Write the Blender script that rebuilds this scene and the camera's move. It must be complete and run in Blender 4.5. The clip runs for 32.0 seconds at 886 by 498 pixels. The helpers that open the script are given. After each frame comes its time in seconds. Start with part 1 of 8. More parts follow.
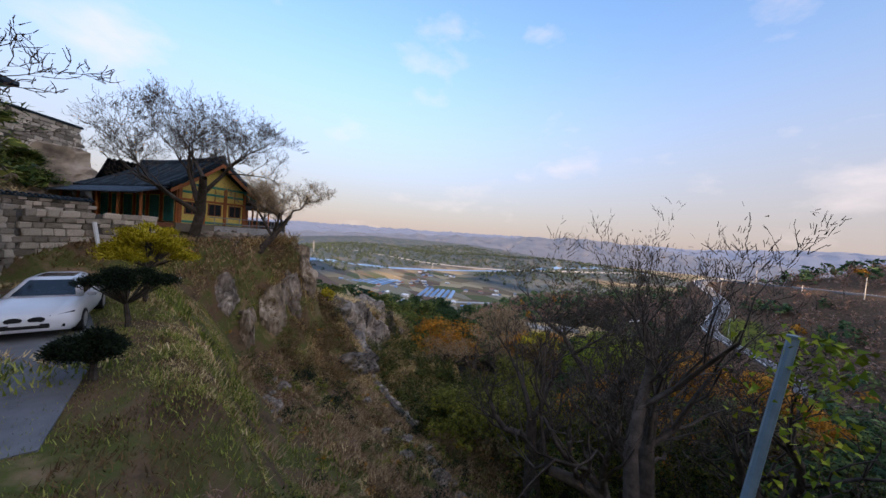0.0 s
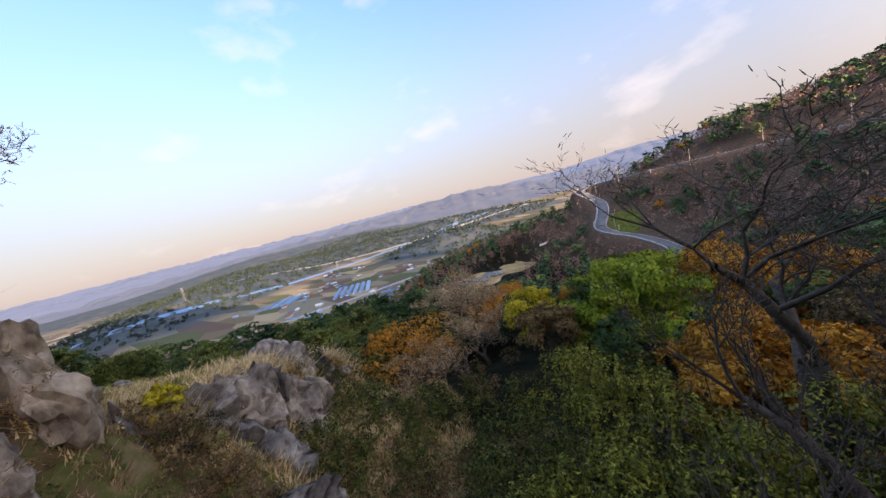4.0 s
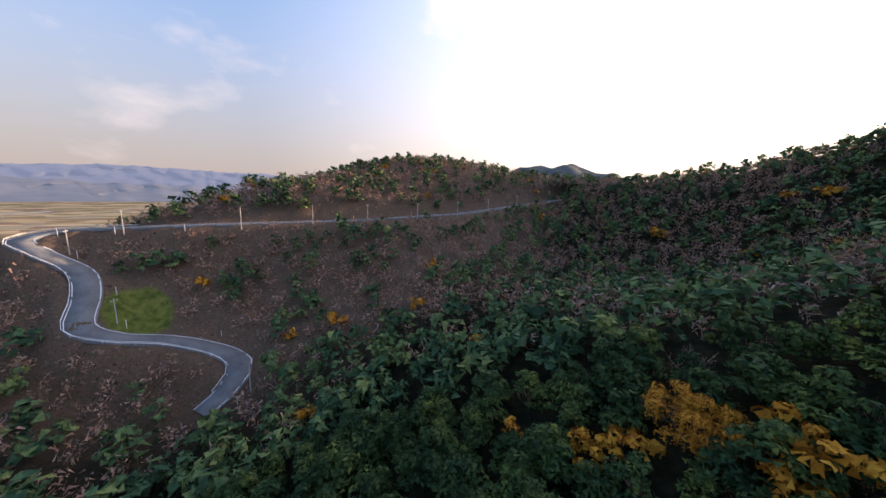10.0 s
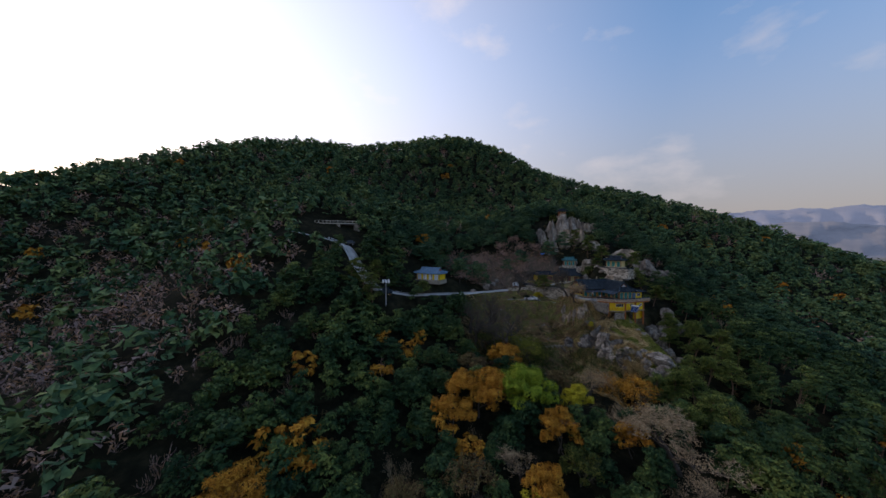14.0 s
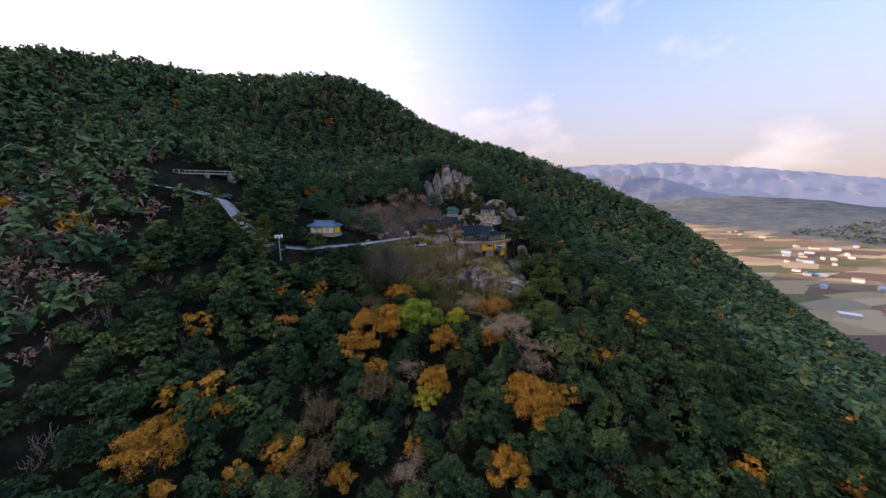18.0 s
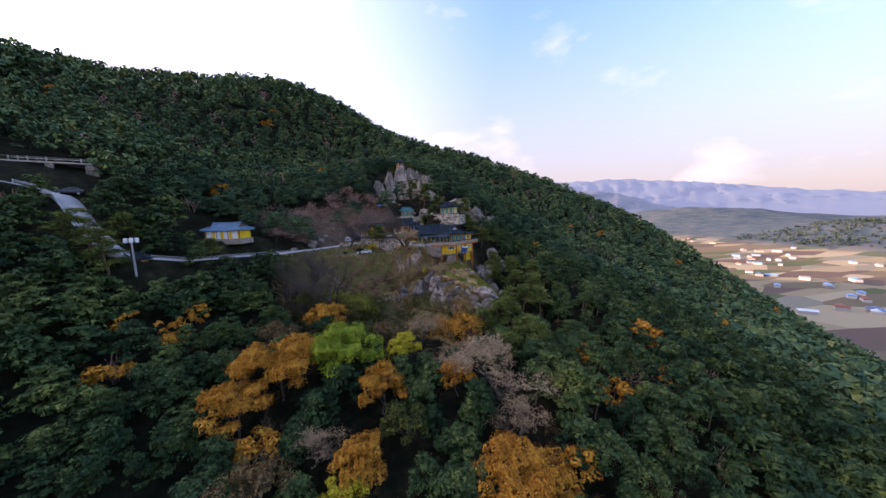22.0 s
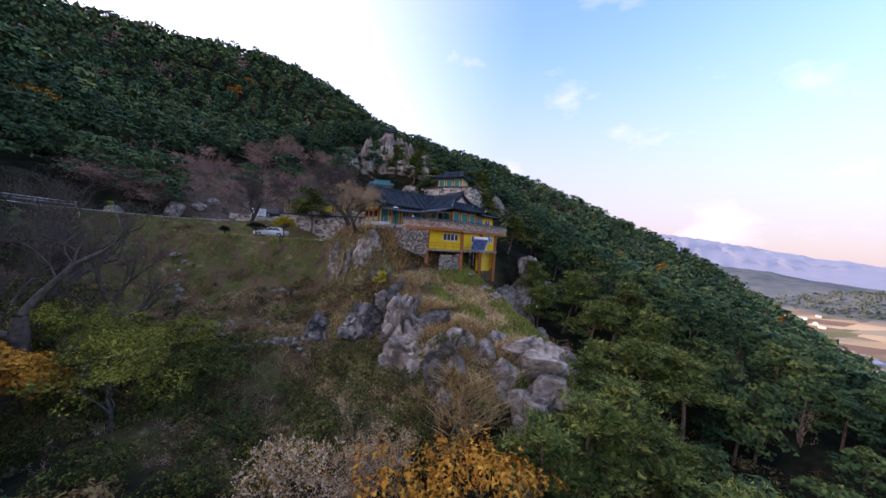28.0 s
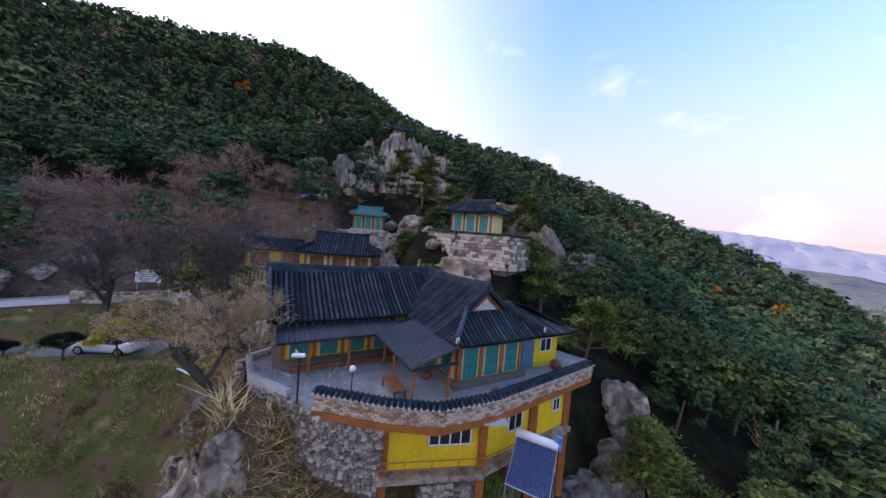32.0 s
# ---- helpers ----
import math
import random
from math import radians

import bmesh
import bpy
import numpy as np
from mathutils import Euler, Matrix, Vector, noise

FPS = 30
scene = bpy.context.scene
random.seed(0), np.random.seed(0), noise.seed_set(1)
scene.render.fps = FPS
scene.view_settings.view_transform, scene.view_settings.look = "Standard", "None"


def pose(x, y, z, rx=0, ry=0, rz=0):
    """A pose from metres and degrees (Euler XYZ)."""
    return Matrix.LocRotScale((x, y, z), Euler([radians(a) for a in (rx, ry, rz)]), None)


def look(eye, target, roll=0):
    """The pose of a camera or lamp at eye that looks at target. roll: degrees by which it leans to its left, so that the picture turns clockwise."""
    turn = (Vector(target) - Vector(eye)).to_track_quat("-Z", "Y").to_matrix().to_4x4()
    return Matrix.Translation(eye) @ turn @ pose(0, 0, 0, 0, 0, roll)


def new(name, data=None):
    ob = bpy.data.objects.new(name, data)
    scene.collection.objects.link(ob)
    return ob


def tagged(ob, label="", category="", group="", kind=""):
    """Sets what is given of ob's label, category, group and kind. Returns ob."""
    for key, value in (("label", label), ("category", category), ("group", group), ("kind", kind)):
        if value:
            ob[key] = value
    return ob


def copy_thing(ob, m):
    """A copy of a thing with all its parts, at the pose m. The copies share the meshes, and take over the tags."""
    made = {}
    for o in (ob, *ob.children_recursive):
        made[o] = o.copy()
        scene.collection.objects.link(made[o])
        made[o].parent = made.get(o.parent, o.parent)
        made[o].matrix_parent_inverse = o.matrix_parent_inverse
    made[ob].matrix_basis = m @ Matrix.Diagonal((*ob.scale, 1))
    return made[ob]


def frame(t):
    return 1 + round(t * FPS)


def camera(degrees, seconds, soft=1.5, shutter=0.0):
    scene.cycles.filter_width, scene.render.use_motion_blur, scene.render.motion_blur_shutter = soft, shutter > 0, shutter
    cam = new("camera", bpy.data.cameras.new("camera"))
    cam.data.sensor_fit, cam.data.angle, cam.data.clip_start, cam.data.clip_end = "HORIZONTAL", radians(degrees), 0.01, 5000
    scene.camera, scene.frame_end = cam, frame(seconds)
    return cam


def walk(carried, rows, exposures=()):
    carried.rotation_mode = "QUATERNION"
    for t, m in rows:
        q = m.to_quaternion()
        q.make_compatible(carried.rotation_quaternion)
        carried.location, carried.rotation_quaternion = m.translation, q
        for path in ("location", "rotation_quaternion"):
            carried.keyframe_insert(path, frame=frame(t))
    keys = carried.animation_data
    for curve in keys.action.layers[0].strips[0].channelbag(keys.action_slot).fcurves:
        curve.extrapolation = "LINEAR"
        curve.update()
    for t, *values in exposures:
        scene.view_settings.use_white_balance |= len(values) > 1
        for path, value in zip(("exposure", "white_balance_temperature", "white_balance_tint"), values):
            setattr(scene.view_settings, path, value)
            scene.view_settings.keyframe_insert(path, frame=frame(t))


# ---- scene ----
cam = camera(109.9, 32.0)
PATH = [
    (0, (-30.39, 5.92, -0.00), (-22.95, -0.75, -0.40), 4.6),
    (0.5, (-28.89, 5.35, 0.50), (-21.58, -1.45, -0.02), 4.1),
    (1, (-27.17, 4.74, 0.94), (-20.01, -2.20, 0.24), 3.7),
    (1.5, (-25.19, 3.90, 1.21), (-18.18, -3.19, 0.39), 2.8),
    (2, (-22.85, 2.74, 1.16), (-15.99, -4.48, 0.25), 0.7),
    (2.5, (-20.24, 1.49, 0.86), (-13.65, -5.96, -0.16), -3.1),
    (4.5, (-15.41, -5.58, -2.02), (-10.91, -14.39, -3.50), -16.3),
    (5, (-12.98, -9.67, -1.09), (-9.18, -18.77, -2.77), -16.6),
    (5.5, (-10.68, -14.61, -0.04), (-7.59, -23.93, -1.94), -16.6),
    (6, (-9.07, -20.77, 1.01), (-6.66, -30.24, -1.11), -16.1),
    (6.5, (-8.41, -27.98, 1.88), (-6.65, -37.54, -0.43), -15.1),
    (7, (-8.39, -35.68, 2.59), (-7.36, -45.31, 0.10), -13.5),
    (7.5, (-8.71, -43.44, 3.30), (-8.52, -53.08, 0.65), -11.5),
    (8, (-9.22, -50.44, 4.13), (-9.94, -60.02, 1.34), -9.0),
    (8.5, (-9.57, -56.70, 5.01), (-11.41, -66.10, 2.14), -6.3),
    (9, (-10.16, -62.65, 5.74), (-13.48, -71.67, 2.99), -3.0),
    (9.5, (-11.15, -68.06, 6.35), (-16.36, -76.25, 3.92), -0.2),
    (10, (-12.13, -72.67, 6.77), (-19.47, -79.22, 4.95), 2.2),
    (10.5, (-12.98, -77.03, 7.26), (-22.20, -80.77, 6.20), 3.1),
    (11, (-14.35, -81.50, 7.99), (-24.34, -81.77, 8.30), 4.7),
    (11.5, (-15.69, -85.96, 8.92), (-25.04, -82.51, 9.70), 3.6),
    (12, (-16.55, -90.39, 10.10), (-24.30, -84.12, 10.90), 2.1),
    (12.5, (-17.07, -94.92, 11.47), (-22.92, -86.82, 12.01), 1.2),
    (13, (-17.40, -99.57, 13.04), (-21.62, -90.51, 13.24), 0.3),
    (13.5, (-17.70, -104.04, 15.08), (-20.81, -94.54, 15.00), 0.3),
    (14, (-17.94, -108.08, 17.43), (-20.38, -98.39, 17.18), 0.1),
    (14.5, (-18.16, -111.66, 19.79), (-20.18, -101.87, 19.36), -0.1),
    (16.5, (-18.79, -119.61, 20.75), (-18.82, -109.70, 19.41), 0.5),
    (17, (-18.71, -119.48, 20.15), (-18.25, -109.61, 18.60), 0.6),
    (17.5, (-18.55, -118.90, 19.44), (-17.76, -109.08, 17.73), 0.1),
    (18, (-18.26, -117.72, 18.66), (-17.25, -107.94, 16.81), -0.1),
    (18.5, (-17.83, -115.85, 17.82), (-16.66, -106.11, 15.87), 0.2),
    (19, (-17.25, -113.56, 16.91), (-15.94, -103.86, 14.87), -0.0),
    (19.5, (-16.53, -110.90, 15.95), (-15.08, -101.23, 13.87), -1.1),
    (20, (-15.58, -107.98, 14.81), (-13.99, -98.32, 12.75), -1.8),
    (20.5, (-14.26, -104.88, 13.39), (-12.56, -95.22, 11.43), -2.4),
    (21, (-12.69, -101.51, 11.91), (-10.89, -91.83, 10.16), -2.4),
    (21.5, (-11.03, -97.66, 10.53), (-9.14, -87.96, 9.03), -2.4),
    (22, (-9.41, -93.45, 9.08), (-7.44, -83.72, 7.86), -1.8),
    (22.5, (-7.87, -89.03, 7.46), (-5.87, -79.28, 6.52), -0.9),
    (23, (-6.48, -84.76, 5.85), (-4.50, -74.98, 5.10), 0.1),
    (23.5, (-5.34, -80.52, 4.33), (-3.41, -70.73, 3.65), 0.8),
    (24, (-4.19, -76.27, 2.73), (-2.35, -66.46, 2.10), 1.3),
    (24.5, (-2.90, -71.88, 1.17), (-1.14, -62.05, 0.58), 1.6),
    (25, (-1.57, -67.59, -0.14), (0.15, -57.76, -0.68), 1.8),
    (25.5, (-0.24, -63.29, -1.15), (1.48, -53.45, -1.64), 2.0),
    (27.5, (1.42, -47.66, -2.79), (3.42, -37.87, -3.10), 3.8),
    (28, (2.33, -43.78, -2.97), (4.29, -33.98, -3.15), 4.0),
    (28.5, (3.24, -40.14, -2.69), (5.17, -30.33, -2.77), 4.1),
    (29, (4.21, -36.85, -2.13), (6.06, -27.02, -2.17), 3.9),
    (29.5, (5.12, -33.69, -1.24), (6.82, -23.83, -1.28), 3.9),
    (30, (6.14, -30.56, -0.00), (7.62, -20.67, -0.08), 3.9),
    (30.5, (7.11, -27.49, 1.57), (8.36, -17.57, 1.44), 4.1),
    (31, (7.99, -24.37, 3.51), (9.01, -14.42, 3.27), 4.5),
    (31.5, (8.59, -21.08, 5.53), (9.48, -11.12, 5.19), 4.7),
    (32, (9.02, -17.67, 7.48), (9.89, -7.72, 7.03), 4.6),
]
EXPOSURES = [(0, 1.85, 6900, 20), (2.5, 1.9, 7000, 20), (5, 2.15, 7000, 22), (8, 2.2, 6900, 20), (9.5, 1.95, 6900, 20), (10.5, 1.5, 6900, 20), (11.5, 0.85, 6800, 18), (13, 1.15, 6700, 16), (14.5, 1.3, 6700, 18), (16.5, 1.6, 6800, 24), (18, 2.05, 6900, 28), (20, 2.25, 6700, 30), (26, 2.35, 6550, 32), (32, 2.4, 6500, 33)]
walk(cam, [(t, look(eye, target, roll)) for t, eye, target, roll in PATH], EXPOSURES)


# ---------------------------------------------------------------- sky and sun
SUN_BEARING, SUN_HEIGHT = 288.5, 8.5
world = bpy.data.worlds.new("sky")
scene.world = world
world.use_nodes = True
wn, wl = world.node_tree.nodes, world.node_tree.links
sky = wn.new("ShaderNodeTexSky")
sky.sky_type = "NISHITA"
sky.sun_disc = False
sky.sun_elevation = radians(SUN_HEIGHT)
sky.sun_rotation = radians(SUN_BEARING)
sky.air_density, sky.dust_density, sky.ozone_density = 1.0, 0.8, 3.0
# thin high cloud: small puffs, and a pale veil towards the horizon
wco = wn.new("ShaderNodeTexCoord")
wsep = wn.new("ShaderNodeSeparateXYZ")
wl.new(wco.outputs["Generated"], wsep.inputs[0])
wmap = wn.new("ShaderNodeMapping")
wmap.inputs["Scale"].default_value = (1.0, 1.0, 2.0)
wl.new(wco.outputs["Generated"], wmap.inputs["Vector"])


def cloud_layer(scale, lo, hi, seed):
    t = wn.new("ShaderNodeTexNoise")
    t.noise_dimensions = "4D"
    t.inputs["W"].default_value = seed
    t.inputs["Scale"].default_value, t.inputs["Detail"].default_value, t.inputs["Roughness"].default_value = scale, 6.0, 0.55
    wl.new(wmap.outputs[0], t.inputs["Vector"])
    r = wn.new("ShaderNodeMapRange")
    r.inputs["From Min"].default_value, r.inputs["From Max"].default_value = lo, hi
    wl.new(t.outputs["Fac"], r.inputs["Value"])
    return r.outputs["Result"]


def wmath(op, a, b):
    m = wn.new("ShaderNodeMath")
    m.operation = op
    m.use_clamp = True
    for k, v in enumerate((a, b)):
        if isinstance(v, float):
            m.inputs[k].default_value = v
        else:
            wl.new(v, m.inputs[k])
    return m.outputs[0]


veil = wn.new("ShaderNodeMapRange")
veil.interpolation_type = "SMOOTHSTEP"
veil.inputs["From Min"].default_value, veil.inputs["From Max"].default_value = 0.6, 0.0
veil.inputs["To Min"].default_value, veil.inputs["To Max"].default_value = 0.0, 0.92
wl.new(wsep.outputs["Z"], veil.inputs["Value"])
puffs = cloud_layer(3.6, 0.56, 0.72, 6.1)
haze = veil.outputs["Result"]
cloudmix = wn.new("ShaderNodeMix")
cloudmix.data_type = "RGBA"
cloudmix.inputs["B"].default_value = (0.98, 0.87, 0.88, 1)
wl.new(haze, cloudmix.inputs["Factor"])
wl.new(sky.outputs[0], cloudmix.inputs["A"])
puffmix = wn.new("ShaderNodeMix")
puffmix.data_type = "RGBA"
puffmix.inputs["B"].default_value = (1.95, 1.85, 1.85, 1)
wl.new(wmath("MULTIPLY", puffs, 0.5), puffmix.inputs["Factor"])
wl.new(cloudmix.outputs["Result"], puffmix.inputs["A"])
# glow of the low sun through the haze
wdot = wn.new("ShaderNodeVectorMath")
wdot.operation = "DOT_PRODUCT"
wl.new(wco.outputs["Generated"], wdot.inputs[0])
wdot.inputs[1].default_value = (math.sin(radians(SUN_BEARING)) * math.cos(radians(SUN_HEIGHT)), math.cos(radians(SUN_BEARING)) * math.cos(radians(SUN_HEIGHT)), math.sin(radians(SUN_HEIGHT)))
wpow = wmath("POWER", wmath("MAXIMUM", wdot.outputs["Value"], 0.0), 1.35)
glow = wn.new("ShaderNodeVectorMath")
glow.operation = "SCALE"
glow.inputs[0].default_value = (2.15, 1.68, 1.2)
wl.new(wpow, glow.inputs["Scale"])
skysum = wn.new("ShaderNodeVectorMath")
skysum.operation = "ADD"
# the sun itself, blurred by the haze over the ridge
core = wmath("POWER", wmath("MAXIMUM", wdot.outputs["Value"], 0.0), 9000.0)
aureole = wn.new("ShaderNodeVectorMath")
aureole.operation = "SCALE"
aureole.inputs[0].default_value = (120.0, 78.0, 34.0)
wl.new(core, aureole.inputs["Scale"])
glowsum = wn.new("ShaderNodeVectorMath")
glowsum.operation = "ADD"
wl.new(glow.outputs["Vector"], glowsum.inputs[0])
wl.new(aureole.outputs["Vector"], glowsum.inputs[1])
wl.new(puffmix.outputs["Result"], skysum.inputs[0])
wl.new(glowsum.outputs["Vector"], skysum.inputs[1])
wl.new(skysum.outputs["Vector"], wn["Background"].inputs[0])
wn["Background"].inputs[1].default_value = 0.15

sun = new("sun", bpy.data.lights.new("sun", "SUN"))
sun.data.energy, sun.data.angle, sun.data.color = 3.5, radians(0.5), (1.0, 0.74, 0.48)
_a, _e = radians(SUN_BEARING), radians(SUN_HEIGHT)
sun.matrix_world = look((0, 0, 0), (-math.sin(_a) * math.cos(_e), -math.cos(_a) * math.cos(_e), -math.sin(_e)))


# ---------------------------------------------------------------- materials
def material(name, *colors, scale=3.0, detail=4.0, rough=0.85, metal=0.0, bump=0.0, bump_scale=None, island=0.0, wave=None, fine=None):
    """Principled surface. colors: the ramp that noise of that scale runs through. island: share of random change from piece to piece."""
    m = bpy.data.materials.new(name)
    m.use_nodes = True
    n, l = m.node_tree.nodes, m.node_tree.links
    p = n["Principled BSDF"]
    p.inputs["Roughness"].default_value, p.inputs["Metallic"].default_value = rough, metal
    p.inputs["Specular IOR Level"].default_value = 0.5 if rough < 0.66 else 0.1
    co = n.new("ShaderNodeTexCoord")
    tex = n.new("ShaderNodeTexNoise")
    tex.inputs["Scale"].default_value, tex.inputs["Detail"].default_value, tex.inputs["Roughness"].default_value = scale, detail, 0.62
    l.new(co.outputs["Object"], tex.inputs["Vector"])
    ramp = n.new("ShaderNodeValToRGB")
    e = ramp.color_ramp.elements
    e[0].position, e[1].position = 0.3, 0.7
    e[0].color, e[1].color = (*colors[0], 1), (*colors[-1], 1)
    for k, c in enumerate(colors[1:-1]):
        e.new(0.3 + 0.4 * (k + 1) / (len(colors) - 1)).color = (*c, 1)
    fac = tex.outputs["Fac"]
    if island:
        g, o = n.new("ShaderNodeNewGeometry"), n.new("ShaderNodeObjectInfo")
        add = n.new("ShaderNodeMath")
        add.operation = "ADD"
        l.new(g.outputs["Random Per Island"], add.inputs[0])
        l.new(o.outputs["Random"], add.inputs[1])
        fr = n.new("ShaderNodeMath")
        fr.operation = "FRACT"
        l.new(add.outputs[0], fr.inputs[0])
        mix = n.new("ShaderNodeMix")
        mix.inputs["Factor"].default_value = island
        l.new(tex.outputs["Fac"], mix.inputs["A"])
        l.new(fr.outputs[0], mix.inputs["B"])
        fac = mix.outputs["Result"]
    l.new(fac, ramp.inputs["Fac"])
    col = ramp.outputs["Color"]
    if fine:
        # fine grain over the broad change
        t2 = n.new("ShaderNodeTexNoise")
        t2.inputs["Scale"].default_value, t2.inputs["Detail"].default_value = fine[0], 3.0
        l.new(co.outputs["Object"], t2.inputs["Vector"])
        mr = n.new("ShaderNodeMapRange")
        mr.inputs["From Min"].default_value, mr.inputs["From Max"].default_value = 0.3, 0.7
        mr.inputs["To Min"].default_value, mr.inputs["To Max"].default_value = 1 - fine[1], 1 + fine[1]
        l.new(t2.outputs["Fac"], mr.inputs["Value"])
        mul = n.new("ShaderNodeVectorMath")
        mul.operation = "SCALE"
        l.new(col, mul.inputs[0])
        l.new(mr.outputs["Result"], mul.inputs["Scale"])
        col = mul.outputs["Vector"]
    l.new(col, p.inputs["Base Color"])
    if bump:
        b = n.new("ShaderNodeBump")
        b.inputs["Strength"].default_value, b.inputs["Distance"].default_value = min(1.0, bump), 0.05
        t3 = n.new("ShaderNodeTexNoise")
        t3.inputs["Scale"].default_value, t3.inputs["Detail"].default_value = bump_scale or scale * 4, 4.0
        l.new(co.outputs["Object"], t3.inputs["Vector"])
        l.new(t3.outputs["Fac"], b.inputs["Height"])
        l.new(b.outputs["Normal"], p.inputs["Normal"])
    return m


M = {}
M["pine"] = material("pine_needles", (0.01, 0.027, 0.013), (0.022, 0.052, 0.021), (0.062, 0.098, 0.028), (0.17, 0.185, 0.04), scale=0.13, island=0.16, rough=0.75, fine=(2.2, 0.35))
# two lighter copies of the needles: haze over further woods is in their colour
M["hazed_pine"] = material("pine_needles_hazed", (0.02, 0.05, 0.028), (0.046, 0.1, 0.048), (0.11, 0.165, 0.06), (0.24, 0.26, 0.08), scale=0.1, island=0.2, rough=0.75, fine=(1.2, 0.3))
M["part_hazed_pine"] = material("pine_needles_part_hazed", (0.014, 0.037, 0.021), (0.032, 0.072, 0.036), (0.07, 0.12, 0.048), (0.13, 0.17, 0.06), scale=0.11, island=0.15, rough=0.75, fine=(1.6, 0.3))
M["olive"] = material("olive_shrub_leaves", (0.045, 0.055, 0.01), (0.15, 0.155, 0.022), (0.32, 0.28, 0.04), scale=0.5, island=0.35, rough=0.75)
M["near_pine"] = material("young_pine_needles", (0.016, 0.032, 0.01), (0.06, 0.095, 0.022), (0.15, 0.175, 0.036), (0.28, 0.27, 0.06), scale=0.35, island=0.3, rough=0.7, fine=(3.0, 0.3))
# valley woods: blue of shade and distance is put into the needle colour
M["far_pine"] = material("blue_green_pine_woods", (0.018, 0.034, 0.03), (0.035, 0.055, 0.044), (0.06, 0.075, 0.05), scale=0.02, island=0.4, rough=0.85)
M["darkpine"] = material("dark_clipped_needles", (0.008, 0.014, 0.008), (0.02, 0.032, 0.014), scale=2.0, island=0.5, rough=0.8)
M["stalk"] = material("dead_stalks", (0.15, 0.085, 0.045), (0.34, 0.21, 0.105), (0.5, 0.36, 0.2), scale=0.3, island=0.5, rough=0.9)
M["oak"] = material("orange_oak_leaves", (0.24, 0.085, 0.012), (0.46, 0.19, 0.02), (0.66, 0.34, 0.045), scale=0.3, island=0.3, rough=0.8)
M["green"] = material("yellow_green_leaves", (0.09, 0.14, 0.012), (0.2, 0.26, 0.02), (0.42, 0.42, 0.035), scale=0.3, island=0.25, rough=0.7)
M["oak_dull"] = material("dull_brown_leaves", (0.07, 0.042, 0.02), (0.2, 0.115, 0.05), (0.16, 0.14, 0.045), scale=0.3, island=0.5, rough=0.85)
M["gold"] = material("golden_conifer_leaves", (0.2, 0.16, 0.01), (0.45, 0.36, 0.02), (0.6, 0.5, 0.04), scale=2.0, island=0.5, rough=0.7)
M["shrub"] = material("shrub_leaves", (0.012, 0.025, 0.007), (0.05, 0.07, 0.014), (0.14, 0.13, 0.025), scale=0.5, island=0.6, rough=0.75)
M["straw"] = material("dry_grass", (0.3, 0.18, 0.075), (0.6, 0.42, 0.19), (0.76, 0.58, 0.3), scale=0.25, island=0.6, rough=0.9)
M["weed"] = material("green_weeds", (0.08, 0.11, 0.02), (0.2, 0.24, 0.04), (0.42, 0.4, 0.1), scale=0.3, island=0.5, rough=0.85)
M["bark"] = material("grey_bark", (0.05, 0.04, 0.032), (0.13, 0.105, 0.085), scale=3.0, bump=0.6, rough=0.9)
M["redbark"] = material("red_pine_bark", (0.11, 0.06, 0.04), (0.24, 0.15, 0.1), scale=4.0, bump=0.6, rough=0.9)
M["twig"] = material("bare_twigs", (0.2, 0.13, 0.072), (0.4, 0.275, 0.155), (0.56, 0.42, 0.255), scale=0.15, island=0.4, rough=0.9)
M["brush"] = material("brown_brush", (0.22, 0.135, 0.115), (0.42, 0.28, 0.225), (0.36, 0.19, 0.1), scale=0.06, island=0.5, rough=0.9)
M["rock"] = material("grey_granite", (0.04, 0.033, 0.027), (0.17, 0.138, 0.11), (0.32, 0.265, 0.21), (0.54, 0.46, 0.375), scale=1.1, detail=9, rough=0.9, bump=1.0, bump_scale=5, fine=(6.0, 0.4))
M["dark_rock"] = material("dark_stained_granite", (0.016, 0.014, 0.013), (0.075, 0.064, 0.055), (0.19, 0.162, 0.135), (0.42, 0.37, 0.31), scale=0.9, detail=10, rough=0.85, bump=1.0, bump_scale=4, fine=(5.0, 0.45))
M["rubble_stone"] = material("rubble_wall_stone", (0.17, 0.14, 0.11), (0.3, 0.25, 0.195), (0.46, 0.39, 0.31), scale=1.3, detail=6, rough=0.9, bump=0.7, bump_scale=9, island=0.7, fine=(12, 0.25))
M["ochre_rock"] = material("ochre_rock", (0.08, 0.06, 0.045), (0.3, 0.23, 0.16), (0.46, 0.38, 0.29), scale=1.6, detail=8, rough=0.9, bump=1.0, bump_scale=1.5, fine=(3.0, 0.3))
M["stone"] = material("wall_stone", (0.2, 0.165, 0.125), (0.4, 0.335, 0.26), (0.6, 0.51, 0.4), scale=0.9, detail=6, rough=0.9, bump=0.7, bump_scale=9, island=0.6, fine=(14, 0.2))
M["mortar"] = material("dark_joint", (0.07, 0.065, 0.06), (0.14, 0.13, 0.12), scale=3.0, rough=0.95, bump=0.5)
M["brick"] = material("pale_brick", (0.36, 0.22, 0.14), (0.54, 0.38, 0.26), (0.62, 0.5, 0.38), scale=1.5, rough=0.9, island=0.7, fine=(20, 0.15))
M["yellow"] = material("yellow_plaster", (0.72, 0.45, 0.016), (0.86, 0.57, 0.024), scale=0.7, detail=6, rough=0.75, fine=(6, 0.08))
M["gable_yellow"] = material("pale_yellow_plaster", (0.68, 0.5, 0.12), (0.8, 0.62, 0.18), scale=0.8, detail=6, rough=0.8, fine=(6, 0.1))
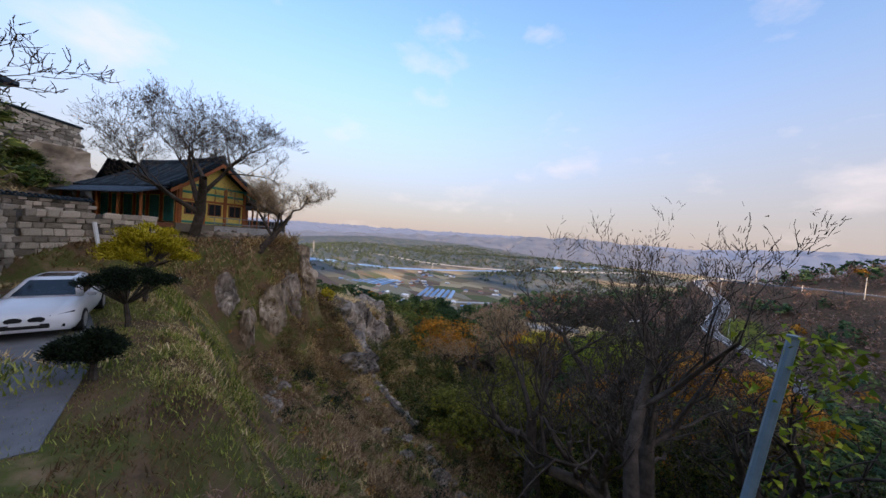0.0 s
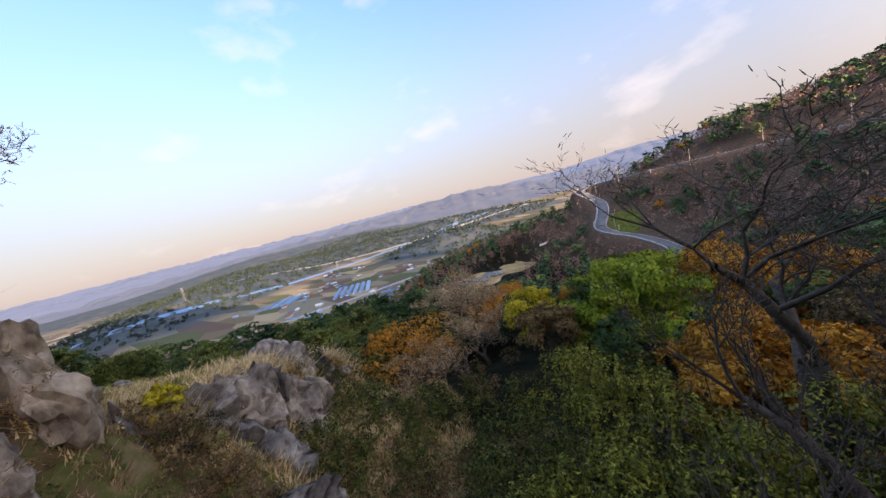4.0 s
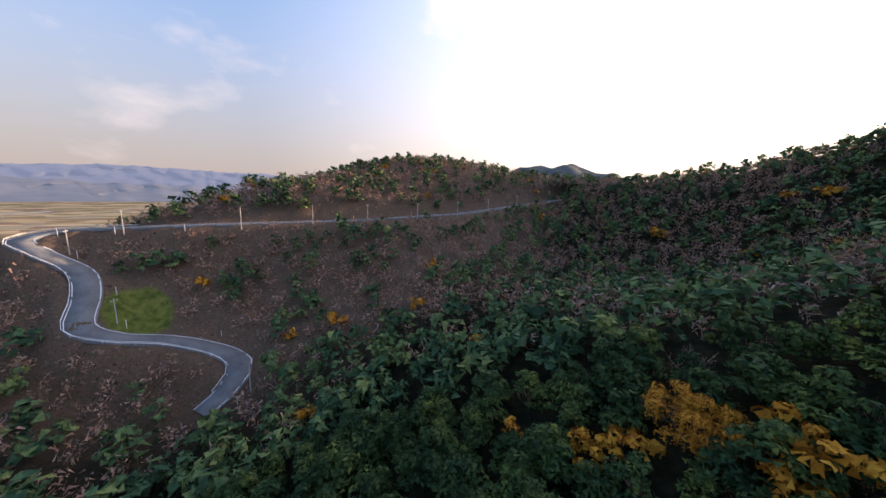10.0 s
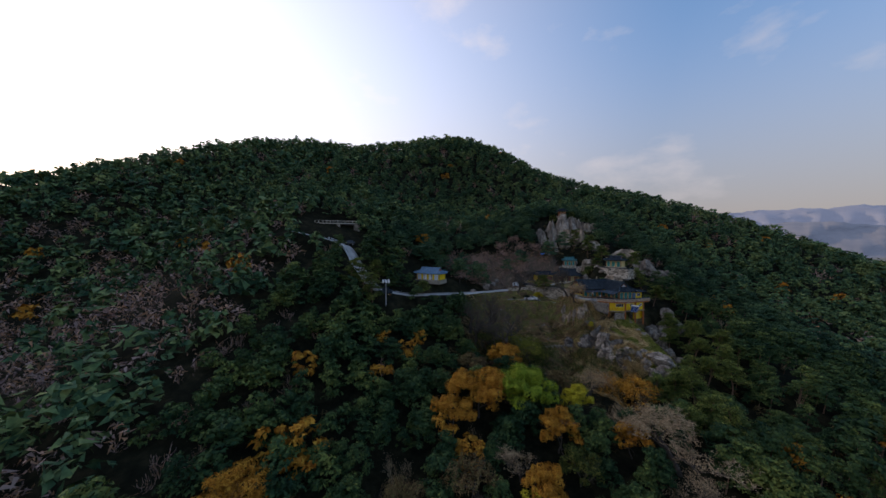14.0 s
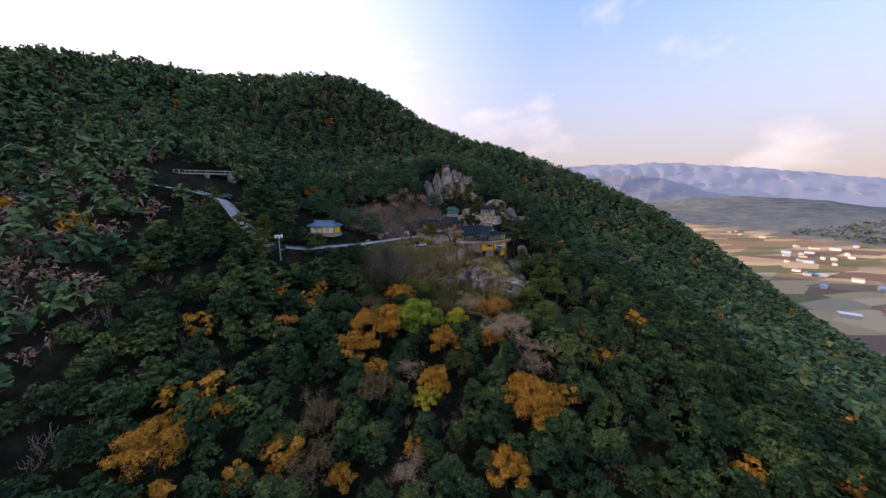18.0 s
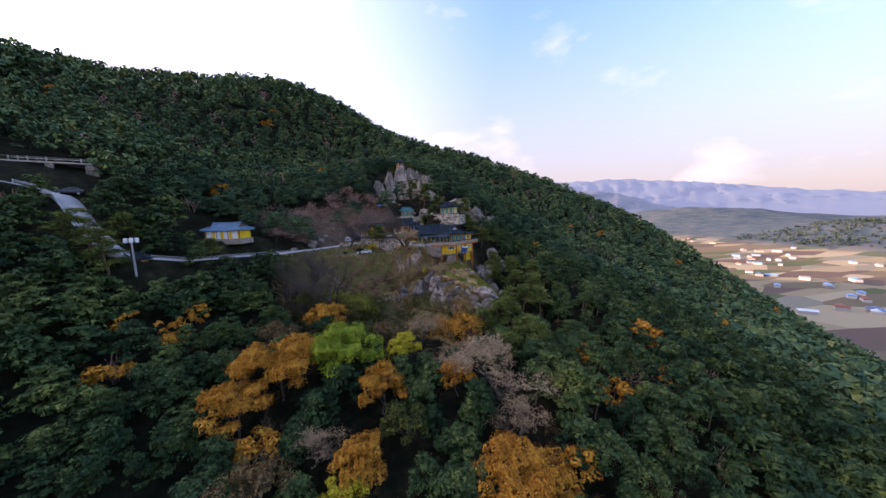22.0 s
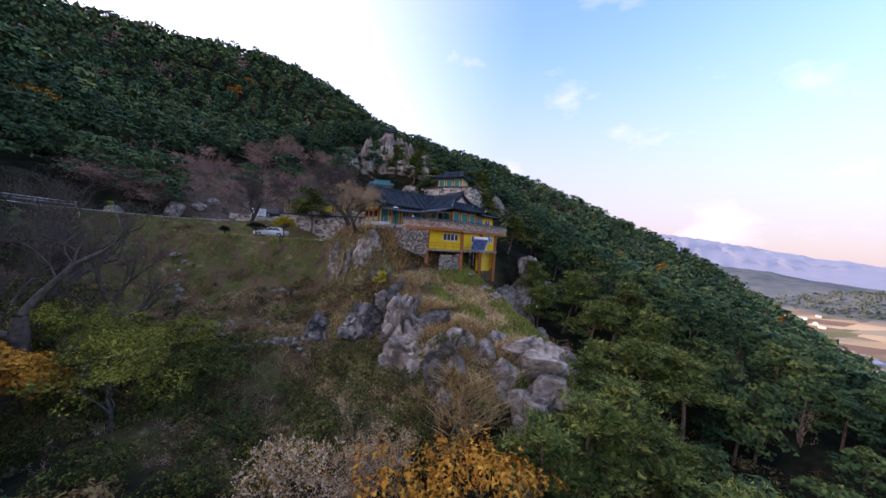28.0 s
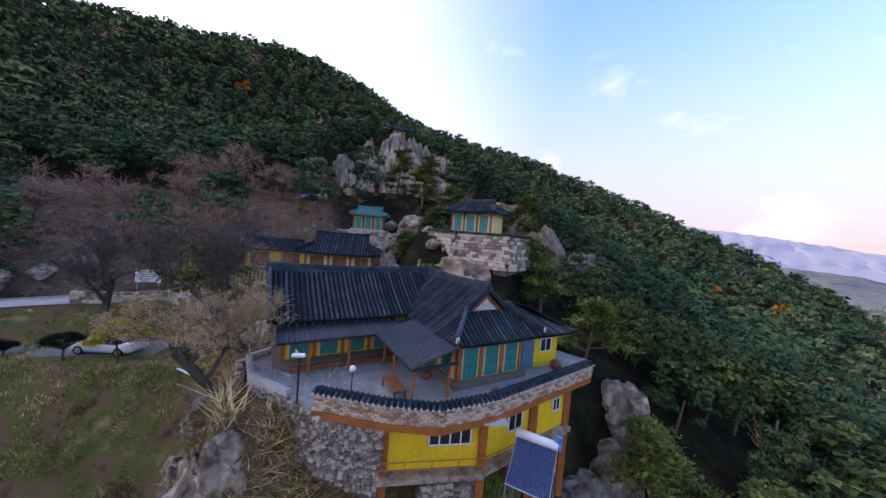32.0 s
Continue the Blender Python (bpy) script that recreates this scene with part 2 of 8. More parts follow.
M["cream"] = material("cream_plaster", (0.62, 0.5, 0.22), (0.74, 0.6, 0.28), scale=1.5, rough=0.8, fine=(8, 0.06))
M["white"] = material("white_paint", (0.7, 0.7, 0.68), (0.82, 0.81, 0.79), scale=1.5, rough=0.5)
M["orange"] = material("orange_brown_timber", (0.28, 0.075, 0.015), (0.42, 0.13, 0.025), scale=2.0, rough=0.6, fine=(18, 0.15))
M["timber"] = material("red_brown_timber", (0.16, 0.05, 0.02), (0.28, 0.1, 0.04), scale=2.0, rough=0.65, fine=(18, 0.15))
M["teal"] = material("teal_paint", (0.01, 0.17, 0.15), (0.02, 0.26, 0.22), scale=2.0, rough=0.55, fine=(12, 0.1))
M["green_beam"] = material("green_painted_beam", (0.01, 0.2, 0.13), (0.03, 0.3, 0.2), scale=2.0, rough=0.55)
M["tile"] = material("dark_roof_tile", (0.01, 0.017, 0.023), (0.025, 0.038, 0.049), (0.058, 0.08, 0.096), scale=1.2, rough=0.68, island=0.3, fine=(9, 0.3), bump=0.4, bump_scale=12)
# pans darker than cover tiles: shade between the rows is in the colour
M["tile_pan_shade"] = material("shaded_pan_tile", (0.004, 0.006, 0.008), (0.011, 0.014, 0.018), scale=1.5, rough=0.7, fine=(9, 0.2))
M["metal_tile"] = material("dark_blue_metal_tile", (0.008, 0.014, 0.02), (0.022, 0.034, 0.046), scale=1.2, rough=0.38, fine=(8, 0.2))
M["teal_tile"] = material("teal_roof_tile", (0.015, 0.1, 0.1), (0.03, 0.16, 0.16), scale=1.2, rough=0.45)
M["blue_tile"] = material("blue_grey_roof", (0.05, 0.12, 0.19), (0.1, 0.2, 0.29), scale=1.0, rough=0.5)
M["lime"] = material("lime_plaster_edge", (0.4, 0.4, 0.38), (0.6, 0.6, 0.58), scale=3.0, rough=0.8)
M["concrete"] = material("concrete", (0.36, 0.35, 0.33), (0.54, 0.525, 0.5), scale=0.6, detail=8, rough=0.9, bump=0.3, bump_scale=12, fine=(6, 0.15))
M["court"] = material("worn_court_floor", (0.16, 0.16, 0.155), (0.28, 0.275, 0.265), (0.34, 0.33, 0.31), scale=0.5, detail=8, rough=0.85, fine=(5, 0.15))
M["asphalt"] = material("worn_pale_asphalt", (0.13, 0.132, 0.136), (0.22, 0.224, 0.23), scale=0.2, detail=8, rough=0.9, fine=(3, 0.12))
M["steel"] = material("galvanised_steel", (0.3, 0.31, 0.32), (0.45, 0.46, 0.47), scale=3.0, rough=0.45, metal=0.6)
M["bluesteel"] = material("blue_grey_painted_steel", (0.09, 0.15, 0.18), (0.16, 0.24, 0.28), scale=4.0, rough=0.5)
M["dark"] = material("dark_rubber", (0.015, 0.015, 0.015), (0.03, 0.03, 0.03), rough=0.7)
M["glass"] = material("dark_window_glass", (0.012, 0.016, 0.02), (0.03, 0.036, 0.042), scale=1.0, rough=0.08)
M["carpaint"] = material("white_car_paint", (0.72, 0.73, 0.74), (0.8, 0.81, 0.82), scale=1.0, rough=0.22)
M["cargrey"] = material("dark_car_paint", (0.03, 0.032, 0.036), (0.05, 0.052, 0.056), scale=1.0, rough=0.25)
M["tube"] = material("solar_tube_glass", (0.012, 0.03, 0.1), (0.03, 0.07, 0.2), scale=6.0, rough=0.15)
M["blue"] = material("blue_plastic", (0.02, 0.16, 0.45), (0.04, 0.24, 0.58), scale=2.0, rough=0.5)
M["tarp"] = material("blue_tarpaulin", (0.01, 0.12, 0.4), (0.03, 0.2, 0.55), scale=4.0, rough=0.6, bump=0.6)
M["bluefilm"] = material("blue_greenhouse_film", (0.1, 0.24, 0.45), (0.25, 0.42, 0.65), scale=0.05, rough=0.45, island=0.5)
M["redroof"] = material("orange_sheet_roof", (0.42, 0.1, 0.03), (0.55, 0.16, 0.05), scale=0.1, rough=0.6, island=0.3)
M["houses"] = material("village_walls", (0.3, 0.29, 0.28), (0.55, 0.53, 0.5), scale=0.05, rough=0.8, island=0.8)
M["houseroof"] = material("village_roofs", (0.07, 0.13, 0.22), (0.3, 0.3, 0.3), (0.3, 0.1, 0.05), scale=0.03, rough=0.6, island=0.9)
M["earth"] = material("ochre_earth", (0.3, 0.19, 0.085), (0.46, 0.32, 0.15), (0.55, 0.42, 0.24), scale=0.09, detail=8, rough=0.95, bump=1.0, bump_scale=0.6, fine=(0.8, 0.25))
M["rubble"] = material("grey_rubble", (0.25, 0.24, 0.23), (0.45, 0.44, 0.42), scale=0.5, rough=0.95, island=0.7)
M["lantern"] = material("yellow_lantern", (0.6, 0.42, 0.03), (0.75, 0.55, 0.05), rough=0.6)


def ground_material():
    """Forest floor darkened for shade on the hills, dry grass on the spur, a patchwork of fields on the valley floor
    and woods blued for haze on the far hills.
    """
    m = bpy.data.materials.new("hillside_and_fields")
    m.use_nodes = True
    n, l = m.node_tree.nodes, m.node_tree.links
    p = n["Principled BSDF"]
    p.inputs["Roughness"].default_value = 0.95
    p.inputs["Specular IOR Level"].default_value = 0.08
    co = n.new("ShaderNodeTexCoord")
    sep = n.new("ShaderNodeSeparateXYZ")
    l.new(co.outputs["Object"], sep.inputs[0])

    def noise_ramp(scale, cols, detail=7.0, lo=0.32, hi=0.68):
        t = n.new("ShaderNodeTexNoise")
        t.inputs["Scale"].default_value, t.inputs["Detail"].default_value, t.inputs["Roughness"].default_value = scale, detail, 0.65
        l.new(co.outputs["Object"], t.inputs["Vector"])
        r = n.new("ShaderNodeValToRGB")
        e = r.color_ramp.elements
        e[0].position, e[1].position = lo, hi
        e[0].color, e[1].color = (*cols[0], 1), (*cols[-1], 1)
        for k, c in enumerate(cols[1:-1]):
            e.new(lo + (hi - lo) * (k + 1) / (len(cols) - 1)).color = (*c, 1)
        l.new(t.outputs["Fac"], r.inputs["Fac"])
        return r.outputs["Color"]

    def mapr(v, a, b):
        r = n.new("ShaderNodeMapRange")
        r.interpolation_type = "SMOOTHSTEP"
        r.inputs["From Min"].default_value, r.inputs["From Max"].default_value = a, b
        l.new(v, r.inputs["Value"])
        return r.outputs["Result"]

    def mix(f, a, b):
        x = n.new("ShaderNodeMix")
        x.data_type = "RGBA"
        l.new(f, x.inputs["Factor"])
        l.new(a, x.inputs["A"])
        l.new(b, x.inputs["B"])
        return x.outputs["Result"]

    def dist(cx, cy, sx, sy):
        v = n.new("ShaderNodeVectorMath")
        v.operation = "MULTIPLY_ADD"
        v.inputs[1].default_value, v.inputs[2].default_value = (1 / sx, 1 / sy, 0), (-cx / sx, -cy / sy, 0)
        l.new(co.outputs["Object"], v.inputs[0])
        q = n.new("ShaderNodeVectorMath")
        q.operation = "LENGTH"
        l.new(v.outputs[0], q.inputs[0])
        return q.outputs["Value"]

    # floor near black: the shade under the trees is put into its colour
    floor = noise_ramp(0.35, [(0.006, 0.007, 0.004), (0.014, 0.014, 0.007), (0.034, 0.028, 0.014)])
    spur = noise_ramp(0.45, [(0.03, 0.028, 0.012), (0.15, 0.09, 0.05), (0.09, 0.1, 0.025), (0.27, 0.17, 0.095)])
    # far hills' woods turned bluish: the haze of distance is in this colour
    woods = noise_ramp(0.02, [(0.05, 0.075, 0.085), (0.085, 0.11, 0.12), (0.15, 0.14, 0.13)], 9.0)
    litter = noise_ramp(0.5, [(0.035, 0.027, 0.02), (0.17, 0.105, 0.075), (0.09, 0.07, 0.045), (0.28, 0.18, 0.125)], 9.0)
    cells = n.new("ShaderNodeTexVoronoi")
    cells.inputs["Scale"].default_value = 1.0
    mp = n.new("ShaderNodeMapping")
    mp.inputs["Rotation"].default_value, mp.inputs["Scale"].default_value = (0, 0, 0.5), (0.011, 0.03, 0.0)
    l.new(co.outputs["Object"], mp.inputs["Vector"])
    l.new(mp.outputs[0], cells.inputs["Vector"])
    r = n.new("ShaderNodeValToRGB")
    r.color_ramp.interpolation = "CONSTANT"
    e = r.color_ramp.elements
    e[0].position, e[0].color = 0.0, (0.2, 0.15, 0.09, 1)
    e[1].position, e[1].color = 0.25, (0.34, 0.26, 0.15, 1)
    for pos, c in ((0.45, (0.12, 0.13, 0.06)), (0.58, (0.42, 0.33, 0.2)), (0.75, (0.16, 0.11, 0.08)), (0.88, (0.26, 0.23, 0.16))):
        e.new(pos).color = (*c, 1)
    g = n.new("ShaderNodeSeparateColor")
    l.new(cells.outputs["Color"], g.inputs[0])
    l.new(g.outputs[0], r.inputs["Fac"])
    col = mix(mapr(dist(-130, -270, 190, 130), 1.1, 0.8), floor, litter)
    grass = noise_ramp(0.4, [(0.05, 0.07, 0.015), (0.12, 0.14, 0.03), (0.2, 0.19, 0.05)])
    col = mix(mapr(dist(-18, -213, 9, 11), 1.05, 0.85), col, grass)
    col = mix(mapr(dist(-24, 26, 32, 11), 1.1, 0.8), col, litter)
    col = mix(mapr(dist(-6, -2, 30, 20), 1.08, 0.85), col, spur)
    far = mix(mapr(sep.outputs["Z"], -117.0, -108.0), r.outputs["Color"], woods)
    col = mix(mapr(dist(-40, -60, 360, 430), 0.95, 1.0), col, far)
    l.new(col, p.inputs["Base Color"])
    b = n.new("ShaderNodeBump")
    b.inputs["Strength"].default_value, b.inputs["Distance"].default_value = 0.8, 0.25
    t = n.new("ShaderNodeTexNoise")
    t.inputs["Scale"].default_value, t.inputs["Detail"].default_value = 1.2, 6.0
    l.new(co.outputs["Object"], t.inputs["Vector"])
    l.new(t.outputs["Fac"], b.inputs["Height"])
    l.new(b.outputs["Normal"], p.inputs["Normal"])
    return m


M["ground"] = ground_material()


# ---------------------------------------------------------------- ground
HILLS = [(-95, 235, 90, 130.6), (-190, 150, 90, 107.5), (-290, 30, 90, 106.0), (-340, -130, 110, 97.2), (-270, -350, 120, 120.8), (-130, -340, 90, 42.8), (-190, -220, 80, 14.4), (-100, -200, 70, 33.1), (-40, -260, 60, 54.1), (-30, -190, 50, -26.7), (40, -210, 60, 33.5),
         (-80, -80, 65, 53.8), (-100, 20, 60, 78.0), (-20, -60, 45, -12.7), (-35, 15, 32, -0.7), (8, 8, 26, 4.9), (12, -35, 40, 23.5), (50, -80, 70, 36.6), (50, 20, 50, 19.0), (70, 280, 60, -91.3), (70, -300, 60, 28.1), (150, -275, 60, 41.9),
         (-190, -110, 70, -7.3), (210, 110, 60, 40.0), (-225, 95, 60, 34.3), (120, 60, 75, 28.3), (150, -60, 100, 33.2), (0, 65, 40, 43.9), (50, 150, 70, 42.6), (120, 200, 90, 58.2), (40, 330, 130, 146.6)]
FAR_HILLS = [(1900, -1900, 420, 60), (2300, -1200, 400, 60), (2500, 300, 400, 55), (1900, 1500, 420, 100), (700, -1300, 130, 40), (950, -1150, 150, 36), (480, -1500, 170, 36), (1300, -700, 240, 50),
             (1500, 500, 220, 50), (430, -800, 110, 40), (1000, -330, 150, 36), (-1162, -561, 300, 232)]
VALLEY = -120.0
# lanes as x, y, z along their middle
TEMPLE_LANE = [(-4, 20, 1.2), (-13, 18, -0.6), (-22, 16, -1.6), (-30, 11.5, -1.9), (-38, 4, -1.8), (-46, -3, -1.2), (-54, -10, -0.8), (-63, -15, 1.5), (-70, -12, 6), (-76, -7, 10), (-82, -3, 15), (-88, -5, 18), (-100, -10, 21)]
HILL_ROAD = [(-25, -171, -56), (-33, -174, -53), (-37.5, -180, -50), (-34, -188, -47), (-23, -197, -43), (-11, -202, -40), (-5, -209, -37), (-7, -221, -31), (-6, -233, -25), (3, -245, -19), (7, -255, -16), (-2, -262, -14),
             (-15, -255, -13), (-45, -239, -11.5), (-88, -223, -10.5), (-108, -216, -10), (-150, -204, -8), (-172, -199, -7), (-215, -192, -3), (-270, -170, 4)]
# level places: x, y, turn, half length, half width, height, soft edge
PADS = [(7.5, 5.2, 25.6, 9.5, 4.6, -1.5, 3.0), (-14, 10.8, 8, 8.5, 4.0, -3.85, 3.0), (-3.5, 24, 10, 9.5, 4.3, 1.6, 3.0), (1.6, 31.8, 10, 4.5, 2.6, 7.0, 2.0), (16, 20.5, -38, 5.5, 4.2, 7.7, 2.0), (-51, 4, -12, 8, 5, 3.0, 4.0),
        (64, -185, 51, 36, 12, -54, 10.0), (-61, -15.5, 0, 4, 4, -1.5, 4)]


def wobble(x, y, size, seed):
    """Smooth random relief between -1 and 1, from a few crossing waves."""
    r = np.random.RandomState(seed)
    s = 0.0
    for k in range(7):
        a, q, ph = r.uniform(0, 6.283), r.uniform(0.6, 1.7) / size, r.uniform(0, 6.283)
        s = s + np.sin((x * math.cos(a) + y * math.sin(a)) * q * 6.283 + ph)
    return s / 4.0


def smooth(a, b, v):
    t = np.clip((v - a) / (b - a), 0, 1)
    return t * t * (3 - 2 * t)


def lane_near(x, y, lane):
    """Distance to a lane and its height there."""
    best, height = np.full(np.shape(x), 1e9), np.zeros(np.shape(x))
    for (ax, ay, az), (bx, by, bz) in zip(lane, lane[1:]):
        t = np.clip(((x - ax) * (bx - ax) + (y - ay) * (by - ay)) / ((bx - ax) ** 2 + (by - ay) ** 2), 0, 1)
        d = np.hypot(x - ax - t * (bx - ax), y - ay - t * (by - ay))
        m = d < best
        best, height = np.where(m, d, best), np.where(m, az + t * (bz - az), height)
    return best, height


def ground_z(x, y):
    x, y = np.asarray(x, float), np.asarray(y, float)
    z = np.zeros(np.broadcast(x, y).shape)
    for hx, hy, r, h in HILLS:
        z = z + h * np.exp(-((x - hx) ** 2 + (y - hy) ** 2) / (2 * r * r))
    for hx, hy, r, h in FAR_HILLS:
        z = z + h * np.exp(-((x - hx) ** 2 + (y - hy) ** 2) / (2 * r * r)) * (1 + 0.07 * wobble(x, y, r * 0.7, int(hx) % 97) + 0.05 * wobble(x, y, r * 0.25, int(hy) % 89))
    d = np.hypot(x, y)
    high = np.clip((z - 4) / 30, 0, 1)
    z = z + high * (1.2 * wobble(x, y, 35, 3) * np.clip(d / 160, 0, 1) + 0.45 * wobble(x, y, 9, 4) * np.clip(d / 60, 0.25, 1) + 0.16 * wobble(x, y, 2.6, 5))
    z = VALLEY + np.maximum(z, 0)
    # old field terraces on the slope below the car park
    bank = smooth(1.1, 0.75, np.hypot((x + 17) / 21, (y + 6) / 15))
    z = z + bank * 0.36 * np.sin(z * 6.283 / 2.5 + 0.8 * wobble(x, y, 18, 6))
    # the spur's steep left side under the hall
    z = z - 4.6 * smooth(2.0, -6.0, x) * smooth(-34, -12, y) * smooth(7.0, 0.0, y) * smooth(-42, -30, x)
    # the rocky rib below the court: broken off on both sides and at its nose
    s, u = (x - 6) * 0.305 - (y + 4) * 0.952, (x - 6) * 0.952 + (y + 4) * 0.305
    z = z - 3.6 * smooth(-2.2, -5.0, u) * smooth(1.0, 6.0, s) * smooth(36, 28, s) * smooth(-24, -12, u)
    z = z - 6.0 * smooth(8.5, 12.5, u) * smooth(-7.0, -1.0, s) * smooth(44, 34, s) * smooth(34, 20, u)
    z = z - 5.0 * smooth(16.5, 21.5, s) * smooth(44, 32, s) * smooth(-10, -4, u) * smooth(16, 11, u)
    # hollow at the foot of the crags
    z = z - 7.0 * smooth(17, 6, np.hypot(x + 1, (y - 49) * 1.7))
    for px, py, turn, hl, hw, pz, soft in PADS:
        c, s = math.cos(radians(turn)), math.sin(radians(turn))
        u, v = (x - px) * c + (y - py) * s, -(x - px) * s + (y - py) * c
        e = np.hypot(np.maximum(np.abs(u) - hl, 0), np.maximum(np.abs(v) - hw, 0))
        z = z + (pz - z) * smooth(soft, 0, e)
    for lane, half, soft in ((TEMPLE_LANE, 2.4, 4.0), (HILL_ROAD, 5.0, 7.0)):
        e, h = lane_near(x, y, lane)
        z = z + (h - z) * smooth(half + soft, half, e)
    return z


def fill(me, verts, faces):
    """Fast mesh data: faces is an array with the same number of corners in each row."""
    k = faces.shape[1]
    me.vertices.add(len(verts))
    me.vertices.foreach_set("co", np.ascontiguousarray(verts, dtype=np.float32).ravel())
    me.loops.add(faces.size)
    me.loops.foreach_set("vertex_index", np.ascontiguousarray(faces, dtype=np.int32).ravel())
    me.polygons.add(len(faces))
    me.polygons.foreach_set("loop_start", np.arange(0, faces.size, k, dtype=np.int32))
    me.update(calc_edges=True)


def grid_faces(nx, ny):
    i = np.arange(nx * ny).reshape(ny, nx)
    return np.stack([i[:-1, :-1], i[:-1, 1:], i[1:, 1:], i[1:, :-1]], -1).reshape(-1, 4)


def warped(near, n, mid):
    return mid + near * np.sinh(np.linspace(-1, 1, n) * math.asinh(4600 / near))


gx, gy = np.meshgrid(warped(40, 400, -8), warped(40, 400, -20))
gmesh = bpy.data.meshes.new("ground")
fill(gmesh, np.stack([gx, gy, ground_z(gx, gy)], -1).reshape(-1, 3), grid_faces(400, 400))
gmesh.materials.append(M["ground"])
gmesh.polygons.foreach_set("use_smooth", np.ones(len(gmesh.polygons), bool))
ground = tagged(new("ground", gmesh), "wooded mountainside with dry grass above a broad farmed valley", "ground", kind="structure")


def gz(x, y):
    return float(ground_z(x, y))



# ---------------------------------------------------------------- building helpers
def thing(name, m, label, category, group="", kind=""):
    """An empty at the base of a thing; its parts are built in its own frame."""
    ob = new(name)
    ob.empty_display_size = 0.2
    ob.matrix_world = m
    return tagged(ob, label, category, group, kind)


def part(name, bm, mat, parent, label="", smooth_faces=False):
    me = bpy.data.meshes.new(name)
    bm.normal_update()
    bm.to_mesh(me)
    bm.free()
    me.materials.append(mat)
    if smooth_faces:
        me.polygons.foreach_set("use_smooth", np.ones(len(me.polygons), bool))
    ob = new(name, me)
    ob.parent = parent
    return tagged(ob, label)


def shared(name, me, parent, m):
    ob = new(name, me)
    ob.parent = parent
    ob.matrix_local = m
    return ob


def box(*sizes, bevel=0.0):
    """One mesh of boxes, each x0, y0, z0, x1, y1, z1."""
    bm = bmesh.new()
    for x0, y0, z0, x1, y1, z1 in sizes:
        bmesh.ops.create_cube(bm, size=1, matrix=Matrix.Translation(((x0 + x1) / 2, (y0 + y1) / 2, (z0 + z1) / 2)) @ Matrix.Diagonal((x1 - x0, y1 - y0, z1 - z0, 1)))
    if bevel:
        bmesh.ops.bevel(bm, geom=bm.edges[:], offset=bevel, segments=1, affect="EDGES")
    return bm


def tube(points, radii, sides=8, bm=None, cap=True):
    """A tapered tube along points."""
    bm = bm or bmesh.new()
    rings = []
    pts = [Vector(p) for p in points]
    for k, p in enumerate(pts):
        d = (pts[min(k + 1, len(pts) - 1)] - pts[max(k - 1, 0)]).normalized()
        a = d.orthogonal().normalized()
        b = d.cross(a)
        r = radii[k] if hasattr(radii, "__len__") else radii
        rings.append([bm.verts.new(p + (a * math.cos(6.2832 * i / sides) + b * math.sin(6.2832 * i / sides)) * r) for i in range(sides)])
    for r0, r1 in zip(rings, rings[1:]):
        for i in range(sides):
            bm.faces.new((r0[i], r0[(i + 1) % sides], r1[(i + 1) % sides], r1[i]))
    if cap:
        bm.faces.new(rings[0][::-1])
        bm.faces.new(rings[-1])
    return bm


def plate(outline, z0, z1):
    """A slab over an outline of x, y."""
    bm = bmesh.new()
    lo = [bm.verts.new((x, y, z0)) for x, y in outline]
    hi = [bm.verts.new((x, y, z1)) for x, y in outline]
    n = len(lo)
    bm.faces.new(lo[::-1])
    bm.faces.new(hi)
    for i in range(n):
        bm.faces.new((lo[i], lo[(i + 1) % n], hi[(i + 1) % n], hi[i]))
    bmesh.ops.recalc_face_normals(bm, faces=bm.faces[:])
    return bm


def strip(path, half_in, half_out, z0, z1):
    """A wall of that thickness along a path of x, y points."""
    bm = bmesh.new()
    rows = []
    P = [Vector((p[0], p[1])) for p in path]
    for k, p in enumerate(P):
        d0 = (P[k] - P[k - 1]).normalized() if k else (P[1] - P[0]).normalized()
        d1 = (P[k + 1] - P[k]).normalized() if k < len(P) - 1 else d0
        n = Vector((d0.y + d1.y, -d0.x - d1.x))
        n = n / max(0.5, n.length_squared / 2)
        a, b = p - n * half_in, p + n * half_out
        rows.append([bm.verts.new((*q, z)) for q in (a, b) for z in (z0, z1)])
    for r, s in zip(rows, rows[1:]):
        for i, j in ((0, 1), (1, 3), (3, 2), (2, 0)):
            bm.faces.new((r[i], s[i], s[j], r[j]))
    bm.faces.new((rows[0][0], rows[0][1], rows[0][3], rows[0][2]))
    bm.faces.new((rows[-1][0], rows[-1][2], rows[-1][3], rows[-1][1]))
    bmesh.ops.recalc_face_normals(bm, faces=bm.faces[:])
    return bm


